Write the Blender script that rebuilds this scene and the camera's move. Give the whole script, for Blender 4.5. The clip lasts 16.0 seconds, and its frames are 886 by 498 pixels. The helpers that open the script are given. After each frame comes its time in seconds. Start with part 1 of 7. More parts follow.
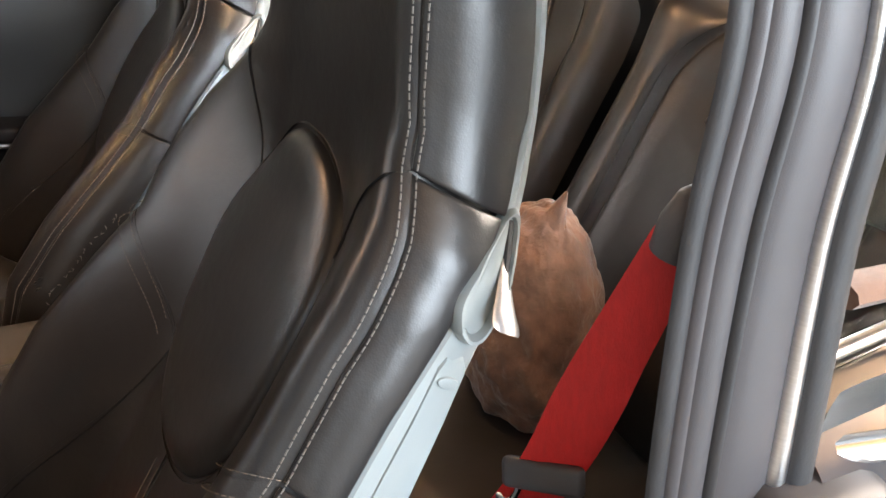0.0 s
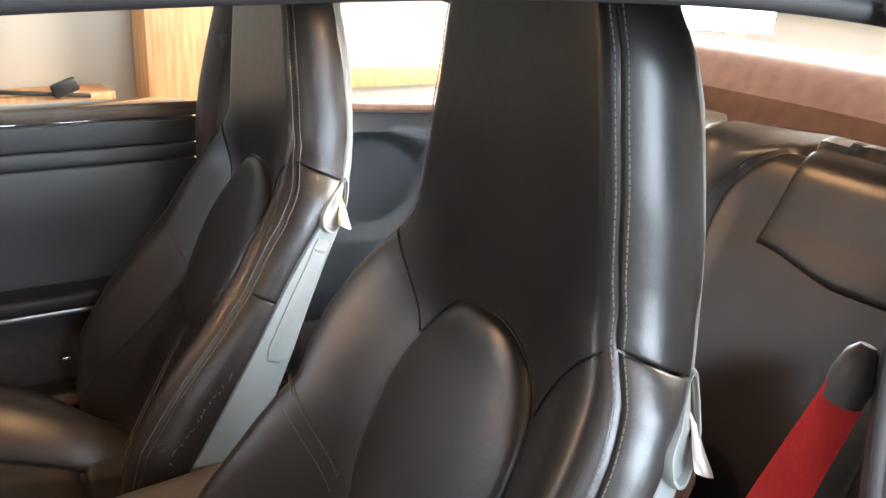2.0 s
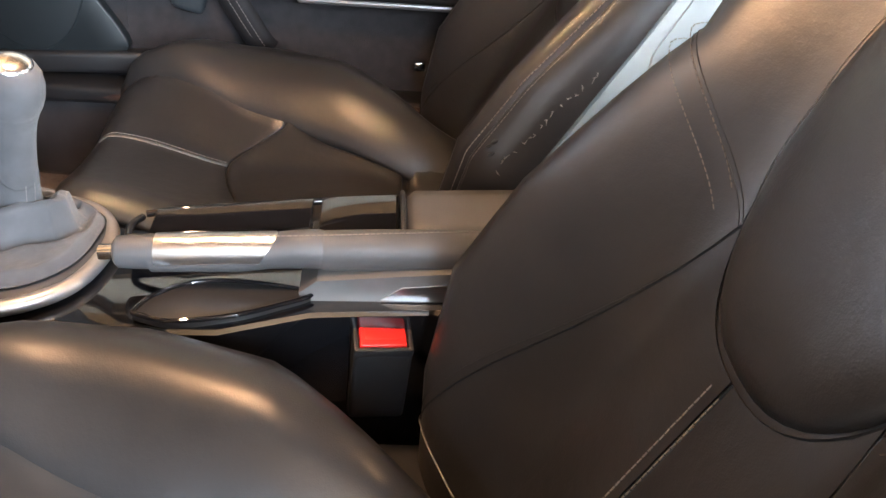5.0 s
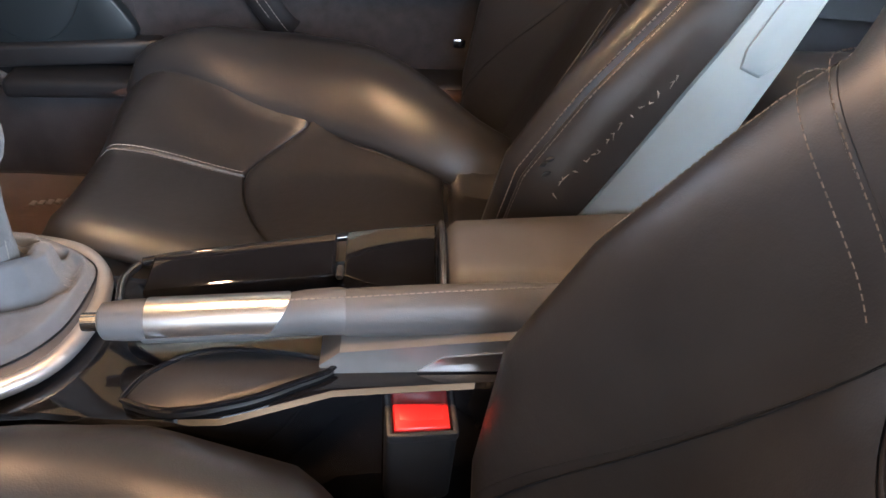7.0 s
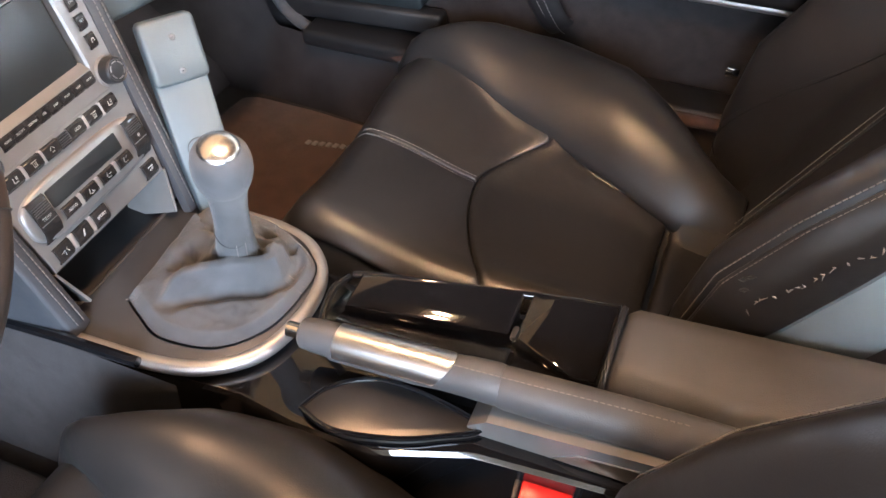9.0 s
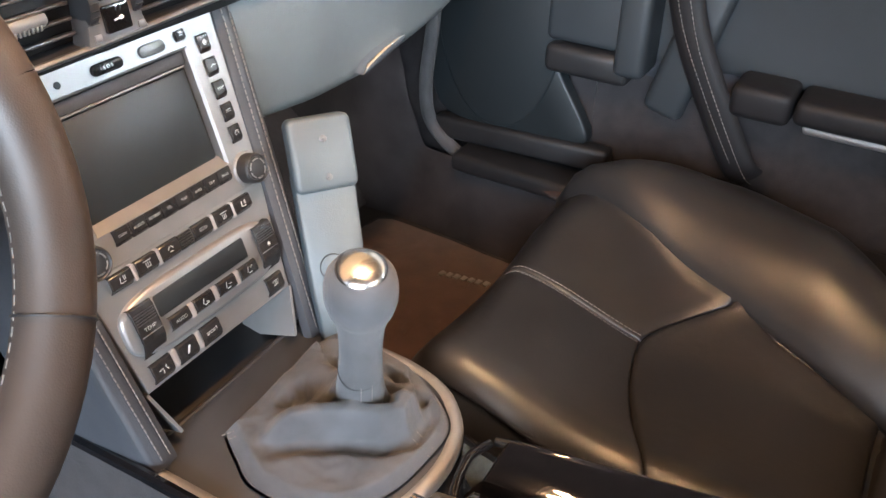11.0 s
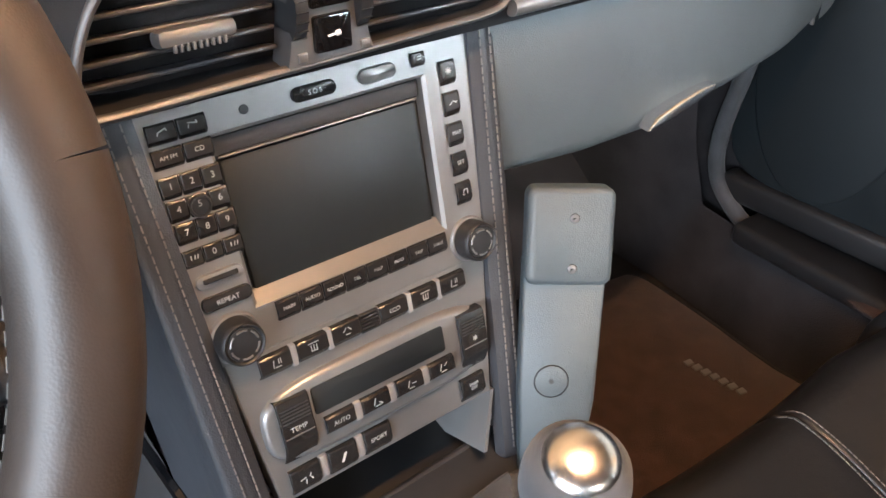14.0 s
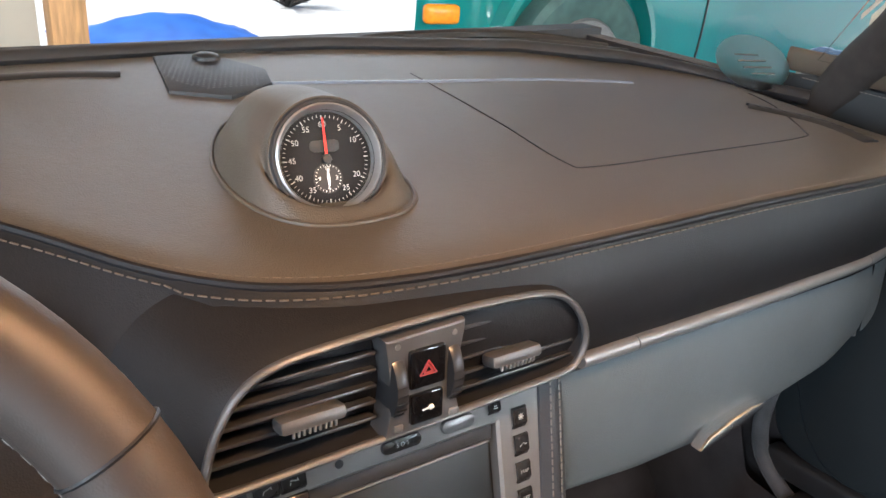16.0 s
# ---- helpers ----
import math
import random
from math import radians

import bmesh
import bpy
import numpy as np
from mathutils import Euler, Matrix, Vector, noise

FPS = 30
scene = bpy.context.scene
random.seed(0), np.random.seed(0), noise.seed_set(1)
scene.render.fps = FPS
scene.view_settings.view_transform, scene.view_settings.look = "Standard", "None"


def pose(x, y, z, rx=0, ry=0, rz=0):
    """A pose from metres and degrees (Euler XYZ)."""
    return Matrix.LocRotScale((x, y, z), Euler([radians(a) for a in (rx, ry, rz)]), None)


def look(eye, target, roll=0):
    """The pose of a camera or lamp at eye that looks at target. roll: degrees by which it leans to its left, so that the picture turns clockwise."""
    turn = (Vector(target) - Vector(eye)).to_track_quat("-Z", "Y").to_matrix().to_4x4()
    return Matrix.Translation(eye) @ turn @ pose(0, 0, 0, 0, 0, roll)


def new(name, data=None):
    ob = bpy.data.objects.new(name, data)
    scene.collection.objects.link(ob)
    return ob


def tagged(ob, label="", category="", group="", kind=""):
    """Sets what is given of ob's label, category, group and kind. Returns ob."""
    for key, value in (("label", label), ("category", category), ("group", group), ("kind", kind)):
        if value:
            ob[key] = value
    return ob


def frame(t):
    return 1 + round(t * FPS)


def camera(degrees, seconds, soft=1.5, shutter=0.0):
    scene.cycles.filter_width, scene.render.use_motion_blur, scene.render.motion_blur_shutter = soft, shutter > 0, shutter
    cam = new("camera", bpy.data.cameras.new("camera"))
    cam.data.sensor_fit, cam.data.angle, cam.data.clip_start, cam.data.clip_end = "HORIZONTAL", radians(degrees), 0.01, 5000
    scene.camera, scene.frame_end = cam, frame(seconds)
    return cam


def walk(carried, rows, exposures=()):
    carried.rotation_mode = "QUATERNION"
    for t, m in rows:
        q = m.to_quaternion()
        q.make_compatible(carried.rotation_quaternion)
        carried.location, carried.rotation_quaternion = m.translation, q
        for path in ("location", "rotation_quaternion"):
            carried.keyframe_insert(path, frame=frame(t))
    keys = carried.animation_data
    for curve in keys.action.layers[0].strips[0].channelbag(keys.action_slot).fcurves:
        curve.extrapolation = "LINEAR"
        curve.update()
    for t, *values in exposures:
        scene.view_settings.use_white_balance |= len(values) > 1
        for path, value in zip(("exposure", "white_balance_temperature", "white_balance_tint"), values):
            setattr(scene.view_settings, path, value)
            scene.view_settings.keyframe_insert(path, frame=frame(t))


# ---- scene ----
cam = camera(56.3, 16.0)
PATH = [
    (0, (-0.94, -0.608, 1.115), (0.61, -1.51, 0.229), 7.6),
    (0.5, (-0.934, -0.573, 1.194), (0.624, -1.461, 0.309), 6.0),
    (1, (-0.948, -0.493, 1.233), (0.606, -1.394, 0.354), 4.2),
    (1.5, (-0.933, -0.437, 1.226), (0.666, -1.408, 0.518), 3.2),
    (2, (-0.913, -0.415, 1.205), (0.675, -1.42, 0.518), 3.1),
    (2.5, (-0.879, -0.432, 1.172), (0.704, -1.455, 0.503), 3.0),
    (3, (-0.844, -0.464, 1.14), (0.731, -1.501, 0.474), 3.1),
    (3.5, (-0.813, -0.49, 1.105), (0.796, -1.428, 0.377), 4.5),
    (4, (-0.785, -0.505, 1.026), (0.921, -1.121, 0.184), 6.1),
    (4.4, (-0.788, -0.451, 0.921), (0.95, -0.942, 0.063), 8.1),
    (4.7, (-0.75, -0.49, 0.913), (0.958, -0.738, -0.099), 6.7),
    (6.8, (-0.556, -0.49, 0.89), (1.088, -0.552, -0.248), 2.8),
    (7, (-0.532, -0.502, 0.916), (1.076, -0.571, -0.272), 1.9),
    (7.5, (-0.492, -0.533, 0.987), (1.016, -0.575, -0.325), 1.5),
    (8, (-0.473, -0.572, 1.056), (0.973, -0.439, -0.32), 0.5),
    (8.5, (-0.462, -0.58, 1.069), (0.923, -0.18, -0.316), -1.2),
    (9, (-0.45, -0.559, 1.059), (0.89, -0.029, -0.329), -0.1),
    (9.5, (-0.434, -0.516, 1.034), (0.91, 0.097, -0.314), 1.4),
    (10, (-0.425, -0.485, 1.013), (0.974, 0.237, -0.219), 0.5),
    (10.2, (-0.416, -0.483, 1.01), (1.004, 0.261, -0.187), 0.4),
    (12.3, (-0.279, -0.411, 0.887), (1.041, 0.584, -0.239), 4.0),
    (12.5, (-0.27, -0.404, 0.883), (1.01, 0.623, -0.259), 3.5),
    (13, (-0.257, -0.361, 0.896), (0.9, 0.791, -0.258), 1.2),
    (13.5, (-0.243, -0.34, 0.92), (0.817, 0.894, -0.243), 1.2),
    (14, (-0.212, -0.335, 0.935), (0.81, 0.93, -0.228), 2.1),
    (14.5, (-0.197, -0.327, 0.966), (0.833, 0.998, -0.123), 3.3),
    (15, (-0.192, -0.315, 1.001), (0.855, 1.077, 0.018), 3.7),
    (15.5, (-0.216, -0.306, 1.031), (0.851, 1.135, 0.145), 4.6),
    (16, (-0.233, -0.305, 1.051), (0.836, 1.177, 0.239), 4.3),
]
walk(cam, [(t, look(eye, target, roll)) for t, eye, target, roll in PATH],
     exposures=[(0.0, 0.28, 6500, 10), (0.5, 0.68, 6400, 10), (1.0, 0.78, 6278, 10), (2.0, 0.5, 6256, 10), (2.5, 0.65, 6244, 10), (3.0, 0.55, 6233, 10), (3.5, 0.5, 6222, 10), (4.0, 0.75, 6700, 10), (4.5, 1.25, 6400, 10), (7.0, 1.1, 5700, 10), (9.5, 1.1, 5750, 10), (10.0, 0.9, 5900, 10), (12.5, 1.05, 6100, 10), (13.0, 0.95, 6100, 10), (13.5, 0.48, 6100, 10), (14.0, 0.58, 6100, 10), (14.5, 0.9, 6100, 10), (15.0, 1.02, 6100, 10), (15.5, 0.85, 6100, 10), (16.0, 0.3, 6100, 10)])

# ---- light ----
world = bpy.data.worlds.new("world")
scene.world = world
world.use_nodes = True
wn = world.node_tree
sky = wn.nodes.new("ShaderNodeTexSky")
sky.sky_type = "NISHITA"
sky.sun_disc = False
sky.sun_elevation, sky.sun_rotation = radians(42), radians(-60)
wn.nodes["Background"].inputs["Strength"].default_value = 0.14
wn.links.new(sky.outputs["Color"], wn.nodes["Background"].inputs["Color"])

sun_data = bpy.data.lights.new("sun", "SUN")
sun_data.energy, sun_data.angle, sun_data.color = 5.0, radians(12), (1.0, 0.95, 0.88)
sun = new("sun", sun_data)
sun.matrix_world = look((-6, 4, 8), (0, 1, 0))


def area(name, eye, target, w, h, watts, color, spread=180):
    data = bpy.data.lights.new(name, "AREA")
    data.shape, data.size, data.size_y, data.energy, data.color = "RECTANGLE", w, h, watts, color
    data.spread = radians(spread)
    ob = new(name, data)
    ob.matrix_world = look(eye, target)
    return ob


# daylight in side and front doorways; rear, left-front and right lamps are added fill
area("daylight_side", (-3.6, -1.7, 1.75), (0, -0.6, 0.8), 2.5, 1.7, 320, (0.80, 0.90, 1.0))
# weak lamp added to lift the passenger seat's flank
area("left_front_fill", (-3.6, 1.35, 1.75), (0.3, -0.7, 0.6), 1.0, 1.2, 9, (0.78, 0.89, 1.0))
# added lamp before the closed rear wall, brightens shelf and seat tops
area("rear_fill", (-0.6, -4.75, 2.45), (0, -1.3, 0.95), 3.0, 0.6, 520, (1.0, 0.89, 0.78))
area("daylight_front", (2.2, 5.2, 2.2), (0.6, 0, 0.9), 3.2, 1.0, 44, (0.88, 0.94, 1.0))
# fill lamp from the right, set in an opening made for it
area("right_fill", (2.70, -3.6, 1.5), (0.2, -0.8, 0.9), 1.9, 1.3, 270, (0.86, 0.95, 1.0))
# warm bulbs of the two roof lamps
WARM_LIGHT = (1.0, 0.55, 0.26)
for bx in (-0.035, 0.035):
    area("roof_bulb", (bx, -0.22, 1.158), (bx * 2, -0.30, 0.4), 0.03, 0.02, 1.75, WARM_LIGHT)
    area("roof_bulb", (bx, -1.00, 1.188), (bx * 2, -1.30, 0.75), 0.03, 0.02, 1.2, WARM_LIGHT)

# ---- materials ----
def mat(name, color, rough=0.5, metal=0.0, noise_scale=0.0, noise_amount=0.15, bump=0.0, bump_scale=400.0, kind="noise",
        fine=0.0, coat=0.0, second=None, stretch=(1, 1, 1), sheen=0.0, spec=0.5, rough_var=0.0, random_tone=0.0):
    """A surface with colour mottled at one scale and relief at another, in metres of the object's own space."""
    m = bpy.data.materials.new(name)
    m.use_nodes = True
    nt = m.node_tree
    b = nt.nodes["Principled BSDF"]
    b.inputs["Base Color"].default_value = (*color, 1)
    b.inputs["Roughness"].default_value = rough
    b.inputs["Metallic"].default_value = metal
    b.inputs["Coat Weight"].default_value = coat
    b.inputs["Coat Roughness"].default_value = 0.03
    b.inputs["Sheen Weight"].default_value = sheen
    b.inputs["Specular IOR Level"].default_value = spec
    tc = nt.nodes.new("ShaderNodeTexCoord")
    mp = nt.nodes.new("ShaderNodeMapping")
    mp.inputs["Scale"].default_value = stretch
    nt.links.new(tc.outputs["Object"], mp.inputs["Vector"])
    if noise_scale:
        n1 = nt.nodes.new("ShaderNodeTexNoise")
        n1.inputs["Scale"].default_value, n1.inputs["Detail"].default_value = noise_scale, 6
        nt.links.new(mp.outputs["Vector"], n1.inputs["Vector"])
        ramp = nt.nodes.new("ShaderNodeMapRange")
        ramp.inputs["From Min"].default_value, ramp.inputs["From Max"].default_value = 0.3, 0.7
        nt.links.new(n1.outputs["Fac"], ramp.inputs["Value"])
        mix = nt.nodes.new("ShaderNodeMix")
        mix.data_type = "RGBA"
        dark = second or tuple(c * (1 - noise_amount) for c in color)
        light = color if second else tuple(min(1, c * (1 + noise_amount)) for c in color)
        mix.inputs["A"].default_value, mix.inputs["B"].default_value = (*dark, 1), (*light, 1)
        nt.links.new(ramp.outputs["Result"], mix.inputs["Factor"])
        out = mix.outputs["Result"]
        if random_tone:
            info = nt.nodes.new("ShaderNodeObjectInfo")
            hsv = nt.nodes.new("ShaderNodeHueSaturation")
            rr = nt.nodes.new("ShaderNodeMapRange")
            rr.inputs["To Min"].default_value, rr.inputs["To Max"].default_value = 1 - random_tone, 1 + random_tone
            nt.links.new(info.outputs["Random"], rr.inputs["Value"])
            nt.links.new(rr.outputs["Result"], hsv.inputs["Value"])
            nt.links.new(out, hsv.inputs["Color"])
            out = hsv.outputs["Color"]
        nt.links.new(out, b.inputs["Base Color"])
        if rough_var:
            r2 = nt.nodes.new("ShaderNodeMapRange")
            r2.inputs["To Min"].default_value, r2.inputs["To Max"].default_value = rough - rough_var, rough + rough_var
            nt.links.new(n1.outputs["Fac"], r2.inputs["Value"])
            nt.links.new(r2.outputs["Result"], b.inputs["Roughness"])
    if bump:
        if kind == "cells":
            tx = nt.nodes.new("ShaderNodeTexVoronoi")
            tx.feature = "SMOOTH_F1"
            src = tx.outputs["Distance"]
        else:
            tx = nt.nodes.new("ShaderNodeTexNoise")
            tx.inputs["Detail"].default_value = 5
            src = tx.outputs["Fac"]
        tx.inputs["Scale"].default_value = bump_scale
        nt.links.new(mp.outputs["Vector"], tx.inputs["Vector"])
        bp = nt.nodes.new("ShaderNodeBump")
        bp.inputs["Strength"].default_value, bp.inputs["Distance"].default_value = bump, 0.002
        nt.links.new(src, bp.inputs["Height"])
        if fine:
            t2 = nt.nodes.new("ShaderNodeTexNoise")
            t2.inputs["Scale"].default_value, t2.inputs["Detail"].default_value = bump_scale * 0.08, 4
            nt.links.new(mp.outputs["Vector"], t2.inputs["Vector"])
            b2 = nt.nodes.new("ShaderNodeBump")
            b2.inputs["Strength"].default_value, b2.inputs["Distance"].default_value = fine, 0.01
            nt.links.new(t2.outputs["Fac"], b2.inputs["Height"])
            nt.links.new(b2.outputs["Normal"], bp.inputs["Normal"])
        nt.links.new(bp.outputs["Normal"], b.inputs["Normal"])
    return m


def glow(name, color, strength):
    m = bpy.data.materials.new(name)
    m.use_nodes = True
    b = m.node_tree.nodes["Principled BSDF"]
    b.inputs["Base Color"].default_value = (*color, 1)
    b.inputs["Emission Color"].default_value = (*color, 1)
    b.inputs["Emission Strength"].default_value = strength
    return m


def glass(name, color=(1, 1, 1), rough=0.0):
    m = bpy.data.materials.new(name)
    m.use_nodes = True
    b = m.node_tree.nodes["Principled BSDF"]
    b.inputs["Base Color"].default_value = (*color, 1)
    b.inputs["Transmission Weight"].default_value = 1
    b.inputs["Roughness"].default_value = rough
    b.inputs["IOR"].default_value = 1.12
    return m


LEATHER = mat("seat_leather", (0.0175, 0.0167, 0.0168), 0.34, noise_scale=9, noise_amount=0.22, bump=0.05, bump_scale=900, kind="cells", fine=0.05, rough_var=0.08)
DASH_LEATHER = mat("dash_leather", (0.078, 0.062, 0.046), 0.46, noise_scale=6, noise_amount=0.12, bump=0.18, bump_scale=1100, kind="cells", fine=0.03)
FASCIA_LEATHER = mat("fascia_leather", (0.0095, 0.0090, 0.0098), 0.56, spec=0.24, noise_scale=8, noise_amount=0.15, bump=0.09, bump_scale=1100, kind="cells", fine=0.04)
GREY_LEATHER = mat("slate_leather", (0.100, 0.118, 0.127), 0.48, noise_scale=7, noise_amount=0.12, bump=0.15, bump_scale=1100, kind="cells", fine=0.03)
SHELL = mat("seat_shell_plastic", (0.205, 0.232, 0.238), 0.33, noise_scale=12, noise_amount=0.06, bump=0.06, bump_scale=900)
SUEDE = mat("grey_suede", (0.056, 0.057, 0.061), 0.92, noise_scale=35, noise_amount=0.25, bump=0.35, bump_scale=1500, sheen=0.12)
CAP = mat("satin_knob_cap", (0.86, 0.86, 0.87), 0.24, 1.0, noise_scale=30, noise_amount=0.04)
CONSOLE_TOP = mat("slate_console_plastic", (0.034, 0.035, 0.038), 0.42, noise_scale=18, noise_amount=0.15, bump=0.06, bump_scale=1500)
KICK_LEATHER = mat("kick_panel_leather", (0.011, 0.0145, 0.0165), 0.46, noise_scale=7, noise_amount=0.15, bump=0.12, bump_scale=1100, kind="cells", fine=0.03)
BRACKET_LEATHER = mat("bracket_leather", (0.058, 0.072, 0.080), 0.45, noise_scale=9, noise_amount=0.12, bump=0.12, bump_scale=1300, kind="cells", fine=0.03)
FELT = mat("mottled_felt", (0.027, 0.0235, 0.0255), 0.95, noise_scale=9, noise_amount=0.8, bump=0.6, bump_scale=600, sheen=0.1)
RIM_METAL = mat("satin_rim_metal", (0.40, 0.39, 0.385), 0.42, 0.8, noise_scale=60, noise_amount=0.08, bump=0.05, bump_scale=1500)
SPACER = mat("pale_spacer_plastic", (0.32, 0.31, 0.305), 0.4, 0.3, noise_scale=40, noise_amount=0.06)
KEY_PRINT = mat("grey_key_print", (0.42, 0.42, 0.41), 0.5, noise_scale=50, noise_amount=0.1)
GLOSS = mat("gloss_black", (0.006, 0.006, 0.007), 0.05, noise_scale=20, noise_amount=0.1, coat=0.6)
BLACK = mat("matt_black_plastic", (0.014, 0.014, 0.015), 0.45, noise_scale=30, noise_amount=0.2, bump=0.1, bump_scale=1400)
SOFT_BLACK = mat("soft_black", (0.02, 0.02, 0.022), 0.6, noise_scale=30, noise_amount=0.2, bump=0.15, bump_scale=1200)
TITAN = mat("titanium_grey_plastic", (0.235, 0.228, 0.225), 0.33, 0.55, noise_scale=40, noise_amount=0.06, bump=0.05, bump_scale=1800)
ALU = mat("brushed_aluminium", (0.62, 0.62, 0.63), 0.28, 1.0, noise_scale=60, noise_amount=0.08, bump=0.05, bump_scale=900, stretch=(1, 1, 12))
WHEEL_THREAD = mat("white_thread", (0.42, 0.41, 0.39), 0.7, noise_scale=200, noise_amount=0.2)
SATIN = mat("dark_satin_metal", (0.12, 0.117, 0.117), 0.43, 0.55, noise_scale=40, noise_amount=0.08, bump=0.05, bump_scale=1800)
SPOKE = mat("dark_spoke_plastic", (0.075, 0.072, 0.072), 0.4, 0.2, noise_scale=40, noise_amount=0.1, bump=0.05, bump_scale=1500)
DULL_RED = mat("dull_red_print", (0.33, 0.03, 0.03), 0.5, noise_scale=60, noise_amount=0.1)
TAN_THREAD = mat("tan_thread", (0.12, 0.095, 0.072), 0.7, noise_scale=200, noise_amount=0.2)
SLAT = mat("vent_slat_plastic", (0.030, 0.030, 0.032), 0.28, noise_scale=40, noise_amount=0.15)
DEFROST = mat("blue_grey_slot_plastic", (0.16, 0.18, 0.22), 0.25, noise_scale=30, noise_amount=0.08)
CHROME = mat("polished_metal", (0.8, 0.79, 0.77), 0.16, 1.0, noise_scale=30, noise_amount=0.04)
SCREEN = mat("screen_glass", (0.012, 0.0138, 0.0145), 0.48, noise_scale=3, noise_amount=0.1, spec=0.45)
CARPET = mat("dark_carpet", (0.021, 0.018, 0.019), 0.95, noise_scale=45, noise_amount=0.35, bump=0.6, bump_scale=700, sheen=0.08)
MAT_CARPET = mat("brown_mat_carpet", (0.072, 0.036, 0.026), 0.95, noise_scale=40, noise_amount=0.35, bump=0.6, bump_scale=800, sheen=0.3)
BELT = mat("red_webbing", (0.55, 0.018, 0.018), 0.55, noise_scale=60, noise_amount=0.1, bump=0.5, bump_scale=260, stretch=(6, 1, 1))
RED = mat("red_plastic", (0.75, 0.02, 0.015), 0.3, noise_scale=40, noise_amount=0.05)
THREAD = mat("pale_thread", (0.155, 0.143, 0.13), 0.7, noise_scale=200, noise_amount=0.2)
WHITE_PRINT = mat("white_print", (0.75, 0.76, 0.76), 0.5, noise_scale=50, noise_amount=0.05)
RUBBER = mat("rubber_seal", (0.018, 0.018, 0.02), 0.55, noise_scale=25, noise_amount=0.2, bump=0.1, bump_scale=600)
PILLAR = mat("pillar_plastic", (0.048, 0.045, 0.049), 0.5, noise_scale=15, noise_amount=0.1, bump=0.1, bump_scale=1200)
PAINT = mat("dark_car_paint", (0.05, 0.052, 0.06), 0.12, noise_scale=10, noise_amount=0.05, coat=1.0)
LINING = mat("roof_lining_suede", (0.034, 0.030, 0.028), 0.95, noise_scale=50, noise_amount=0.2, bump=0.3, bump_scale=900)
SHELF = mat("rear_shelf_suede", (0.15, 0.078, 0.050), 0.92, noise_scale=35, noise_amount=0.2, bump=0.4, bump_scale=900, sheen=0.2)
PLUSH = mat("brown_plush", (0.20, 0.098, 0.056), 0.9, noise_scale=28, noise_amount=0.5, bump=0.9, bump_scale=160, fine=0.5, sheen=0.4)
WOOD = mat("pine_timber", (0.62, 0.36, 0.17), 0.55, noise_scale=9, noise_amount=0.25, bump=0.1, bump_scale=60, stretch=(6, 6, 0.6))
PLASTER = mat("beige_plaster", (0.46, 0.44, 0.38), 0.85, noise_scale=2.5, noise_amount=0.08, bump=0.2, bump_scale=90)
CONCRETE = mat("garage_concrete", (0.25, 0.24, 0.22), 0.8, noise_scale=1.5, noise_amount=0.2, bump=0.2, bump_scale=120)
GLASS = glass("window_glass", (0.96, 0.98, 0.97))
WHEEL_LEATHER = mat("wheel_leather", (0.036, 0.0275, 0.023), 0.50, noise_scale=14, noise_amount=0.2, bump=0.06, bump_scale=1200, kind="cells", fine=0.012, rough_var=0.06)
PAD_LEATHER = mat("slate_pad_leather", (0.036, 0.038, 0.044), 0.5, noise_scale=9, noise_amount=0.15, bump=0.12, bump_scale=1100, kind="cells", fine=0.04)
GRIP = mat("grey_grip_leather", (0.062, 0.060, 0.061), 0.5, noise_scale=14, noise_amount=0.18, bump=0.12, bump_scale=1200, kind="cells", fine=0.03)
KEY = mat("dark_key_plastic", (0.017, 0.0155, 0.015), 0.27, noise_scale=30, noise_amount=0.2, bump=0.04, bump_scale=1400)
DIAL = mat("dial_black", (0.010, 0.010, 0.011), 0.6, noise_scale=60, noise_amount=0.1, spec=0.15)

# ---- builders ----
def thing(name, label, category, base=(0, 0, 0), group="", kind=""):
    ob = new(name)
    ob.empty_display_size = 0.05
    ob.location = base
    return tagged(ob, label, category, group, kind)


def world_of(ob):
    m = Matrix.Translation(ob.location)
    return world_of(ob.parent) @ ob.matrix_parent_inverse @ m if ob.parent else m


def part(name, bm, material, parent=None, label="", smooth=True, angle=40):
    """Links a bmesh, built in world space, as one mesh object under a thing or under a part."""
    me = bpy.data.meshes.new(name)
    bmesh.ops.recalc_face_normals(bm, faces=bm.faces)
    if smooth:
        for fc in bm.faces:
            fc.smooth = True
        lim = radians(angle)
        for e in bm.edges:
            if len(e.link_faces) == 2 and e.calc_face_angle(0) > lim:
                e.smooth = False
    bm.to_mesh(me)
    bm.free()
    me.materials.append(material)
    ob = new(name, me)
    if parent:
        ob.parent = parent
        ob.matrix_parent_inverse = world_of(parent).inverted()
    return tagged(ob, label)


def solid(name, bm, material, label, category, kind="", group=""):
    return tagged(part(name, bm, material), label, category, group, kind)


def grid(fn, nu, nv, close_u=False, bm=None):
    """Quads over u, v in 0..1."""
    bm = bm or bmesh.new()
    rows = [[bm.verts.new(fn(i / nu, j / nv)) for i in range(nu if close_u else nu + 1)] for j in range(nv + 1)]
    cols = nu if close_u else nu
    for j in range(nv):
        for i in range(cols):
            a, b = i, (i + 1) % len(rows[0])
            bm.faces.new((rows[j][a], rows[j][b], rows[j + 1][b], rows[j + 1][a]))
    return bm, rows


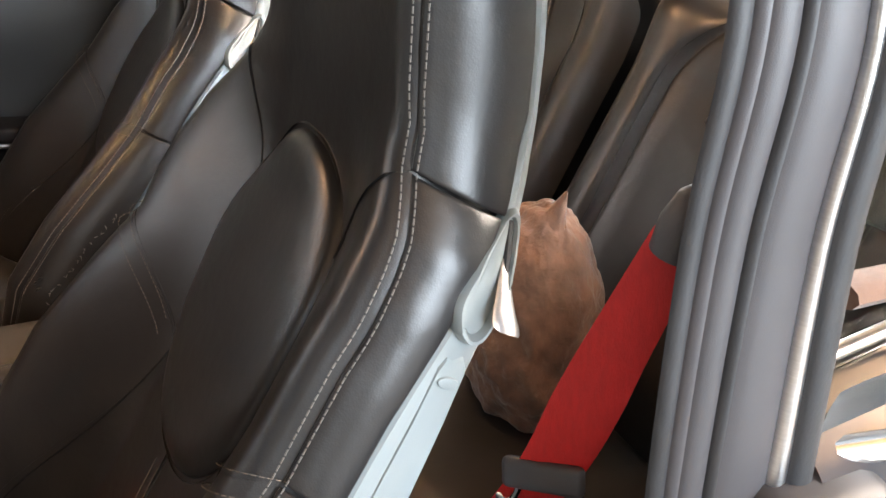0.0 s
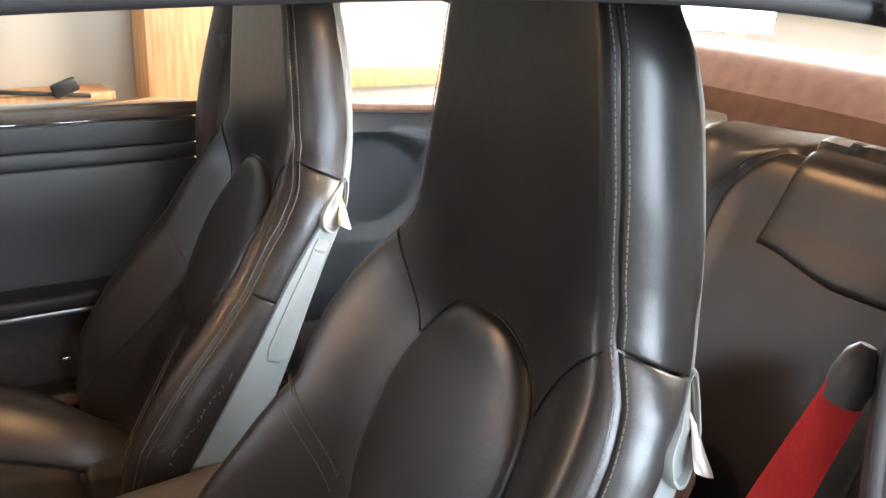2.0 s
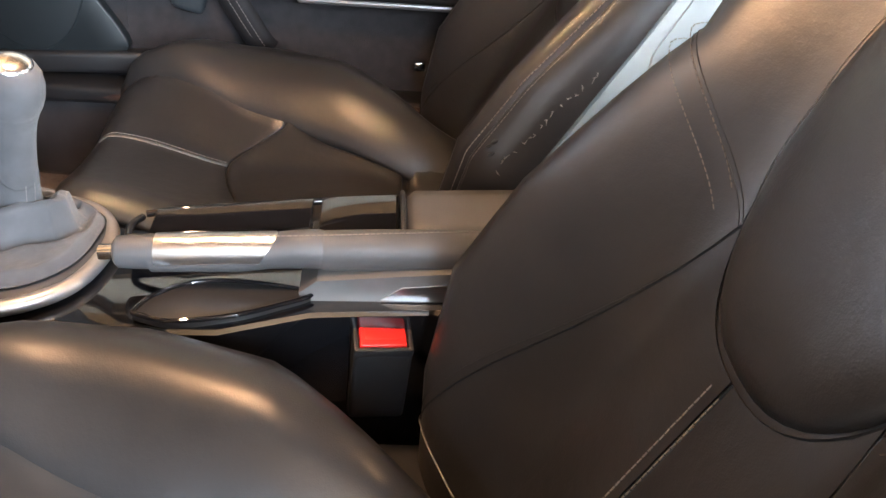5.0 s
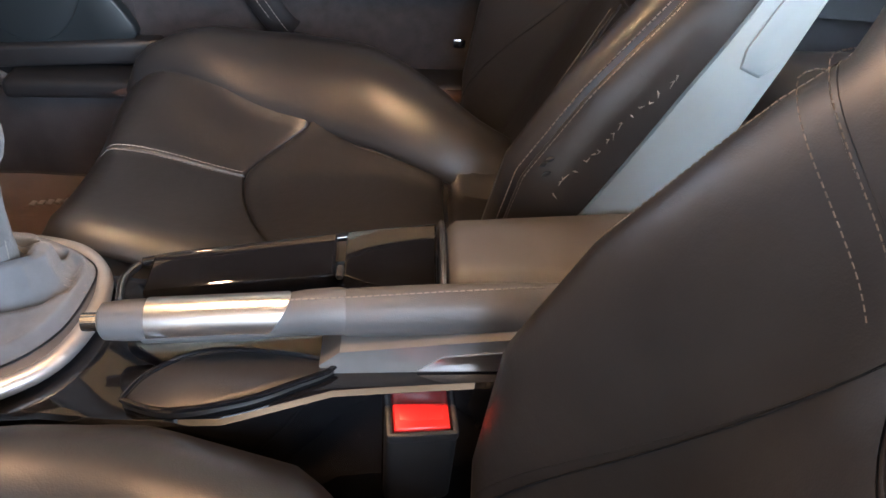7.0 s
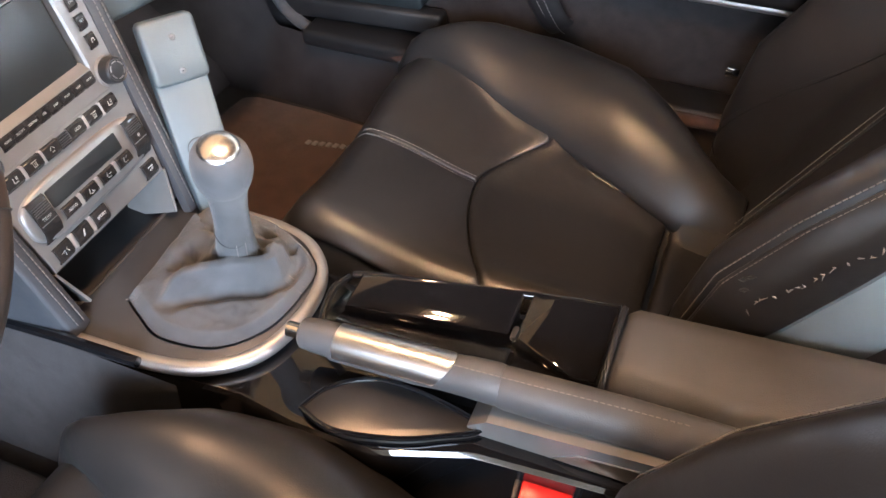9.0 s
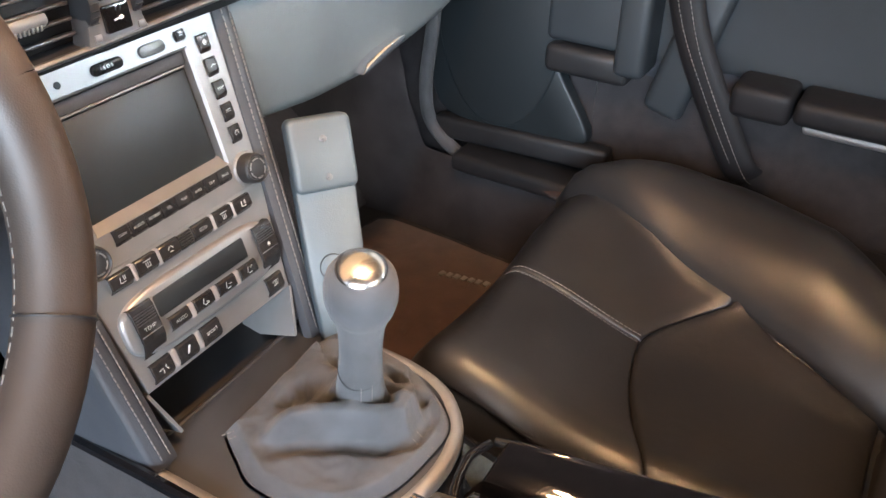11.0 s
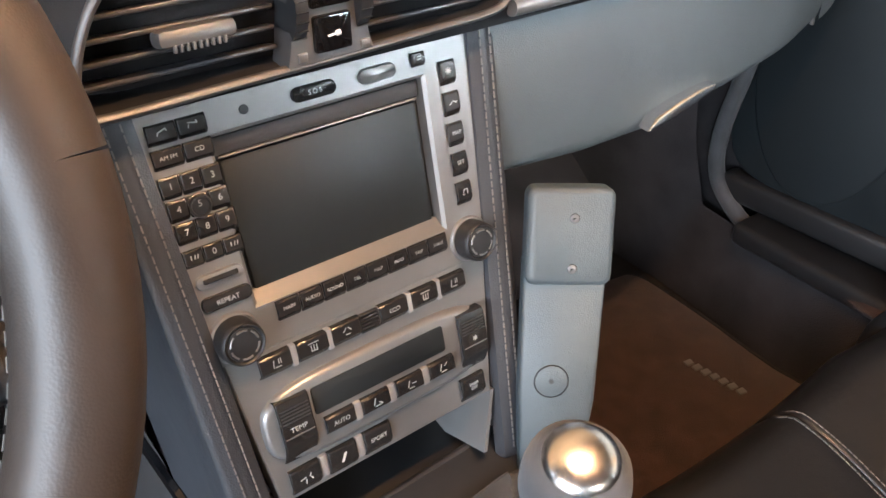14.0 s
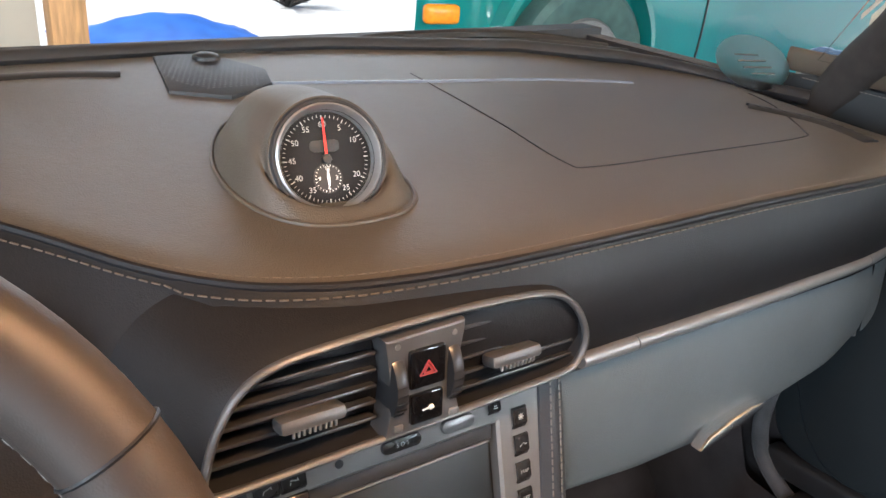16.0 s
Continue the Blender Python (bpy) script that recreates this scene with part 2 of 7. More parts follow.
def rings(loops, caps=True, bm=None):
    """A skin over closed rings of equal count."""
    bm = bm or bmesh.new()
    vs = [[bm.verts.new(p) for p in lp] for lp in loops]
    n = len(vs[0])
    for a, b in zip(vs, vs[1:]):
        for i in range(n):
            bm.faces.new((a[i], a[(i + 1) % n], b[(i + 1) % n], b[i]))
    if caps:
        bm.faces.new(vs[0][::-1])
        bm.faces.new(vs[-1])
    return bm


def cushion(surface, dom, nu, nv, lift=0.004, edge=0.012, drop=0.012):
    """A leather panel on surface(a, b): its rim rounds down into a seam; dom maps u, v to a, b."""
    bm = bmesh.new()

    def at(u, v, h):
        a, b = dom(u, v)
        p = Vector(surface(a, b))
        e = 1e-3
        da, db = Vector(surface(a + e, b)) - Vector(surface(a - e, b)), Vector(surface(a, b + e)) - Vector(surface(a, b - e))
        nrm = da.cross(db)
        nrm = nrm.normalized() if nrm.length > 1e-12 else Vector((0, 0, 1))
        return p + nrm * h

    su = max(1e-4, (Vector(at(1, 0.5, 0)) - Vector(at(0, 0.5, 0))).length)
    sv = max(1e-4, (Vector(at(0.5, 1, 0)) - Vector(at(0.5, 0, 0))).length)

    def steps(n, size):
        k = min(0.2, edge / size)
        inner = [k + (1 - 2 * k) * i / n for i in range(n + 1)]
        return [0, k * 0.12, k * 0.4] + inner + [1 - k * 0.4, 1 - k * 0.12, 1]

    us, vs = steps(nu, su), steps(nv, sv)

    def prof(x, size):
        d = min(x, 1 - x) * size
        q = min(1, d / edge)
        return math.sqrt(max(0, 1 - (1 - q) ** 2))

    rows = []
    for v in vs:
        rows.append([bm.verts.new(at(u, v, lift - drop * (1 - prof(u, su) * prof(v, sv)))) for u in us])
    for r0, r1 in zip(rows, rows[1:]):
        for i in range(len(us) - 1):
            bm.faces.new((r0[i], r0[i + 1], r1[i + 1], r1[i]))
    return bm


def block(center, size, bevel=0.003, segs=2, turn=None, bm=None):
    """A box with rounded edges; turn: degrees about x, y, z."""
    bm = bm or bmesh.new()
    got = bmesh.ops.create_cube(bm, size=1)["verts"]
    m = Matrix.Translation(center) @ (Euler([radians(a) for a in turn]).to_matrix().to_4x4() if turn else Matrix())
    for v in got:
        v.co = Vector((v.co.x * size[0], v.co.y * size[1], v.co.z * size[2]))
    if bevel:
        es = list({e for v in got for e in v.link_edges})
        got = bmesh.ops.bevel(bm, geom=es, offset=min(bevel, 0.49 * min(size)), segments=segs, affect="EDGES", profile=0.5)["verts"]
        got = list(set(got))
    for v in got:
        v.co = m @ v.co
    return bm


def tube(points, radius, segs=10, bm=None, caps=True, flat=1.0, up=(0, 0, 1)):
    """A round bar along points; radius: one number or one per point; flat squeezes it along up."""
    pts = [Vector(p) for p in points]
    rad = radius if isinstance(radius, (list, tuple)) else [radius] * len(pts)
    loops = []
    prev = None
    for i, p in enumerate(pts):
        d = (pts[min(i + 1, len(pts) - 1)] - pts[max(i - 1, 0)]).normalized()
        ref = Vector(up) if abs(d.dot(Vector(up))) < 0.95 else Vector((1, 0, 0))
        if prev is None:
            side = d.cross(ref).normalized()
        else:
            side = (prev - d * prev.dot(d)).normalized()
        prev = side
        top = side.cross(d).normalized()
        loops.append([p + rad[i] * (math.cos(2 * math.pi * k / segs) * side + flat * math.sin(2 * math.pi * k / segs) * top) for k in range(segs)])
    return rings(loops, caps, bm)


def smooth_line(points, n=8):
    """Catmull-Rom through points."""
    P = [Vector(p) for p in points]
    out = []
    for i in range(len(P) - 1):
        a, b, c, d = P[max(i - 1, 0)], P[i], P[i + 1], P[min(i + 2, len(P) - 1)]
        for k in range(n):
            t = k / n
            out.append(0.5 * ((2 * b) + (c - a) * t + (2 * a - 5 * b + 4 * c - d) * t * t + (3 * b - a - 3 * c + d) * t ** 3))
    out.append(P[-1])
    return out


def stitches(points, pitch=0.0062, length=0.0042, thick=0.0011, bm=None):
    """Dashes of thread along a line."""
    bm = bm or bmesh.new()
    P = [Vector(p) for p in points]
    carry = 0.0
    for a, b in zip(P, P[1:]):
        d = b - a
        L = d.length
        if L < 1e-6:
            continue
        d /= L
        s = carry
        while s < L:
            q = a + d * s
            side = d.cross(Vector((0.3, 0.5, 0.81))).normalized() * thick * 0.5
            up = side.cross(d)
            e0, e1 = q - d * length * 0.5, q + d * length * 0.5
            vs = [bm.verts.new(x) for x in (e0 + side, e0 + up, e0 - side, e0 - up, e1 + side, e1 + up, e1 - side, e1 - up)]
            for k in range(4):
                bm.faces.new((vs[k], vs[(k + 1) % 4], vs[4 + (k + 1) % 4], vs[4 + k]))
            s += pitch
        carry = s - L
    return bm


def disc(center, normal, radius, depth, segs=32, bevel=0.0, bm=None):
    """A short cylinder whose outer face looks along normal, with a rounded rim."""
    n = Vector(normal).normalized()
    a = n.orthogonal().normalized()
    b = n.cross(a)
    c = Vector(center)
    prof = [(radius, 0), (radius, depth - bevel), (radius - bevel * 0.3, depth - bevel * 0.3), (radius - bevel, depth)] if bevel else [(radius, 0), (radius, depth)]
    return rings([[c + n * h + r * (math.cos(2 * math.pi * k / segs) * a + math.sin(2 * math.pi * k / segs) * b) for k in range(segs)] for r, h in prof], True, bm)


def lathe(center, axis, profile, segs=32, bm=None, caps=True):
    """Turns (radius, height) pairs about axis."""
    n = Vector(axis).normalized()
    a = n.orthogonal().normalized()
    b = n.cross(a)
    c = Vector(center)
    return rings([[c + n * h + max(r, 1e-4) * (math.cos(2 * math.pi * k / segs) * a + math.sin(2 * math.pi * k / segs) * b) for k in range(segs)] for r, h in profile], caps, bm)


def plate(outline, to3, depth, bevel=0.002, bm=None):
    """A flat piece of that outline; to3(x, y, h) puts it into the world, h up from its back."""
    cx, cy = sum(p[0] for p in outline) / len(outline), sum(p[1] for p in outline) / len(outline)

    def inset(d):
        n = len(outline)
        res = []
        for i in range(n):
            p0, p1, p2 = Vector(outline[i - 1]), Vector(outline[i]), Vector(outline[(i + 1) % n])
            e1, e2 = (p1 - p0).normalized(), (p2 - p1).normalized()
            nrm = Vector((-(e1.y + e2.y), e1.x + e2.x))
            nrm = nrm.normalized() if nrm.length > 1e-6 else Vector((0, 0))
            if nrm.dot(Vector((cx, cy)) - p1) < 0 and n < 7:
                nrm = -nrm
            res.append(p1 + nrm * d)
        return res

    area2 = sum(outline[i - 1][0] * outline[i][1] - outline[i][0] * outline[i - 1][1] for i in range(len(outline)))
    if area2 < 0:
        outline = outline[::-1]
    l0, l1, l2 = outline, outline, inset(bevel)
    return rings([[to3(p[0], p[1], 0) for p in l0], [to3(p[0], p[1], depth - bevel) for p in l1],
                  [to3(p[0], p[1], depth - bevel * 0.3) for p in inset(bevel * 0.3)], [to3(p[0], p[1], depth) for p in l2]], True, bm)


def rrect(cx, cy, w, h, r, n=4):
    """Outline of a rectangle with rounded corners."""
    pts = []
    r = min(r, w / 2 - 1e-4, h / 2 - 1e-4)
    for sx, sy, a0 in ((1, 1, 0), (-1, 1, 90), (-1, -1, 180), (1, -1, 270)):
        for k in range(n + 1):
            a = radians(a0 + 90 * k / n)
            pts.append((cx + sx * (w / 2 - r) + r * math.cos(a), cy + sy * (h / 2 - r) + r * math.sin(a)))
    return pts


def lerp(table, x):
    """Smooth reading of (x, value) pairs."""
    if x <= table[0][0]:
        return table[0][1]
    for (x0, v0), (x1, v1) in zip(table, table[1:]):
        if x <= x1:
            t = (x - x0) / (x1 - x0)
            return v0 + (v1 - v0) * t
    return table[-1][1]


def sstep(a, b, x):
    t = max(0.0, min(1.0, (x - a) / (b - a)))
    return t * t * (3 - 2 * t)


def writing(text, to3, x, y, size, h=0.0006, parent=None, material=None, name="lettering", turn=0.0):
    """Built-in font, laid flat on a surface by to3."""
    cu = bpy.data.curves.new(name, "FONT")
    cu.body, cu.size, cu.align_x, cu.align_y = text, size, "CENTER", "CENTER"
    ob = new(name, cu)
    dg = bpy.context.evaluated_depsgraph_get()
    me = bpy.data.meshes.new_from_object(ob.evaluated_get(dg))
    bpy.data.objects.remove(ob)
    bpy.data.curves.remove(cu)
    ca, sa = math.cos(turn), math.sin(turn)
    for v in me.vertices:
        v.co = to3(x + v.co.x * ca - v.co.y * sa, y + v.co.x * sa + v.co.y * ca, h)
    me.materials.append(material or WHITE_PRINT)
    res = new(name, me)
    if parent:
        res.parent = parent
        res.matrix_parent_inverse = world_of(parent).inverted()
    return res

# ---- front seats ----
SEAT_X = 0.355
HALF = [(-0.07, 0.185), (0.0, 0.222), (0.1, 0.238), (0.2, 0.238), (0.3, 0.231), (0.37, 0.221), (0.45, 0.211), (0.50, 0.203), (0.54, 0.190),
        (0.575, 0.168), (0.62, 0.155), (0.68, 0.146), (0.77, 0.126), (0.80, 0.113), (0.82, 0.098), (0.84, 0.079), (0.855, 0.056), (0.87, 0.03)]
BOLSTER = [(-0.07, 0.03), (0.0, 0.062), (0.1, 0.09), (0.2, 0.084), (0.3, 0.064), (0.37, 0.05), (0.45, 0.045), (0.5, 0.036), (0.56, 0.012), (0.6, 0.0)]


def curve_in(s):
    """Depth of the backrest's middle: the head part stands upright."""
    k = max(0.0, s - 0.47)
    return 3.10 * k * k if k < 0.0772 else 0.479 * k - 0.0185


EDGE = [(-0.07, 0.01), (0.1, 0.008), (0.23, 0.002), (0.37, -0.009), (0.435, -0.014), (0.47, -0.020), (0.51, -0.027), (0.545, -0.036), (0.58, -0.042), (0.64, -0.028), (0.67, -0.014), (0.71, 0.007), (0.75, 0.028), (0.77, 0.042), (0.87, 0.085)]
REAR = [(-0.07, -0.08), (0.2, -0.087), (0.38, -0.076), (0.44, -0.073), (0.51, -0.073), (0.55, -0.074), (0.60, -0.066), (0.632, -0.055), (0.676, -0.036), (0.749, -0.003), (0.80, 0.025), (0.87, 0.065)]
RIDGE_Q = [(-0.07, 0.94), (0.3, 0.95), (0.5, 0.95), (0.56, 0.95), (0.9, 0.955)]
LEAN_BACK = [0.0, 1.0]
# how much wider the seat is on the side of the console than beside its door
INNER_SIDE = [(-0.07, 0.030), (0.2, 0.028), (0.33, 0.021), (0.372, 0.012), (0.40, 0.026), (0.46, 0.034), (0.52, 0.026), (0.57, 0.004), (0.62, -0.007), (0.74, -0.014), (0.8, -0.010), (0.87, -0.004)]
WIDER = [0.0]


def back_pt(sx, s, d):
    k = s * LEAN_BACK[1]
    if sx > 0 and WIDER[0]:
        sx += WIDER[0] * lerp(INNER_SIDE, s) * sstep(0.3, 0.9, sx / lerp(HALF, s))
    return Vector((sx, -0.60 + LEAN_BACK[0] * k - 0.433 * k + 0.901 * d, 0.40 + 0.901 * k + 0.433 * d))


def back_d(sx, s):
    w = lerp(HALF, s)
    q = min(1.3, abs(sx) / w)
    d = curve_in(s) + lerp(BOLSTER, s) * sstep(0.36, 0.86, q)
    d -= (0.05 - 0.022 * sstep(0.48, 0.62, s)) * max(0.0, (q - 0.86) / 0.14) ** 2
    return d - 0.06 * max(0.0, (s - 0.82) / 0.05) ** 2


def back(sx, s, extra=0.0):
    """A point of the backrest's leather, from the middle sideways and up."""
    return back_pt(sx, s, back_d(sx, s) + extra)


def flank(u, s, side):
    """The bolster's side, from the stitched ridge (u = 0) back to the shell's edge (u = 1)."""
    w = lerp(HALF, s)
    x0 = w * lerp(RIDGE_Q, s)
    d0, d2 = back_d(x0, s), lerp(EDGE, s) - 0.06 * max(0.0, (s - 0.82) / 0.05) ** 2
    head = sstep(0.5, 0.58, s) * (1 - sstep(0.80, 0.87, s))
    x1, d1 = w + 0.009 + 0.008 * head, d0 - 0.42 * (d0 - d2)
    x2 = w + 0.004 + 0.006 * head
    a, b, c = (1 - u) ** 2, 2 * u * (1 - u), u * u
    return back_pt(side * (a * x0 + b * x1 + c * x2), s, a * d0 + b * d1 + c * d2)


# seam of the rolled bolster, its crest and its outer edge, along the cushion
ROLL_IN = [(-0.60, -0.012), (-0.52, -0.004), (-0.41, 0.038), (-0.34, 0.064), (-0.233, 0.106), (-0.132, 0.144), (-0.10, 0.150)]
ROLL_MID = [(-0.60, 0.03), (-0.556, 0.048), (-0.47, 0.105), (-0.398, 0.138), (-0.323, 0.168), (-0.25, 0.182), (-0.16, 0.173), (-0.13, 0.168), (-0.085, 0.164)]
ROLL_OUT = [(-0.60, 0.06), (-0.556, 0.09), (-0.515, 0.135), (-0.46, 0.19), (-0.42, 0.232), (-0.3, 0.270), (-0.22, 0.252), (-0.16, 0.200), (-0.13, 0.182), (-0.10, 0.174), (-0.085, 0.172)]
RISE = [(-0.6, 0.040), (-0.5, 0.070), (-0.42, 0.083), (-0.3, 0.083), (-0.22, 0.070), (-0.14, 0.046)]
SEAM_UP = [(-0.6, 0.004), (-0.52, 0.008), (-0.41, 0.020), (-0.34, 0.034), (-0.233, 0.044), (-0.132, 0.034)]


def seat_base(sx, y):
    """Top of the seat cushion: a low near side, a rolled bolster on the far side."""
    r0, r1 = lerp(ROLL_IN, y), lerp(ROLL_OUT, y)
    rm = min(r1 - 0.004, max(r0 + 0.012, lerp(ROLL_MID, y)))
    rise = lerp(RISE, y)
    z = 0.374
    if sx < -0.02:
        z += 0.026 * ((-0.02 - sx) / 0.195) ** 2
    elif sx <= r0:
        z += lerp(SEAM_UP, y) * ((sx + 0.02) / (r0 + 0.02)) ** 1.6
    elif sx <= rm:
        z += lerp(SEAM_UP, y) + (rise + 0.022 - lerp(SEAM_UP, y)) * math.sin(0.5 * math.pi * (sx - r0) / (rm - r0)) ** 0.85
    else:
        t = 0.5 + 0.5 * (sx - rm) / (r1 - rm)
        z += rise + 0.022 * math.sin(math.pi * min(1, t)) - 0.3 * max(0, t - 0.55) ** 2
    if sx < -0.18:
        z -= 0.035 * ((-0.18 - sx) / 0.035) ** 2
    z -= 0.05 * max(0, (y + 0.125) / 0.04) ** 2
    z -= 0.035 * sstep(0.08, 0.19, sx) * max(0, (y + 0.20) / 0.10) ** 2
    z += 0.042 * sstep(-0.31, -0.12, y) - 0.03 * sstep(-0.42, -0.6, y)
    return Vector((sx, y, z))


def build_seat(label):
    seat = thing("driver_seat", label, "car seat", (0, -0.36, 0.24), "front seats")
    N = 44

    # leather body behind the panels
    def body_ring(s):
        w = lerp(HALF, s) * 0.958
        front = [back(w * (2 * i / N - 1), s, -0.0016) for i in range(N + 1)]
        return front + [back_pt(w * g, s, lerp(EDGE, s) - 0.01) for g in (1, 0.5, 0, -0.5, -1)]

    ss = [-0.07, -0.04, 0.0, 0.05, 0.1, 0.15, 0.2, 0.25, 0.3, 0.34, 0.37, 0.41, 0.45, 0.48, 0.5, 0.52, 0.54, 0.56, 0.58, 0.6, 0.64, 0.68, 0.72, 0.77, 0.8, 0.82, 0.84, 0.855, 0.866]
    part("backrest_core", rings([body_ring(s) for s in ss]), LEATHER, seat, angle=60)

    # hard shell round the back
    def shell_ring(s):
        w = lerp(HALF, s) + 0.0030 + 0.002 * sstep(0.5, 0.58, s) * (1 - sstep(0.80, 0.87, s))
        e, r = lerp(EDGE, s) - 0.002 - 0.06 * max(0.0, (s - 0.82) / 0.05) ** 2, lerp(REAR, s) - 0.06 * max(0.0, (s - 0.82) / 0.05) ** 2
        deep = e - r
        half = [(w - 0.030, r + 0.006), (w - 0.014, e - 0.008), (w - 0.003, e), (w, e - 0.003), (w + 0.001, e - 0.3 * deep), (w - 0.004, e - 0.65 * deep), (w - 0.016, e - 0.9 * deep), (w - 0.035, r), (w * 0.6, r - 0.012), (0.0, r - 0.016)]
        return [back_pt(x, s, d) for x, d in half] + [back_pt(-x, s, d) for x, d in half[-2::-1]]

    shell = part("back_shell", rings([shell_ring(s) for s in ss]), SHELL, seat, "blue-grey hard plastic shell", angle=35)

    # head panel with an arched lower edge
    def low_edge(a):
        return 0.390 + 0.156 * (1 - (a / 0.104) ** 2.4) ** 0.417 if a < 0.092 else 0.478 + 0.097 * ((a - 0.092) / 0.073) ** 0.6

    def head_dom(u, v):
        g = 2 * u - 1
        s0 = low_edge(abs(g) * 0.165)
        s = s0 + (0.862 - s0) * v
        return g * min(0.165, lerp(RIDGE_Q, s) * lerp(HALF, s)), s

    part("head_panel", cushion(back, head_dom, 96, 24, 0.002, 0.003, 0.0024), LEATHER, seat)

    # oval insert
    def oval(u, v):
        a = 2 * math.pi * u
        ca, sa = math.cos(a), math.sin(a)
        return 0.103 * v * math.copysign(abs(sa) ** 0.833, sa), 0.390 + 0.153 * v * math.copysign(abs(ca) ** 0.833, ca)

    bm = bmesh.new()
    rows = []
    for v, hgt in ((0.02, 0.017), (0.25, 0.0168), (0.5, 0.016), (0.7, 0.0145), (0.82, 0.0125), (0.9, 0.0095), (0.95, 0.0062), (0.985, 0.0022), (1.0, -0.0022)):
        rows.append([bm.verts.new(back(*oval(k / 48, v), hgt)) for k in range(48)])
    for r0, r1 in zip(rows, rows[1:]):
        for k in range(48):
            bm.faces.new((r0[k], r0[(k + 1) % 48], r1[(k + 1) % 48], r1[k]))
    bm.faces.new(rows[0])
    part("oval_insert", bm, LEATHER, seat, angle=80)

    # bolsters and lumbar panel
    def oval_half(s):
        k = abs(s - 0.390) / 0.153
        return 0.103 * (1 - k ** 2.4) ** 0.417 if k < 1 else 0.0

    def inner_edge(s):
        return max(oval_half(s), 0.089 + 0.28 * max(0.0, 0.283 - s))

    def seam(t):
        """From the oval out to the edge, between side and shoulder bolster."""
        return 0.102 + (0.221 - 0.102) * t, 0.29 + 0.082 * t ** 0.8

    for side in (-1, 1):
        def upper(u, v, side=side):
            s_in, s_out = 0.292 + 0.186 * v, 0.374 + 0.200 * v
            a, b = max(oval_half(s_in), 0.089 if s_in < 0.33 else 0.0) + 0.002, lerp(HALF, s_out) * lerp(RIDGE_Q, s_out)
            return side * (a + (b - a) * u), s_in + (s_out - s_in) * (u ** 0.8 * (1 - v) + u ** 0.6 * v)

        def lower(u, v, side=side):
            s_in, s_out = -0.05 + 0.338 * v, -0.05 + 0.420 * v
            a, b = inner_edge(s_in) + 0.002, lerp(HALF, s_out) * lerp(RIDGE_Q, s_out)
            return side * (a + (b - a) * u), s_in + (s_out - s_in) * u ** 0.8

        part("shoulder_bolster", cushion(back, upper, 18, 20, 0.003, 0.003, 0.0022), LEATHER, seat)
        part("side_bolster", cushion(back, lower, 20, 32, 0.003, 0.003, 0.0022), LEATHER, seat)
        for ds in (-0.009, 0.009):
            line = [back(side * seam(k / 24)[0], seam(k / 24)[1] + ds, 0.0045) for k in range(1, 24)]
            part("stitching", stitches(line, 0.0052, 0.0034, 0.0009), TAN_THREAD, seat, "tan thread")
        ridge_s = [-0.02 + 0.86 * k / 140 for k in range(141)]
        inner = [back(side * (lerp(HALF, s) * lerp(RIDGE_Q, s) - 0.0020), s, 0.0032) for s in ridge_s]
        outer = [flank(0.055, s, side) + Vector((side * 0.0022, 0.0016, 0.001)) for s in ridge_s]
        part("stitching", stitches(inner, 0.0056, 0.0042, 0.0013), THREAD, seat, "pale thread")
        part("stitching", stitches(outer, 0.0056, 0.0042, 0.0013), THREAD, seat, "pale thread")
        # leather flanks below, between and above the two cross seams
        for name, s0, s1, lift in (("side_bolster_flank", -0.05, 0.371, 0.0032), ("shoulder_flank", 0.373, 0.574, 0.0015), ("head_side_panel", 0.576, 0.845, 0.0025)):
            bm = cushion(lambda u, s, side=side: flank(u, s, side), lambda u, v, s0=s0, s1=s1: (u, s0 + (s1 - s0) * v), 12, 26, -lift * side, 0.003, -0.0016 * side)
            part(name, bm, LEATHER, seat)

    # lumbar panels under the oval, with a stitched seam down the middle
    def lumbar(u, v, side):
        top = 0.390 - 0.157 * (1 - min(1.0, (0.089 * u / 0.104)) ** 2.4) ** 0.417
        return side * ((0.001 + 0.088 * u) + (0.085 * u) * (1 - v)), -0.04 + (top + 0.04) * v

    for side in (-1, 1):
        part("lumbar_panel", cushion(back, lambda u, v, side=side: lumbar(u if side > 0 else 1 - u, v, side), 12, 16, 0.0024, 0.0032, 0.0026), LEATHER, seat)
    for off in (-0.006, 0.006):
        line = [back(off, -0.02 + 0.245 * k / 30, 0.0042) for k in range(31)]
        part("stitching", stitches(line, 0.0056, 0.0042, 0.0013), THREAD, seat, "pale thread")

    # release lever in a drop-shaped raised bezel on the shell's side
    def on_side(s, d, h):
        return back_pt(-(lerp(HALF, s) + 0.0045 - 0.12 * max(0.0, -0.03 - d) ) - h, s, d)

    drop = [(0.503, -0.030), (0.520, -0.023), (0.545, -0.029), (0.565, -0.039), (0.577, -0.046), (0.582, -0.052), (0.577, -0.058), (0.562, -0.060), (0.542, -0.060), (0.520, -0.058), (0.503, -0.052), (0.498, -0.041)]
    drop = [(p.x, p.y) for p in smooth_line([(a, b, 0) for a, b in drop + drop[:1]], 5)[:-1]]
    cx, cy = 0.533, -0.046
    bezel_rows = []
    for k, h in ((1.12, -0.002), (1.06, 0.005), (0.96, 0.0085), (0.84, 0.008), (0.74, 0.004), (0.70, -0.001)):
        bezel_rows.append([on_side(cx + (a - cx) * (1 + (k - 1) * 0.45), cy + (b - cy) * k, h) for a, b in drop])
    lever = part("lever_bezel", rings(bezel_rows, caps=False), SHELL, shell, "grey drop-shaped bezel")
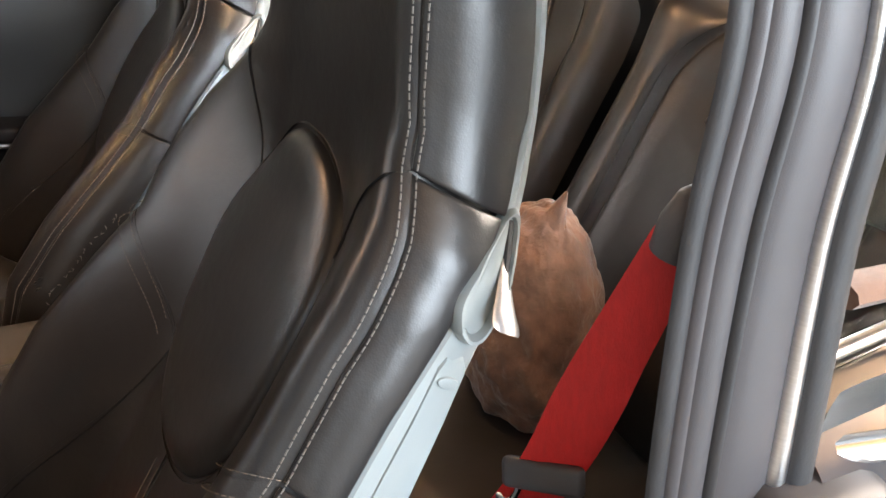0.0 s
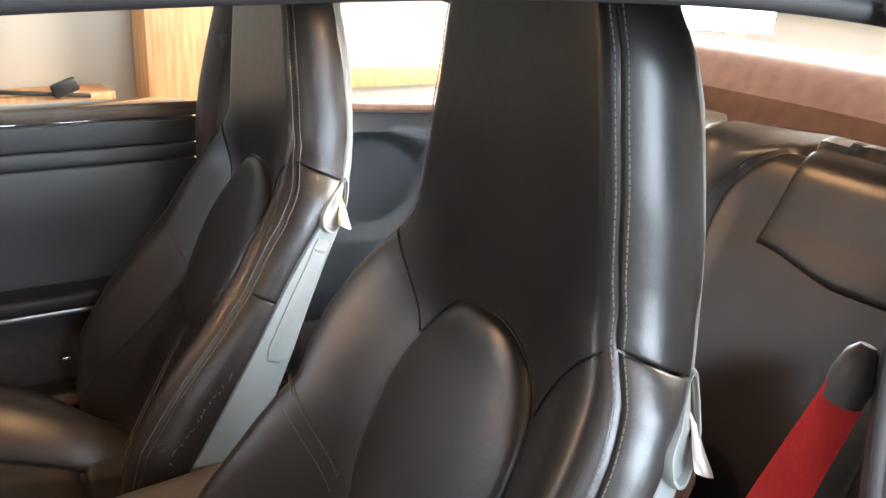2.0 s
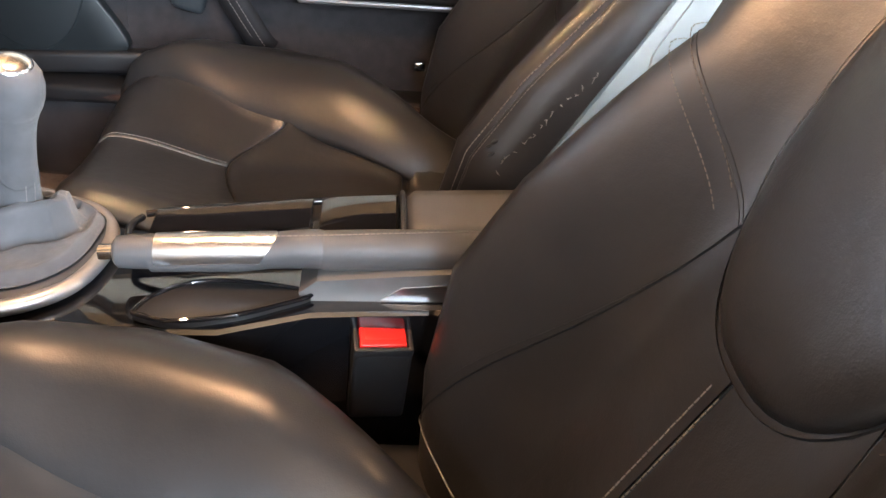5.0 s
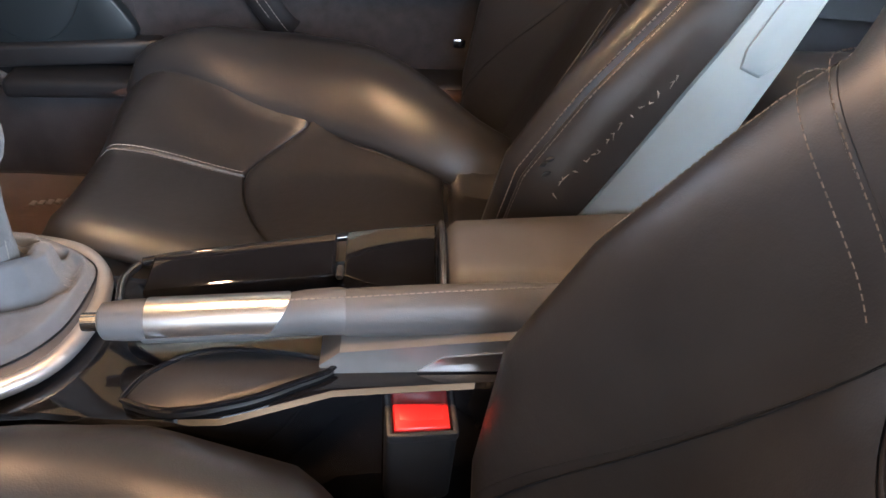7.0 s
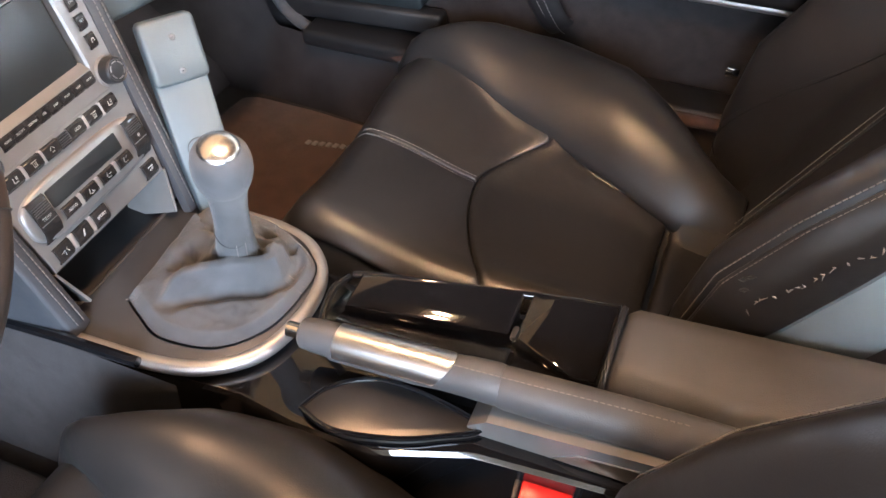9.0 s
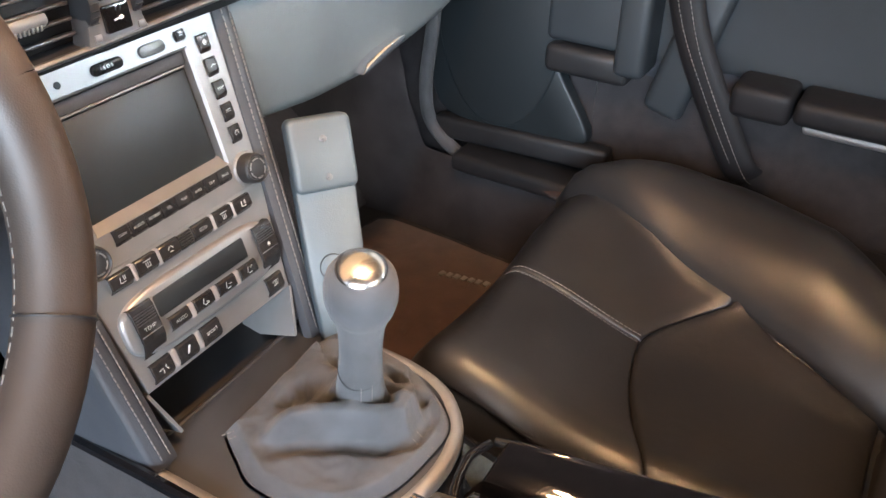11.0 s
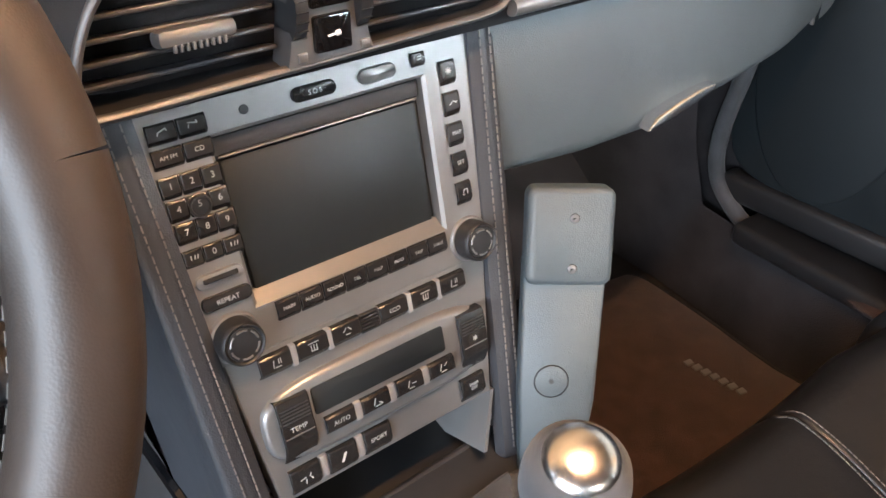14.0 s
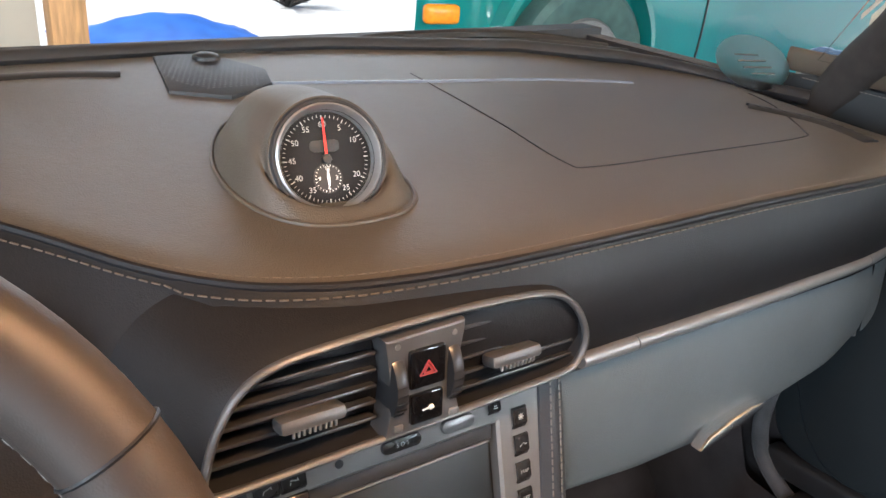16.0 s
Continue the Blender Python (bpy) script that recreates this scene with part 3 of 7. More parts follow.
    part("lever_well", rings([[on_side(cx + (a - cx) * 0.86, cy + (b - cy) * 0.72, h) for a, b in drop] for h in (-0.006, 0.002)]), SHELL, shell)
    part("lever_slot", tube(smooth_line([on_side(s, d, 0.0025) for s, d in ((0.574, -0.052), (0.562, -0.0535), (0.55, -0.055), (0.535, -0.056))], 4), 0.0032, 8), SOFT_BLACK, shell, "dark slot")
    tip = []
    for t, s, d, h, w in ((0, 0.552, -0.054, 0.003, 0.004), (0.25, 0.543, -0.054, 0.005, 0.006), (0.5, 0.534, -0.056, 0.008, 0.009), (0.75, 0.525, -0.058, 0.012, 0.0125), (0.93, 0.518, -0.060, 0.016, 0.0155), (1.0, 0.515, -0.061, 0.0175, 0.015)):
        c = on_side(s, d, h)
        tip.append([c + Vector((-0.6 * i * w, 0.72 * j * w, 0.34 * j * w - 0.12 * i * w)) for i, j in ((-0.34, -0.8), (-0.1, -1.0), (0.28, -0.7), (0.34, 0.0), (0.28, 0.7), (-0.1, 1.0), (-0.34, 0.8), (-0.4, 0.0))])
    part("release_lever", rings(tip), ALU, shell, "bright flared lever")
    # flat hatch in the shell under the lever
    hatch = [(0.484, -0.034), (0.486, -0.048), (0.478, -0.055), (0.44, -0.057), (0.38, -0.059), (0.30, -0.060), (0.285, -0.052), (0.285, -0.030), (0.30, -0.024), (0.38, -0.027), (0.44, -0.030), (0.476, -0.031)]
    hatch_rows = [[on_side(0.40 + (a - 0.40) * k, -0.043 + (b + 0.043) * k, h) for a, b in hatch] for k, h in ((1.02, -0.004), (1.0, -0.0005), (0.97, 0.0008))]
    part("shell_hatch", rings(hatch_rows), SHELL, shell)
    part("hatch_catch", rings([[on_side(0.468 + 0.004 * math.sin(a) * k, -0.043 + 0.009 * math.cos(a) * k, h) for a in [2 * math.pi * i / 14 for i in range(14)]] for k, h in ((1.1, -0.001), (1.0, 0.0025), (0.8, 0.003))]), SHELL, shell)

    # cushion: pads over a base
    core = [[seat_base(sx, y) - Vector((0, 0, 0.008)) for sx in [-0.212 + (0.20 + lerp(ROLL_OUT, y)) * i / 20 for i in range(21)]] +
            [Vector((lerp(ROLL_OUT, y) - 0.01, y, 0.27)), Vector((-0.20, y, 0.27))] for y in (-0.090, -0.105, -0.125, -0.17, -0.25, -0.35, -0.45, -0.55, -0.62)]
    part("cushion_core", rings(core), LEATHER, seat, angle=60)

    def front_y(sx):
        """Arched front edge of the insert."""
        k = -0.017 - sx
        return -0.272 - (0.045 * (k / 0.14) ** 1.7 if k > 0 else 0.066 * (-k / 0.075) ** 1.8)

    def roll_at(u, v):
        y = -0.60 + 0.513 * v
        return lerp(ROLL_IN, y) + (lerp(ROLL_OUT, y) - lerp(ROLL_IN, y)) * u, y

    def thigh_outer(u, v):
        x1 = -0.0168 + (lerp(ROLL_IN, -0.34 + 0.253 * v) + 0.0208) * u
        y0 = max(-0.345, front_y(x1)) if v < 1 else -0.087
        return x1, y0 + (-0.087 - y0) * v

    def insert_at(u, v):
        x = -0.207 + (0.213 + lerp(ROLL_IN, -0.52 + 0.18 * v)) * u
        return x, -0.515 + (max(-0.345, front_y(x)) + 0.515) * v

    part("thigh_pad", cushion(seat_base, lambda u, v: (-0.213 + 0.1958 * u, front_y(-0.213 + 0.1958 * u) + (-0.087 - front_y(-0.213 + 0.1958 * u)) * v), 12, 12, 0.004, 0.004, 0.0042), LEATHER, seat)
    part("thigh_pad", cushion(seat_base, thigh_outer, 14, 14, 0.004, 0.004, 0.0042), LEATHER, seat)
    part("cushion_insert", cushion(seat_base, insert_at, 22, 18, 0.006, 0.008, 0.008), LEATHER, seat)
    part("cushion_rear", cushion(seat_base, lambda u, v: (-0.207 + 0.215 * u, -0.62 + 0.098 * v), 14, 10, 0.006, 0.012, 0.012), LEATHER, seat)
    part("cushion_bolster", cushion(seat_base, roll_at, 20, 28, 0.004, 0.004, 0.0055), LEATHER, seat)
    for off in (-0.0225, -0.0115):
        line = [seat_base(off, -0.098 - 0.175 * k / 24) + Vector((0, 0, 0.0046)) for k in range(25)]
        part("stitching", stitches(line, 0.0056, 0.0042, 0.0013), THREAD, seat, "pale thread")
    part("seat_pan", block((0.03, -0.37, 0.275), (0.43, 0.48, 0.09), 0.02), SOFT_BLACK, seat)
    return seat


WIDER[0] = 1.0
driver_seat = build_seat("black leather sports seat with pale stitching, beside the open door")
driver_seat.location.x -= SEAT_X
WIDER[0] = 0.0
LEAN_BACK[:] = [-0.045, 0.94]
passenger_seat = build_seat("black leather sports seat with scuffed side bolster")
passenger_seat.name = "passenger_seat"
passenger_seat.location += Vector((SEAT_X, -0.022, 0))
LEAN_BACK[:] = [-0.045, 0.94]
WORN = mat("worn_leather_core", (0.16, 0.15, 0.14), 0.8, noise_scale=200, noise_amount=0.3)
rng_w = random.Random(8)
shift = Vector((SEAT_X, -0.022, 0))
bm = bmesh.new()
for k in range(16):
    s0 = 0.105 + 0.010 * k + rng_w.uniform(-0.003, 0.003)
    u0 = 0.42 + 0.30 * k / 16 + rng_w.uniform(-0.06, 0.06)
    pts = [flank(u0 + 0.10 * j * rng_w.uniform(0.4, 1.2) * 0.4, s0 + 0.003 * j * rng_w.uniform(-1, 1), -1) + shift + Vector((-0.0060, 0, 0.001)) for j in range(3)]
    tube(pts, [0.0003, 0.0010, 0.0003], 5, bm)
part("scuff_marks", bm, WORN, passenger_seat, "pale scuffed scratches")
bm = bmesh.new()
for u0, s0 in ((0.10, 0.118), (0.13, 0.126), (0.22, 0.112)):
    tube([flank(u0 + 0.03 * j, s0 + 0.004 * j, -1) + shift + Vector((-0.0052, 0.001, 0.001)) for j in range(3)], [0.0006, 0.0024, 0.0006], 6, bm)
part("worn_hole", bm, SOFT_BLACK, passenger_seat, "small dark worn hole")
LEAN_BACK[:] = [0.0, 1.0]

# ---- centre stack ----
def face(x, s, h):
    """The sloped control face: across, up the slope, out of it."""
    return Vector((x - 0.003, 0.0055 + 0.296 * s - 0.955 * h, 0.63 + 0.955 * s + 0.296 * h))


stack = thing("centre_stack", "grey centre stack with leather side pads above the gear lever", "control panel", (0, 0.05, 0.46))


def trapezoid(s0, s1, w0, w1):
    return [(-w0, s0), (w0, s0), (w1, s1), (-w1, s1)]


part("stack_carcass", plate(trapezoid(-0.122, 0.124, 0.080, 0.096), lambda x, s, h: face(x, s, h - 0.075), 0.068, 0.002), BLACK, stack)
radio = thing("car_radio", "silver-grey navigation radio with many black buttons", "radio", face(0, 0.05, 0))

# radio plate with a real opening for the screen
bm = bmesh.new()
outer = [(-0.094, -0.0165), (0.094, -0.0165), (0.101, 0.122), (-0.101, 0.122)]
hole = [(-0.0655, 0.0090), (0.0655, 0.0090), (0.0675, 0.1045), (-0.0675, 0.1045)]


def frame_plate(outer, hole, h0, h1, bev, bm):
    n = len(outer)

    def ring(pts, h, grow):
        cx = sum(p[0] for p in pts) / n
        cy = sum(p[1] for p in pts) / n
        return [bm.verts.new(face(p[0] + math.copysign(grow, p[0] - cx), p[1] + math.copysign(grow, p[1] - cy), h)) for p in pts]
    loops = [ring(outer, h0, 0), ring(outer, h1 - bev, 0), ring(outer, h1, -bev), ring(hole, h1, bev), ring(hole, h1 - bev, 0), ring(hole, h0, 0)]
    for a, b in zip(loops, loops[1:]):
        for i in range(n):
            bm.faces.new((a[i], a[(i + 1) % n], b[(i + 1) % n], b[i]))
    return bm


part("faceplate", frame_plate(outer, hole, -0.008, 0.004, 0.002, bm), TITAN, radio, angle=25)
part("screen_sill", rings([[face(sx, b, h) for b, h in ((0.0085, 0.0030), (0.0085, -0.007), (0.0150, -0.007), (0.0150, -0.0032))] for sx in (-0.0650, 0.0650)]), TITAN, radio, "sloped lower edge of the screen opening", angle=20)
part("slot_edge", block(face(0.0, 0.0925, -0.0015), (0.128, 0.0022, 0.0013), 0.0004, turn=(-17, 0, 0)), TITAN, radio, "bright edge below the disc slot")
screen = part("screen", plate([(-0.062, 0.014), (0.062, 0.014), (0.0635, 0.0905), (-0.0635, 0.0905)], lambda x, s, h: face(x, s, h - 0.007), 0.004, 0.001), SCREEN, radio, "dark switched-off display")
part("screen_surround", plate([(-0.067, 0.0105), (0.067, 0.0105), (0.069, 0.1055), (-0.069, 0.1055)], lambda x, s, h: face(x, s, h - 0.012), 0.0055, 0.001), BLACK, radio)
part("screen_lip", plate([(-0.066, 0.0935), (0.066, 0.0935), (0.067, 0.1035), (-0.067, 0.1035)], lambda x, s, h: face(x, s, h - 0.007), 0.006, 0.0015), SOFT_BLACK, radio)


def key_body(x, s, w, h, top):
    """A button with a flat printed face, a ridge below it and a lower face that falls away."""
    loops = []
    for t, k in ((0.0, -0.2), (0.0, 0.42), (0.10, 0.66), (0.24, 0.90), (0.30, 0.985), (0.36, 1.0), (0.92, 0.97), (0.99, 0.88), (1.0, 0.80), (1.0, -0.2)):
        b = s + h * (t - 0.5)
        loops.append([face(x + sx * (w / 2 - d), b, top * k - e) for sx, d, e in ((-1, 0, 0.0012), (-1, 0.0003, 0.0004), (-1, 0.0010, 0), (1, 0.0010, 0), (1, 0.0003, 0.0004), (1, 0, 0.0012))])
    return rings(loops)


def key(parent, x, s, w, h, text="", size=0.0042, r=0.002, high=0.0075, name="button", material=None):
    """A push button and its print."""
    if r <= 0.003:
        ob = part(name, key_body(x, s, w * 1.05, h * 1.08, high - 0.001), material or KEY, parent, angle=25)
    else:
        ob = part(name, plate(rrect(x, s, w, h, r), lambda a, b, k: face(a, b, k - 0.001), high, 0.0014), material or KEY, parent)
    if text:
        writing(text, face, x, s + (0.12 * h if r <= 0.003 else 0), size * 0.86, high - 0.0008, ob, KEY_PRINT)
    return ob


def icon(parent, x, s, h, strokes):
    """A small printed sign from short bars (x, y, length, degrees)."""
    bm = bmesh.new()
    for dx, dy, ln, deg in strokes:
        a = radians(deg)
        ca, sa = math.cos(a), math.sin(a)
        vs = []
        for p, q in ((-ln / 2, -0.00038), (ln / 2, -0.00038), (ln / 2, 0.00038), (-ln / 2, 0.00038)):
            vs.append(bm.verts.new(face(x + 0.82 * (dx + p * ca - q * sa), s + 0.0016 + 0.82 * (dy + p * sa + q * ca), h)))
        bm.faces.new(vs)
    return part("icon", bm, KEY_PRINT, parent, smooth=False)


HOT = 0.0067
for i, word in enumerate(("MAIN", "AUDIO", "SOUND", "TEL", "MAP", "INFO", "TRIP", "NAVI")):
    key(radio, -0.049 + 0.0152 * i, -0.0005, 0.0142, 0.0125, word, 0.0036)
for i, word in enumerate(("", "", "MAP", "SET", "")):
    k = key(radio, 0.0845 + 0.0003 * (2 - i), 0.103 - 0.0192 * i, 0.0115, 0.0150, word, 0.0042)
    if i == 0:
        icon(k, 0.085, 0.103, HOT, [(0, 0, 0.006, a) for a in (0, 45, 90, 135)])
    if i == 1:
        icon(k, 0.085, 0.0838, HOT, [(-0.002, -0.0005, 0.0035, 35), (0.001, 0.0005, 0.003, -30), (0.003, -0.0002, 0.002, 20)])
    if i == 4:
        icon(k, 0.0838, 0.0262, HOT, [(0.001, 0.002, 0.003, 0), (0.0026, 0, 0.004, 90), (-0.001, 0.0006, 0.003, 60), (-0.0012, -0.002, 0.002, 0)])
for x in (-0.0915, -0.0755):
    k = key(radio, x, 0.113, 0.0148, 0.0108)
    icon(k, x, 0.113, HOT, [(0, 0.001, 0.006, 20 if x < -0.08 else -10), (-0.0028, -0.0008, 0.0022, 70), (0.0028, 0.0012, 0.0022, 110)])
key(radio, -0.0915, 0.1005, 0.0155, 0.0105, "AM FM", 0.0036)
key(radio, -0.0752, 0.1005, 0.0148, 0.0105, "CD", 0.0042)
n = 0
for j in range(3):
    for i in range(3):
        n += 1
        key(radio, -0.0945 + 0.0112 * i + 0.0008 * j, 0.0857 - 0.0126 * j, 0.0105, 0.0118, str(n), 0.0058, 0.003)
part("keypad_ring", lathe(face(-0.0825, 0.0731, 0.0066), (0, -0.955, 0.296), [(0.0046, 0), (0.0052, 0.0012), (0.0058, 0.0012), (0.0062, 0.0)], 24), BLACK, radio)
for i, word in enumerate(("", "0", "")):
    k = key(radio, -0.0930 + 0.0112 * i, 0.0465, 0.0105, 0.0100, word, 0.0055, 0.003)
    if not word:
        icon(k, -0.0930 + 0.0112 * i, 0.0465, HOT, [(-0.002, 0, 0.003, 90), (0.0005, 0, 0.003, 75), (0.0025, 0, 0.003, 75)])
key(radio, -0.0825, 0.0325, 0.0270, 0.0078, "", r=0.0039, material=TITAN, name="rocker")
key(radio, -0.0822, 0.0325, 0.0190, 0.0032, "", r=0.0015, high=0.0088, name="slot")
key(radio, -0.0815, 0.0193, 0.0290, 0.0085, "REPEAT", 0.0046, r=0.0035)
key(radio, -0.005, 0.1142, 0.0280, 0.0085, "S O S", 0.0044, r=0.0042)
key(radio, 0.0365, 0.1142, 0.0250, 0.0090, "", r=0.0045, material=TITAN, name="oval_button")
k = key(radio, 0.0655, 0.1155, 0.0095, 0.0085, r=0.002)
icon(k, 0.0655, 0.1155, HOT, [(0, -0.0012, 0.004, 0), (0, 0.0006, 0.003, 0)])
part("microphone_hole", disc(face(-0.0465, 0.1145, 0.0015), (0, -0.955, 0.296), 0.0026, 0.003), BLACK, radio)
for x in (-0.083, 0.083):
    c = face(x, -0.0045, 0.003)
    part("knob_skirt", lathe(c, (0, -0.955, 0.296), [(0.0154, 0), (0.0152, 0.002), (0.0142, 0.003)], 40), TITAN, radio)
    knob = part("rotary_knob", lathe(c, (0, -0.955, 0.296), [(0.0132, 0), (0.0130, 0.012), (0.0124, 0.0145), (0.0115, 0.0152), (0.0105, 0.0145), (0.0100, 0.0135)], 40), BLACK, radio)
    part("knob_face", disc(c + 0.0135 * Vector((0, -0.955, 0.296)), (0, -0.955, 0.296), 0.0100, 0.001, 32, 0.0004), BLACK, knob)
    bm = bmesh.new()
    for q in range(6):
        a0 = radians(60 * q + 8)
        pts = [face(x + 0.0082 * math.cos(a0 + t), -0.0045 + 0.0082 * math.sin(a0 + t), 0.0180) for t in (0, 0.25, 0.5, 0.75)]
        tube(pts, 0.0006, 5, bm)
    part("knob_marks", bm, TITAN, knob, "pale ring marks")

# climate controls
climate = thing("climate_panel", "silver-grey climate control panel with black buttons", "control panel", face(0, -0.07, 0))
part("faceplate", plate(trapezoid(-0.121, -0.0182, 0.0825, 0.094), lambda x, s, h: face(x, s, h - 0.008), 0.0115, 0.002), TITAN, climate, angle=25)
bulge = []
for k in range(48):
    a = 2 * math.pi * k / 48
    bulge.append((0.083 * math.copysign(abs(math.cos(a)) ** 0.45, math.cos(a)), -0.0705 + 0.0265 * math.copysign(abs(math.sin(a)) ** 0.6, math.sin(a))))
part("display_surround", plate(bulge, lambda x, s, h: face(x, s, h + 0.002), 0.0065, 0.004), TITAN, climate, "rounded raised surround", angle=50)
part("climate_display", plate(rrect(-0.001, -0.0615, 0.098, 0.0185, 0.002), lambda x, s, h: face(x, s, h + 0.0075), 0.0016, 0.0006), SCREEN, climate, "dark display strip")
for x, word in ((-0.0635, "TEMP"), (0.0695, "")):
    k = key(climate, x, -0.0725, 0.0205, 0.0400, "", r=0.003, high=0.0140, name="rocker")
    if word:
        writing("TEMP", face, x, -0.0700, 0.0046, 0.0134, k, KEY_PRINT)
        icon(k, x, -0.0795, 0.0128, [(-0.003, 0, 0.005, 90), (0.002, 0.002, 0.004, 0), (0.002, -0.002, 0.003, 0)])
    else:
        icon(k, x, -0.071, 0.0134, [(0, 0.0, 0.005, a) for a in (20, 80, 140)])
    for q in range(5):
        part("rocker_rib", block(face(x, -0.0560 - 0.0022 * q, 0.0124), (0.0185, 0.0016, 0.0009), 0.0003, turn=(-17, 0, 0)), SLAT, k)
    part("rocker_split", block(face(x, -0.0745, 0.0131), (0.019, 0.0005, 0.0006), 0), TITAN, k)
for i, x in enumerate((-0.0655, -0.041, -0.018, 0.0165, 0.040, 0.0625)):
    k = key(climate, x, -0.0292, 0.0195, 0.0130, "ECO" if i == 3 else "", 0.0046, 0.0015, 0.0095)
    if i in (0, 5):
        icon(k, x, -0.0292, 0.0087, [(-0.002, 0, 0.006, 80), (0.001, -0.003, 0.005, 0), (0.002, 0.001, 0.004, 90), (0.0036, 0.001, 0.004, 90)])
    if i in (1, 4):
        icon(k, x, -0.0292, 0.0087, [(0, 0.003, 0.009, 0), (0, -0.003, 0.005, 0), (-0.0022, -0.001, 0.005, 90), (0, -0.001, 0.005, 90), (0.0022, -0.001, 0.005, 90)])
    if i == 2:
        icon(k, x, -0.0292, 0.0087, [(-0.002, 0.0015, 0.004, 50), (0.002, 0.0015, 0.004, -50), (0, -0.0025, 0.004, 0)])
for x in (-0.0535, -0.0295, 0.0285, 0.0515):
    part("bright_spacer", plate(rrect(x, -0.0285, 0.0040, 0.0135, 0.001), lambda a, b, h: face(a, b, h), 0.0078, 0.001), SPACER, climate)
for q in range(6):
    part("sensor_slat", block(face(-0.0008, -0.0235 - 0.0022 * q, 0.005), (0.0135, 0.003, 0.0012), 0.0003, turn=(-17, 0, 0)), BLACK, climate)
for i, x in enumerate((-0.036, -0.0105, 0.0155, 0.0412)):
    k = key(climate, x, -0.0812, 0.0195, 0.0130, "AUTO" if i == 0 else "", 0.0048, 0.0015, 0.0135)
    if i:
        icon(k, x, -0.0812, 0.0127, [(-0.002, 0.001, 0.006, 70), (0.0005, -0.003, 0.005, 0), (0.003, 0.0005 + 0.002 * (i - 2), 0.004, 35 * (i - 2))])
    if i < 3:
        part("bright_spacer", plate(rrect(x + 0.0128, -0.0805, 0.0052, 0.0125, 0.001), lambda a, b, h: face(a, b, h + 0.004), 0.007, 0.001), SPACER, climate)
for i, (x, word) in enumerate(((-0.0645, ""), (-0.038, ""), (-0.012, "SPORT"), (0.0665, "PASM\nOFF"))):
    k = key(climate, x, -0.1095, 0.0195, 0.0165, word, 0.0048 if i == 2 else 0.0036, 0.0012, 0.0085)
    if i == 0:
        icon(k, x, -0.1095, 0.0077, [(-0.003, 0, 0.005, 10), (-0.001, -0.003, 0.004, 80), (0.003, 0.001, 0.003, 60), (0.004, -0.002, 0.003, 120)])
    if i == 1:
        icon(k, x, -0.1095, 0.0077, [(0, 0, 0.008, 62), (0.0008, 0, 0.008, 62), (-0.0008, 0, 0.008, 62)])
for x in (-0.0512, -0.025):
    part("bright_spacer", plate(rrect(x, -0.1080, 0.0052, 0.0150, 0.001), lambda a, b, h: face(a, b, h), 0.006, 0.001), SPACER, climate)

# open tray under the controls
tray = thing("storage_tray", "open grey storage tray below the climate panel", "tray", (0, 0.03, 0.465))
part("tray_back", plate([(-0.068, -0.17), (0.068, -0.17), (0.08, -0.121), (-0.08, -0.121)], lambda x, s, h: face(x, s, h - 0.074), 0.004, 0.001), SOFT_BLACK, tray)
part("tray_floor", block((-0.003, 0.014, 0.452), (0.156, 0.086, 0.006), 0.002), BLACK, tray)
part("tray_lip", tube([(-0.076, -0.0285, 0.4575), (0.0, -0.0295, 0.4580), (0.096, -0.0265, 0.4590)], 0.0036, 10), SOFT_BLACK, tray)
for sg in (-1, 1):
    bm = rings([[face(sg * (0.0825 + 0.30 * b + h), -0.121 + b, -a + 0.003) for a, b in ((0.0, 0.0), (0.07, 0.0), (0.07, -0.050), (0.0, -0.046))] for h in (0, 0.003)])
    part("tray_side", bm, TITAN, tray, smooth=False)

# leather side pads, stitched
for sg in (-1, 1):
    pad_ob = thing("console_side_pad", "dark stitched leather pad along the centre stack", "trim", face(sg * 0.11, -0.02, 0), "stack pads")

    def flank_pos(u, v, sg=sg):
        """u round the pad from its inner front edge to its far side, v down."""
        s = 0.126 - 0.305 * v
        inner = 0.1015 - 0.019 * v
        w = 0.024 + 0.004 * v
        arc = [(inner, -0.003), (inner + 0.002, 0.006), (inner + w * 0.5, 0.009), (inner + w * 0.9, 0.006), (inner + w, -0.004), (inner + w + 0.003, -0.05), (inner + w + 0.004, -0.11)]
        k = u * (len(arc) - 1)
        i = min(int(k), len(arc) - 2)
        t = k - i
        return face(sg * (arc[i][0] + (arc[i + 1][0] - arc[i][0]) * t), s, arc[i][1] + (arc[i + 1][1] - arc[i][1]) * t)

    bm, _ = grid(flank_pos, 18, 30)
    part("leather_pad", bm, PAD_LEATHER, pad_ob, angle=60)
    for off in (0.0085, 0.0165):
        line = [face(sg * (0.1015 - 0.019 * k / 40 + off), 0.122 - 0.296 * k / 40, 0.0094) for k in range(41)]
        part("stitching", stitches(line, 0.0056, 0.0040, 0.0012), THREAD, pad_ob, "pale thread")

# phone bracket on the passenger's side of the stack
brk = thing("phone_bracket", "slate-grey leather-covered phone bracket with two screws", "bracket", (0.13, -0.03, 0.46))
BO, BE, BD = Vector((0.119, -0.010, 0.657)), Vector((0.81, -0.586, 0)), Vector((-0.215, -0.297, -0.93))
BN = BE.cross(BD).normalized()
BN = -BN if BN.y > 0 else BN


def onb(a, b, h):
    return BO + BE * a + BD * b + BN * h


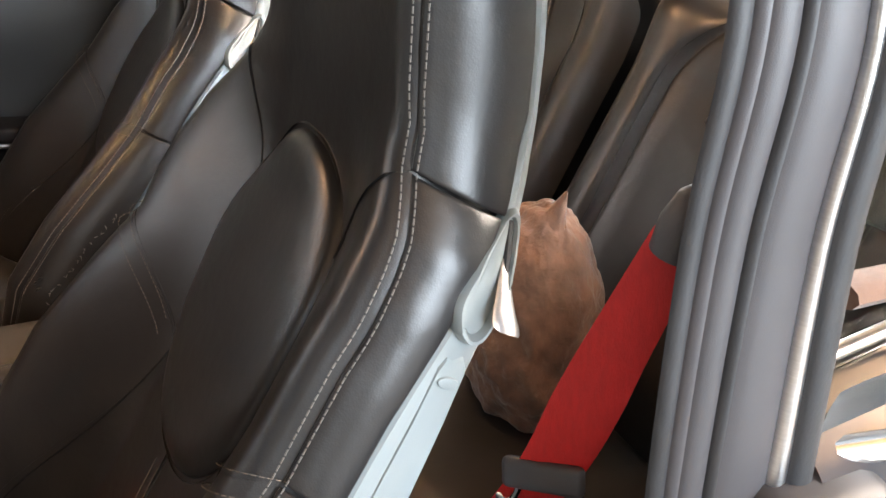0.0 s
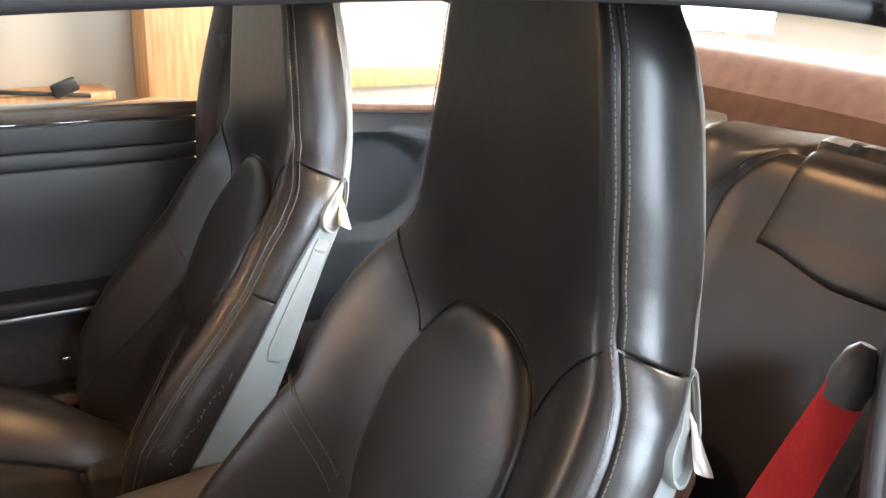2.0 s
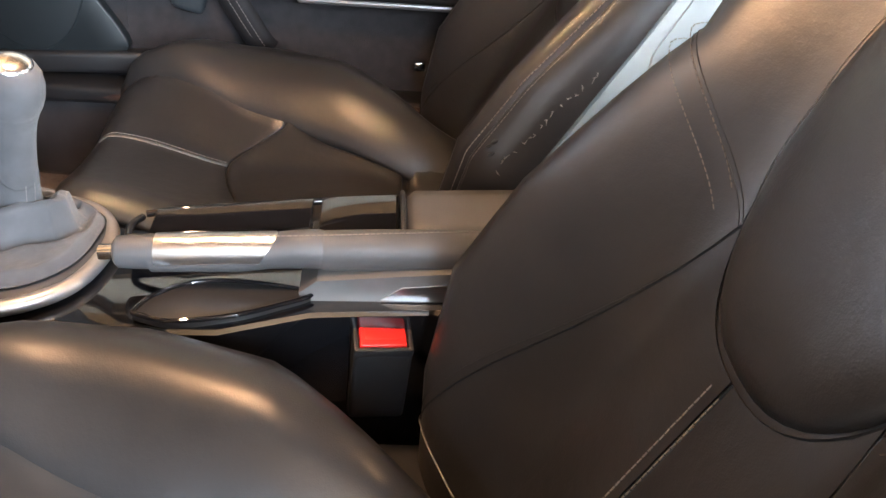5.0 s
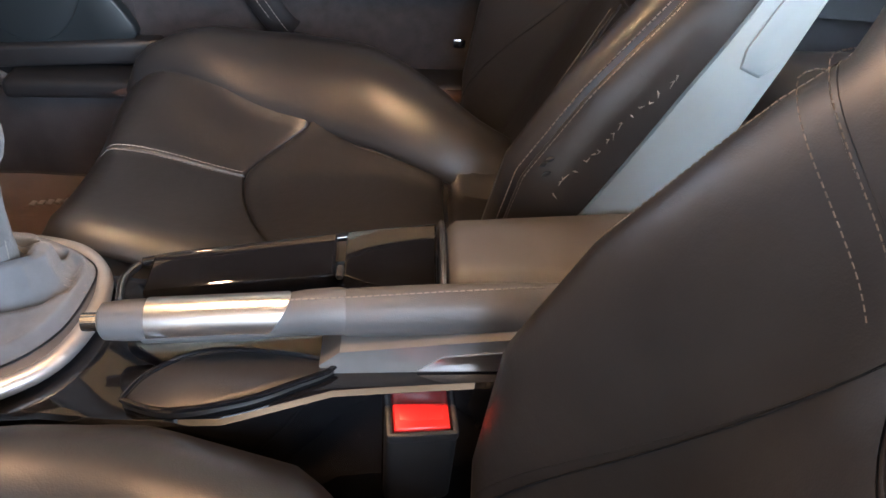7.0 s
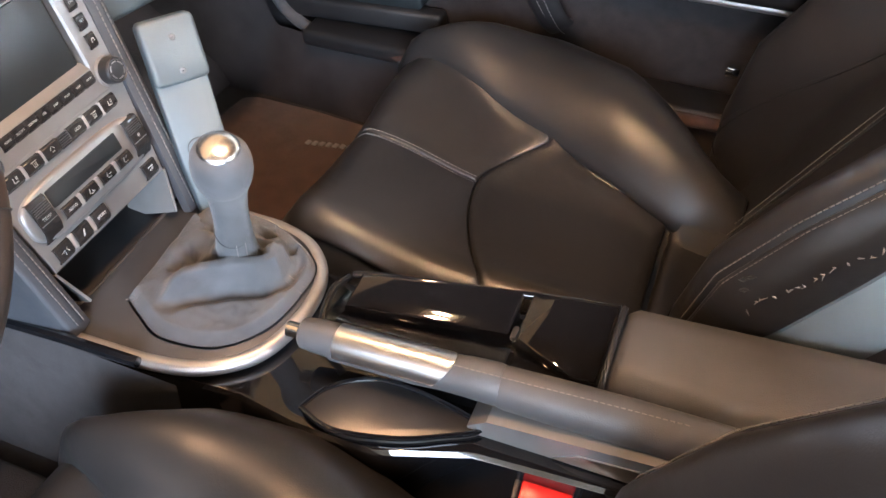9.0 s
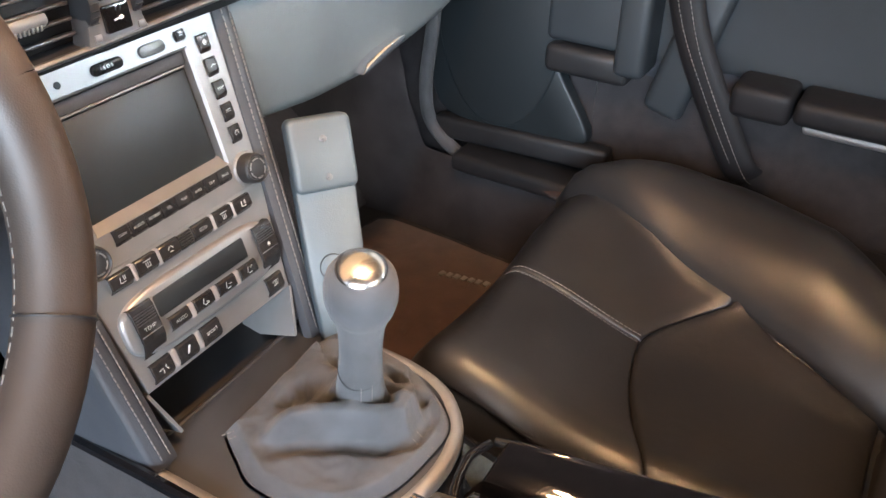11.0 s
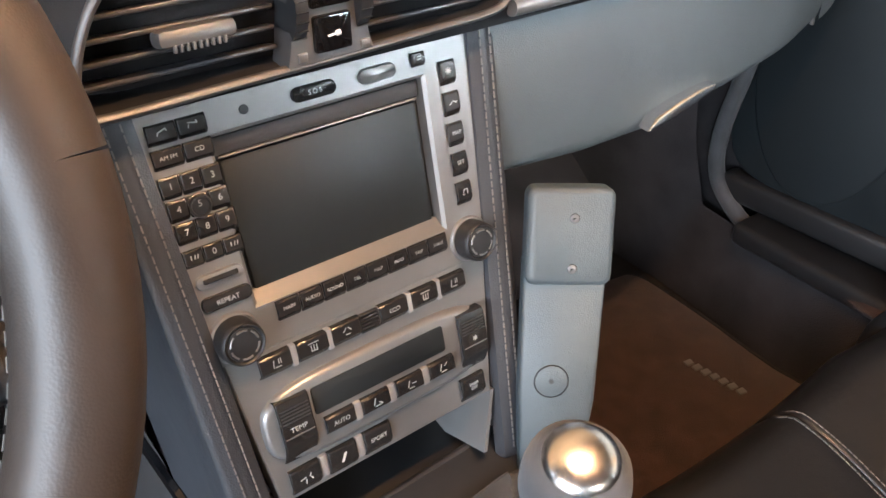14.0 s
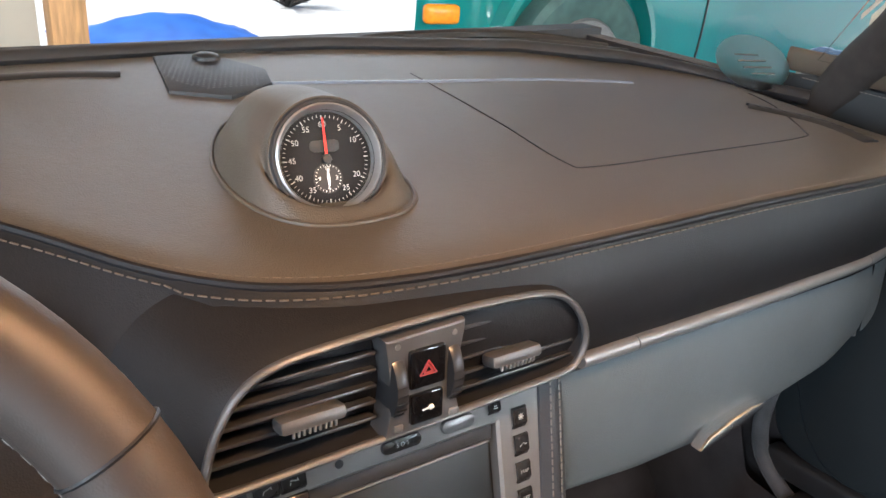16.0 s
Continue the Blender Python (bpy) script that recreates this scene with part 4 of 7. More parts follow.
part("lower_plate", plate([(0.000, 0.050), (0.056, 0.050), (0.053, 0.150), (0.044, 0.215), (0.004, 0.225), (0.0, 0.15)], lambda a, b, h: onb(a, b, h - 0.016), 0.016, 0.003), BRACKET_LEATHER, brk, angle=50)
part("upper_plate", plate(rrect(0.029, 0.032, 0.058, 0.066, 0.007), lambda a, b, h: onb(a, b, h - 0.012), 0.018, 0.004), BRACKET_LEATHER, brk, angle=50)
for b in (0.019, 0.053):
    sc = part("screw", disc(onb(0.031, b, 0.005), BN, 0.0032, 0.002, 20, 0.0006), SATIN, brk)
    part("screw_slot", block(onb(0.031, b, 0.0068), (0.0035, 0.0008, 0.0008), 0), BLACK, sc)
cap = part("screw_cap", disc(onb(0.022, 0.135, -0.0015), BN, 0.0115, 0.0025, 32, 0.0008), BRACKET_LEATHER, brk)
part("cap_rim", lathe(onb(0.022, 0.135, 0.0006), BN, [(0.0112, 0), (0.0116, 0.0008), (0.0122, 0.0)], 32), BLACK, cap)
part("cap_hole", disc(onb(0.022, 0.135, 0.0002), BN, 0.0016, 0.0012, 12), BLACK, cap)

# ---- dashboard ----
LIP = [(-0.70, 0.13), (-0.50, 0.15), (-0.34, 0.19), (-0.24, 0.205), (-0.189, 0.182), (-0.156, 0.129), (-0.111, 0.083), (-0.066, 0.055), (-0.014, 0.041), (0.05, 0.035), (0.15, 0.033), (0.30, 0.033), (0.456, 0.026), (0.56, 0.03), (0.62, 0.05)]
BASE_Y = [(-0.70, 0.24), (-0.60, 0.30), (-0.45, 0.45), (-0.2, 0.54), (0.0, 0.55), (0.2, 0.54), (0.42, 0.47), (0.55, 0.34), (0.62, 0.24), (0.66, 0.18)]
dash = thing("dashboard", "brown-grey leather dashboard with stitched front edge", "dashboard", (0, 0.25, 0.7))


def lip_y(x):
    return sum(lerp(LIP, x + d) for d in (-0.03, -0.015, 0, 0.015, 0.03)) / 5


def top_at(x, v):
    """Dash top from the stitched edge to the windscreen."""
    y0, y1 = lip_y(x), lerp(BASE_Y, x)
    y = y0 + (y1 - y0) * v
    z = 0.852 + 0.018 * sstep(0.0, 0.5, y) - 0.004 * (1 - min(1, v / 0.06)) ** 2 + 0.020 * sstep(-0.08, -0.3, x) * (1 - sstep(0.25, 0.8, v))
    z -= 0.03 * sstep(0.56, 0.68, x)
    return Vector((x, y, z))


bm, _ = grid(lambda u, v: top_at(-0.66 + 1.31 * u, v), 90, 36)
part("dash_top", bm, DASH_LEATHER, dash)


def fascia_at(u, v):
    """Dark leather from the stitched edge down to the trim strip."""
    x = -0.66 + 1.31 * u
    p = top_at(x, 0)
    yl = lip_y(x)
    y_low = 0.036 + 0.02 * sstep(0.45, 0.64, x) - 0.004 * sstep(-0.02, 0.1, x)
    z_low = 0.752
    bulgey = 0.016 * math.sin(math.pi * min(1, v * 1.1)) * (1 if x > -0.2 else 0.4)
    y = p.y + (y_low - p.y) * (v ** 0.6 if x > -0.12 else v ** 1.0) - bulgey * 0.6
    z = p.z + (z_low - p.z) * v
    return Vector((x, y, z))


bm, _ = grid(fascia_at, 90, 16)
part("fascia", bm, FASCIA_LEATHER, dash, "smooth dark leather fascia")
for off in (0.0075,):
    line = [top_at(-0.30 + 0.90 * k / 160, 0) + Vector((0, off, 0.0012 + 0.0004 * (off > 0.005))) for k in range(161)]
    part("stitching", stitches(line, 0.0066, 0.0046, 0.0012), TAN_THREAD, dash, "tan thread")
line = [fascia_at(0.275 + 0.69 * k / 160, 0.055) + Vector((0, -0.002, 0.0006)) for k in range(161)]
part("stitching", stitches(line, 0.0070, 0.0050, 0.0011), TAN_THREAD, dash, "tan thread")
part("seam_roll", tube([top_at(-0.62 + 1.22 * k / 120, 0) + Vector((0, 0.0, -0.001)) for k in range(121)], 0.0028, 8), FASCIA_LEATHER, dash)
# airbag lid: a fine groove line standing as a thin dark bead
lid = smooth_line([(0.224, 0.408, 0), (0.215, 0.25, 0), (0.205, 0.150, 0), (0.222, 0.132, 0), (0.33, 0.126, 0), (0.470, 0.120, 0), (0.500, 0.135, 0), (0.545, 0.20, 0), (0.560, 0.245, 0)], 8)


def on_top(x, y, lift=0.0006):
    y0, y1 = lip_y(x), lerp(BASE_Y, x)
    p = top_at(x, max(0, min(1, (y - y0) / (y1 - y0))))
    return Vector((x, y, p.z + lift))


part("airbag_seam", tube([on_top(p.x, p.y, -0.0002) for p in lid], 0.0009, 6), FASCIA_LEATHER, dash)
# defroster slots and centre speaker
def slot(name, pts, w, n_slats, mtl=BLACK):
    line = smooth_line(pts, 8)
    part(name, tube([on_top(p[0], p[1], -0.0005) for p in line], w, 8, flat=0.35), mtl, dash)
    for k in range(n_slats):
        i = int((k + 0.5) / n_slats * (len(line) - 1))
        q = on_top(line[i][0], line[i][1], 0.001)
        part("defroster_slat", block(q, (0.0025, w * 1.6, 0.004), 0.0005), BLACK, dash)


slot("defroster_slot", [(0.06, 0.412, 0), (0.15, 0.393, 0), (0.249, 0.372, 0), (0.36, 0.349, 0), (0.45, 0.315, 0)], 0.0055, 0, DEFROST)
slot("defroster_slot", [(-0.30, 0.47, 0), (-0.12, 0.49, 0), (-0.045, 0.475, 0)], 0.011, 0)
slot("side_vent_slot", [(0.515, 0.210, 0), (0.540, 0.165, 0), (0.546, 0.130, 0), (0.536, 0.085, 0)], 0.010, 11)
grille = [(-0.025, 0.40), (0.0, 0.53), (0.05, 0.535), (0.085, 0.45), (0.07, 0.40), (0.02, 0.37)]
part("speaker_grille", plate(grille, lambda a, b, h: on_top(a, b, h - 0.004), 0.008, 0.003), SOFT_BLACK, dash, "fine-holed speaker grille")
hole_mesh = None
for i in range(18):
    for j in range(22):
        gx, gy = -0.012 + 0.005 * i + 0.0025 * (j % 2), 0.395 + 0.006 * j
        if (gx - 0.03) ** 2 / 0.045 ** 2 + (gy - 0.455) ** 2 / 0.07 ** 2 < 1:
            q = on_top(gx, gy, 0.0043)
            if hole_mesh is None:
                bm = bmesh.new()
                bm.faces.new([bm.verts.new(0.0014 * Vector((math.cos(a), math.sin(a), 0))) for a in [math.pi / 3 * k for k in range(6)]])
                hole_mesh = bpy.data.meshes.new("grille_hole")
                bm.to_mesh(hole_mesh)
                hole_mesh.materials.append(BLACK)
            ob = new("grille_hole", hole_mesh)
            ob.parent = dash
            ob.location = q - dash.location
part("light_sensor", lathe(on_top(0.045, 0.505, 0.003), (0, 0, 1), [(0.014, 0), (0.013, 0.004), (0.009, 0.006), (0.004, 0.007)], 24), BLACK, dash)

# glovebox front and trim strip
glove = thing("glovebox", "slate-grey leather glovebox front with chrome handle", "glovebox", (0.33, 0.08, 0.6))
GB = [(0.115, 0.632), (0.14, 0.632), (0.22, 0.622), (0.30, 0.620), (0.40, 0.634), (0.47, 0.648), (0.53, 0.664)]


def glove_at(u, v):
    x = 0.108 + 0.412 * u + 0.018 * u * v * 1.0
    z1 = lerp(GB, x) - 0.004
    z = 0.754 + (z1 - 0.754) * v
    y = 0.036 + 0.010 * math.sin(math.pi * v) * -0.6 + 0.03 * max(0, v - 0.86) ** 2 / 0.02 + 0.02 * sstep(0.45, 0.6, x)
    return Vector((x, y, z))


bm, rows = grid(glove_at, 40, 22)
back_row = [bm.verts.new(v.co + Vector((0, 0.22, 0.01))) for v in rows[-1]]
for i in range(40):
    bm.faces.new((rows[-1][i], rows[-1][i + 1], back_row[i + 1], back_row[i]))
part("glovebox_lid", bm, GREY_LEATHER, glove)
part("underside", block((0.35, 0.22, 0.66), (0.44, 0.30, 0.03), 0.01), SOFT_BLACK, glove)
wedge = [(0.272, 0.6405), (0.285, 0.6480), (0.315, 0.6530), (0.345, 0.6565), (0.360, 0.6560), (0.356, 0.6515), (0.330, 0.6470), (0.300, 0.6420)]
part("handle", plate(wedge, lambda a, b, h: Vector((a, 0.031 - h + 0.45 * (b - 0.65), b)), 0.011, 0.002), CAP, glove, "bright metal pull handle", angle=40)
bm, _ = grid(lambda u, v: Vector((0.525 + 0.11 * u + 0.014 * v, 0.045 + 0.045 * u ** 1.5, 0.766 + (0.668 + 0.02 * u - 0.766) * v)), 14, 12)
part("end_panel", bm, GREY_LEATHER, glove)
part("end_seam", tube([(0.519 + 0.019 * v, 0.0485 + 0.001 * v, 0.752 - 0.09 * v) for v in (0, 0.25, 0.5, 0.75, 1)], 0.0022, 8), TITAN, glove)

strip = thing("dash_strip", "satin aluminium trim strip across the dash", "trim strip", (0.3, 0.03, 0.76))
for x0, x1 in ((0.128, 0.1795), (0.1805, 0.4765), (0.4775, 0.62)):
    pts = []
    for k in range(25):
        x = x0 + (x1 - x0) * k / 24
        pts.append((x, 0.029 + 0.02 * sstep(0.45, 0.62, x), 0.7625 + 0.006 * sstep(0.3, 0.62, x)))
    part("strip_section", tube(pts, 0.0062, 12, flat=0.95), TITAN, strip, "satin metal bar")

# centre air vents
vent = thing("centre_vents", "centre air vents with black slats and silver frame", "air vent", (0, 0.05, 0.79))
VENT = [(-0.133, 0.766), (-0.131, 0.778), (-0.124, 0.799), (-0.111, 0.818), (-0.092, 0.8275), (-0.06, 0.831), (0.0, 0.8325), (0.05, 0.831), (0.088, 0.8265), (0.107, 0.815), (0.117, 0.800), (0.120, 0.787), (0.115, 0.774), (0.102, 0.7685), (0.06, 0.767), (0.0, 0.7655), (-0.06, 0.7645), (-0.12, 0.7635)]


def on_vent(x, z, h):
    return Vector((x - 0.002, 0.022 - h + 0.12 * (z - 0.79) * 0.6, z))


loop = smooth_line([on_vent(x, z, 0.004) for x, z in VENT + VENT[:1]], 6)
part("vent_frame", tube(loop, 0.0028, 10, caps=False, flat=0.85), SATIN, vent, "satin silver frame")
skirt = bmesh.new()
sk = []
for x, z in [(p.x, p.z) for p in loop[:-1]]:
    cx, cz = -0.005, 0.797
    sk.append([skirt.verts.new(on_vent(cx + (x + 0.002 - cx) * g, cz + (z - cz) * (1 + (g - 1) * 1.6), h)) for g, h in ((0.995, 0.004), (1.02, 0.002), (1.07, -0.008), (1.17, -0.028), (1.32, -0.062))])
for i in range(len(sk)):
    for j in range(4):
        skirt.faces.new((sk[i][j], sk[(i + 1) % len(sk)][j], sk[(i + 1) % len(sk)][j + 1], sk[i][j + 1]))
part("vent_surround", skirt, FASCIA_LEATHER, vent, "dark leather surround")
bm = bmesh.new()
lo = [bm.verts.new(on_vent(x, z, 0.002)) for x, z in VENT]
hi = [bm.verts.new(on_vent(x * 0.97, 0.793 + (z - 0.793) * 0.93, -0.045)) for x, z in VENT]
for i in range(len(VENT)):
    bm.faces.new((lo[i], lo[(i + 1) % len(VENT)], hi[(i + 1) % len(VENT)], hi[i]))
bm.faces.new(hi)
part("vent_duct", bm, BLACK, vent)
for k in range(6):
    z = 0.7725 + 0.0100 * k
    for x0, x1 in ((-0.130 + 0.0035 * k + 0.0012 * k * k * 0.3, -0.031), (0.022, 0.1155 - 0.0012 * max(0, k - 2) ** 2)):
        cx, w = (x0 + x1) / 2, x1 - x0
        part("slat", block(on_vent(cx, z, -0.013), (w, 0.022, 0.0024), 0.0008, turn=(-16, 0, 0)), SLAT, vent)
for x, z in ((-0.074, 0.7925), (0.060, 0.7925)):
    tab = part("vent_tab", block(on_vent(x, z, 0.003), (0.038, 0.014, 0.0085), 0.003, turn=(-16, 0, 0)), SATIN, vent, "satin grey thumb tab")
    for q in range(9):
        part("tab_rib", block(on_vent(x - 0.012 + 0.003 * q, z - 0.003, 0.009), (0.0016, 0.002, 0.004), 0.0005), TITAN, tab)
mid = [(-0.031, 0.826), (0.0215, 0.8275), (0.0215, 0.822), (0.0185, 0.805), (0.0165, 0.790), (0.0180, 0.776), (0.0205, 0.7665), (-0.031, 0.765), (-0.0285, 0.776), (-0.0265, 0.790), (-0.0285, 0.805)]
part("switch_block", plate(mid, lambda a, b, h: on_vent(a, b, h - 0.010), 0.017, 0.002), SATIN, vent, angle=30)
for x in (-0.0235, 0.0135):
    whl = part("thumbwheel", lathe(on_vent(x - 0.0045, 0.795, -0.010), (1, 0, 0), [(0.018, 0.0005), (0.0235, 0.001), (0.0240, 0.0025), (0.0240, 0.0065), (0.0235, 0.008), (0.018, 0.0085)], 48), SLAT, vent)
    for q in range(11):
        a = radians(-60 + 12 * q)
        part("wheel_rib", block(on_vent(x, 0.795 + 0.0240 * math.sin(a), -0.010 + 0.0240 * math.cos(a)), (0.0065, 0.0007, 0.0007), 0), BLACK, whl)
    part("wheel_mark", disc(on_vent(x, 0.8215, 0.0070), (0, -1, 0.07), 0.0018, 0.0006, 16), TITAN, vent)
    part("wheel_stop", block(on_vent(x + 0.001, 0.7705, 0.007), (0.006, 0.002, 0.005), 0.001), TITAN, vent)
hz = part("hazard_switch", plate(rrect(-0.005, 0.8055, 0.0235, 0.0235, 0.0015), lambda a, b, h: on_vent(a, b, h + 0.0045), 0.005, 0.001), GLOSS, vent, "black hazard switch")
bm = bmesh.new()
for sc_ in (1.0, 0.55):
    c = [(-0.005 + sc_ * 0.0062 * math.cos(radians(a)), 0.8045 + sc_ * 0.0056 * math.sin(radians(a))) for a in (90, 210, 330)]
    for p, q in zip(c, c[1:] + c[:1]):
        tube([on_vent(p[0], p[1], 0.0098), on_vent(q[0], q[1], 0.0098)], 0.0005, 5, bm)
part("warning_triangle", bm, DULL_RED, hz, "red triangle print")
lk = part("lock_switch", plate(rrect(-0.005, 0.7805, 0.0215, 0.0185, 0.0015), lambda a, b, h: on_vent(a, b, h + 0.0045), 0.005, 0.001), GLOSS, vent, "black lock switch")
bm = bmesh.new()
tube([on_vent(-0.0085, 0.7795, 0.0098), on_vent(-0.004, 0.780, 0.0098)], 0.0006, 5, bm)
tube([on_vent(-0.004, 0.780, 0.0098), on_vent(-0.0015, 0.7805, 0.0098)], 0.0014, 6, bm)
part("key_print", bm, WHITE_PRINT, lk)

# stopwatch on the dash
pod = thing("stopwatch", "black analogue stopwatch with chrome ring on the dash", "stopwatch", (0, 0.17, 0.85))
DC, DN = Vector((0.0, 0.150, 0.884)), Vector((-0.13, -0.90, 0.41)).normalized()
DX = Vector((0, 0, 1)).cross(DN).normalized()
DX = DX if DX.x > 0 else -DX
DY = DN.cross(DX)
DY = DY if DY.z > 0 else -DY


def dial(a, b, h):
    return DC + DX * a + DY * b + DN * h


loops = []
for t in [k / 14 for k in range(15)]:
    ring_ = []
    for k in range(40):
        a = 2 * math.pi * k / 40
        ca, sa = math.cos(a), math.sin(a)
        # footprint on the dash: wide in front, drawn out behind
        fx = 0.007 + 0.061 * math.copysign(abs(ca) ** 0.75, ca) * (1 - 0.45 * max(0, sa) ** 1.2)
        fy = 0.192 + (0.125 if sa > 0 else 0.084) * math.copysign(abs(sa) ** 0.8, sa)
        foot = on_top(fx, fy, -0.003)
        rim = dial(0.0405 * ca, 0.0405 * sa, -0.004)
        k2 = t ** 0.75
        p = foot.lerp(rim, k2)
        p += Vector((0, 0.018 * max(0, sa), 0.012)) * math.sin(math.pi * t)
        ring_.append(p)
    loops.append(ring_)
lip_ring = [[dial(r * math.cos(2 * math.pi * k / 40), r * math.sin(2 * math.pi * k / 40), h) for k in range(40)] for r, h in ((0.0400, 0.0005), (0.0375, 0.0015), (0.0355, -0.002), (0.0350, -0.012))]
part("pod_housing", rings(loops + lip_ring), DASH_LEATHER, pod, "leather-covered hood", angle=60)
part("pod_foot_seam", tube([Vector(p) + Vector((0, 0, 0.0035)) for p in loops[0] + loops[0][:1]], 0.0016, 8, caps=False), DASH_LEATHER, pod)
part("bezel", lathe(dial(0, 0, -0.010), DN, [(0.0390, 0), (0.0388, 0.0110), (0.0375, 0.0134), (0.0356, 0.0138), (0.0350, 0.0120)], 56, caps=False), SOFT_BLACK, pod, "black outer bezel")
part("chrome_ring", lathe(dial(0, 0, -0.010), DN, [(0.0354, 0.006), (0.0352, 0.0138), (0.0340, 0.0147), (0.0326, 0.0125), (0.0314, 0.008), (0.0306, 0.004)], 56, caps=False), RIM_METAL, pod, "polished metal ring")
face_ob = part("dial_face", disc(dial(0, 0, -0.0085), DN, 0.0308, 0.002, 48), DIAL, pod, "black dial")
for k, word in enumerate(("60", "5", "10", "15", "20", "25", "30", "35", "40", "45", "50", "55")):
    if word in ("30", "15"):
        continue
    a = radians(90 - 30 * k)
    writing(word, dial, 0.0225 * math.cos(a), 0.0225 * math.sin(a), 0.0052, -0.0060, face_ob, KEY_PRINT)
bm, bs = bmesh.new(), bmesh.new()
for k in range(60):
    a = radians(6 * k)
    r0 = 0.0268 if k % 5 else 0.0258
    tube([dial(r0 * math.cos(a), r0 * math.sin(a), -0.0062), dial(0.0285 * math.cos(a), 0.0285 * math.sin(a), -0.0062)], 0.00022 if k % 5 else 0.0004, 4, bm)
for k in range(24):
    a = radians(15 * k)
    tube([dial(0.0078 * math.cos(a), -0.0125 + 0.0078 * math.sin(a), -0.0060), dial(0.0090 * math.cos(a), -0.0125 + 0.0090 * math.sin(a), -0.0060)], 0.0002, 4, bs)
part("minute_marks", bm, KEY_PRINT, face_ob)
sub = part("small_dial", disc(dial(0, -0.0125, -0.0066), DN, 0.0098, 0.0005, 32), BLACK, pod)
part("small_marks", bs, WHITE_PRINT, sub)
for word, x, y in (("12", 0, -0.0062), ("3", 0.0058, -0.0125), ("6", 0, -0.0188), ("9", -0.0058, -0.0125)):
    writing(word, dial, x, y, 0.0038, -0.0058, sub)
part("display_window", plate(rrect(0, 0.0085, 0.020, 0.0075, 0.003), lambda a, b, h: dial(a, b, h - 0.0067), 0.0006, 0.0002), SCREEN, pod)
part("hand_hub", disc(dial(0, 0, -0.006), DN, 0.0032, 0.003, 20, 0.0006), BLACK, pod)
part("second_hand", rings([[dial(x, y, -0.0045 + h) for x, y in ((-0.0009, -0.002), (0.0009, -0.002), (0.0005, 0.0265), (-0.0005, 0.0265))] for h in (0, 0.0006)]), RED, pod, "red hand", smooth=False)
part("small_hand", rings([[dial(x, y, -0.0052 + h) for x, y in ((-0.0006, -0.0175), (0.0006, -0.0175), (0.0010, -0.012), (0.0003, -0.006), (-0.0003, -0.006), (-0.0010, -0.012))] for h in (0, 0.0004)]), WHITE_PRINT, pod, "white hand", smooth=False)
gl = part("dial_glass", disc(dial(0, 0, -0.0015), DN, 0.0312, 0.0012, 48), GLASS, pod, "clear glass")
gl.visible_shadow = False

# instrument binnacle behind the wheel
inst = thing("instrument_cluster", "round black instruments behind the steering wheel", "instrument cluster", (-0.35, 0.12, 0.78))
for x, r in ((-0.225, 0.055), (-0.345, 0.072), (-0.470, 0.055)):
    c = Vector((x, 0.10, 0.775))
    ax = Vector((0, -0.93, 0.37))
    tb = part("gauge_tube", lathe(c - ax * 0.03, ax, [(r, 0), (r + 0.002, 0.05), (r + 0.008, 0.062), (r + 0.012, 0.055), (r + 0.014, 0.0)], 48), FASCIA_LEATHER, inst)
    part("gauge_ring", lathe(c - ax * 0.005, ax, [(r - 0.001, 0), (r - 0.001, 0.004), (r - 0.004, 0.005), (r - 0.006, 0.002)], 48, caps=False), TITAN, tb)
    part("gauge_dial", disc(c - ax * 0.01, ax, r - 0.002, 0.004, 48), DIAL, tb)
part("lower_cowl", block((-0.36, 0.06, 0.70), (0.44, 0.10, 0.09), 0.03, 4), SOFT_BLACK, inst)

# ---- steering wheel ----
wheel = thing("steering_wheel", "brown-black leather steering wheel with dark spokes", "steering wheel", (-0.347, -0.05, 0.76))
WC, WU, WR = Vector((-0.348, -0.1225, 0.8235)), Vector((0, 0.460, 0.888)), Vector((1, 0, 0))
WN = WR.cross(WU)
WN = -WN if WN.y > 0 else WN


def wheel_pt(r, a, h=0.0):
    return WC + r * (math.cos(a) * WR + math.sin(a) * WU) + WN * h


part("rim", tube([wheel_pt(0.171, 2 * math.pi * k / 96) for k in range(97)], 0.0174, 16, caps=False), WHEEL_LEATHER, wheel, "worn dark leather rim")
part("stitching", stitches([wheel_pt(0.1537, 2 * math.pi * k / 160, -0.001) for k in range(161)], 0.0068, 0.0042, 0.0008), THREAD, wheel, "pale thread")
for a in (0.45, 2.69, -0.62, -2.52):
    part("rim_seam", tube([wheel_pt(0.171 + 0.0176 * math.cos(t), a, 0.0176 * math.sin(t)) for t in [2 * math.pi * k / 20 for k in range(21)]], 0.0008, 5, caps=False), BLACK, wheel)
hub = part("hub", lathe(WC - WN * 0.045, WN, [(0.045, 0), (0.062, 0.02), (0.066, 0.045), (0.058, 0.058), (0.03, 0.064)], 40), FASCIA_LEATHER, wheel)
for a in (-0.08, math.pi + 0.08, -math.pi / 2):
    pts = [wheel_pt(r, a + 0.02, h) for r, h in ((0.055, 0.004), (0.10, 0.0), (0.14, -0.003), (0.172, -0.002))]
    part("spoke", tube(smooth_line(pts, 5), [0.022 - 0.008 * k / 15 for k in range(16)], 12, flat=0.35, up=tuple(WN)), SPOKE, wheel, "dark satin spoke")
stalk = thing("column_stalk", "black column stalk with white printed signs", "stalk", (-0.26, -0.02, 0.72))
sp = [(-0.33, -0.030, 0.735), (-0.27, -0.040, 0.724), (-0.212, -0.049, 0.7085), (-0.184, -0.052, 0.7105)]
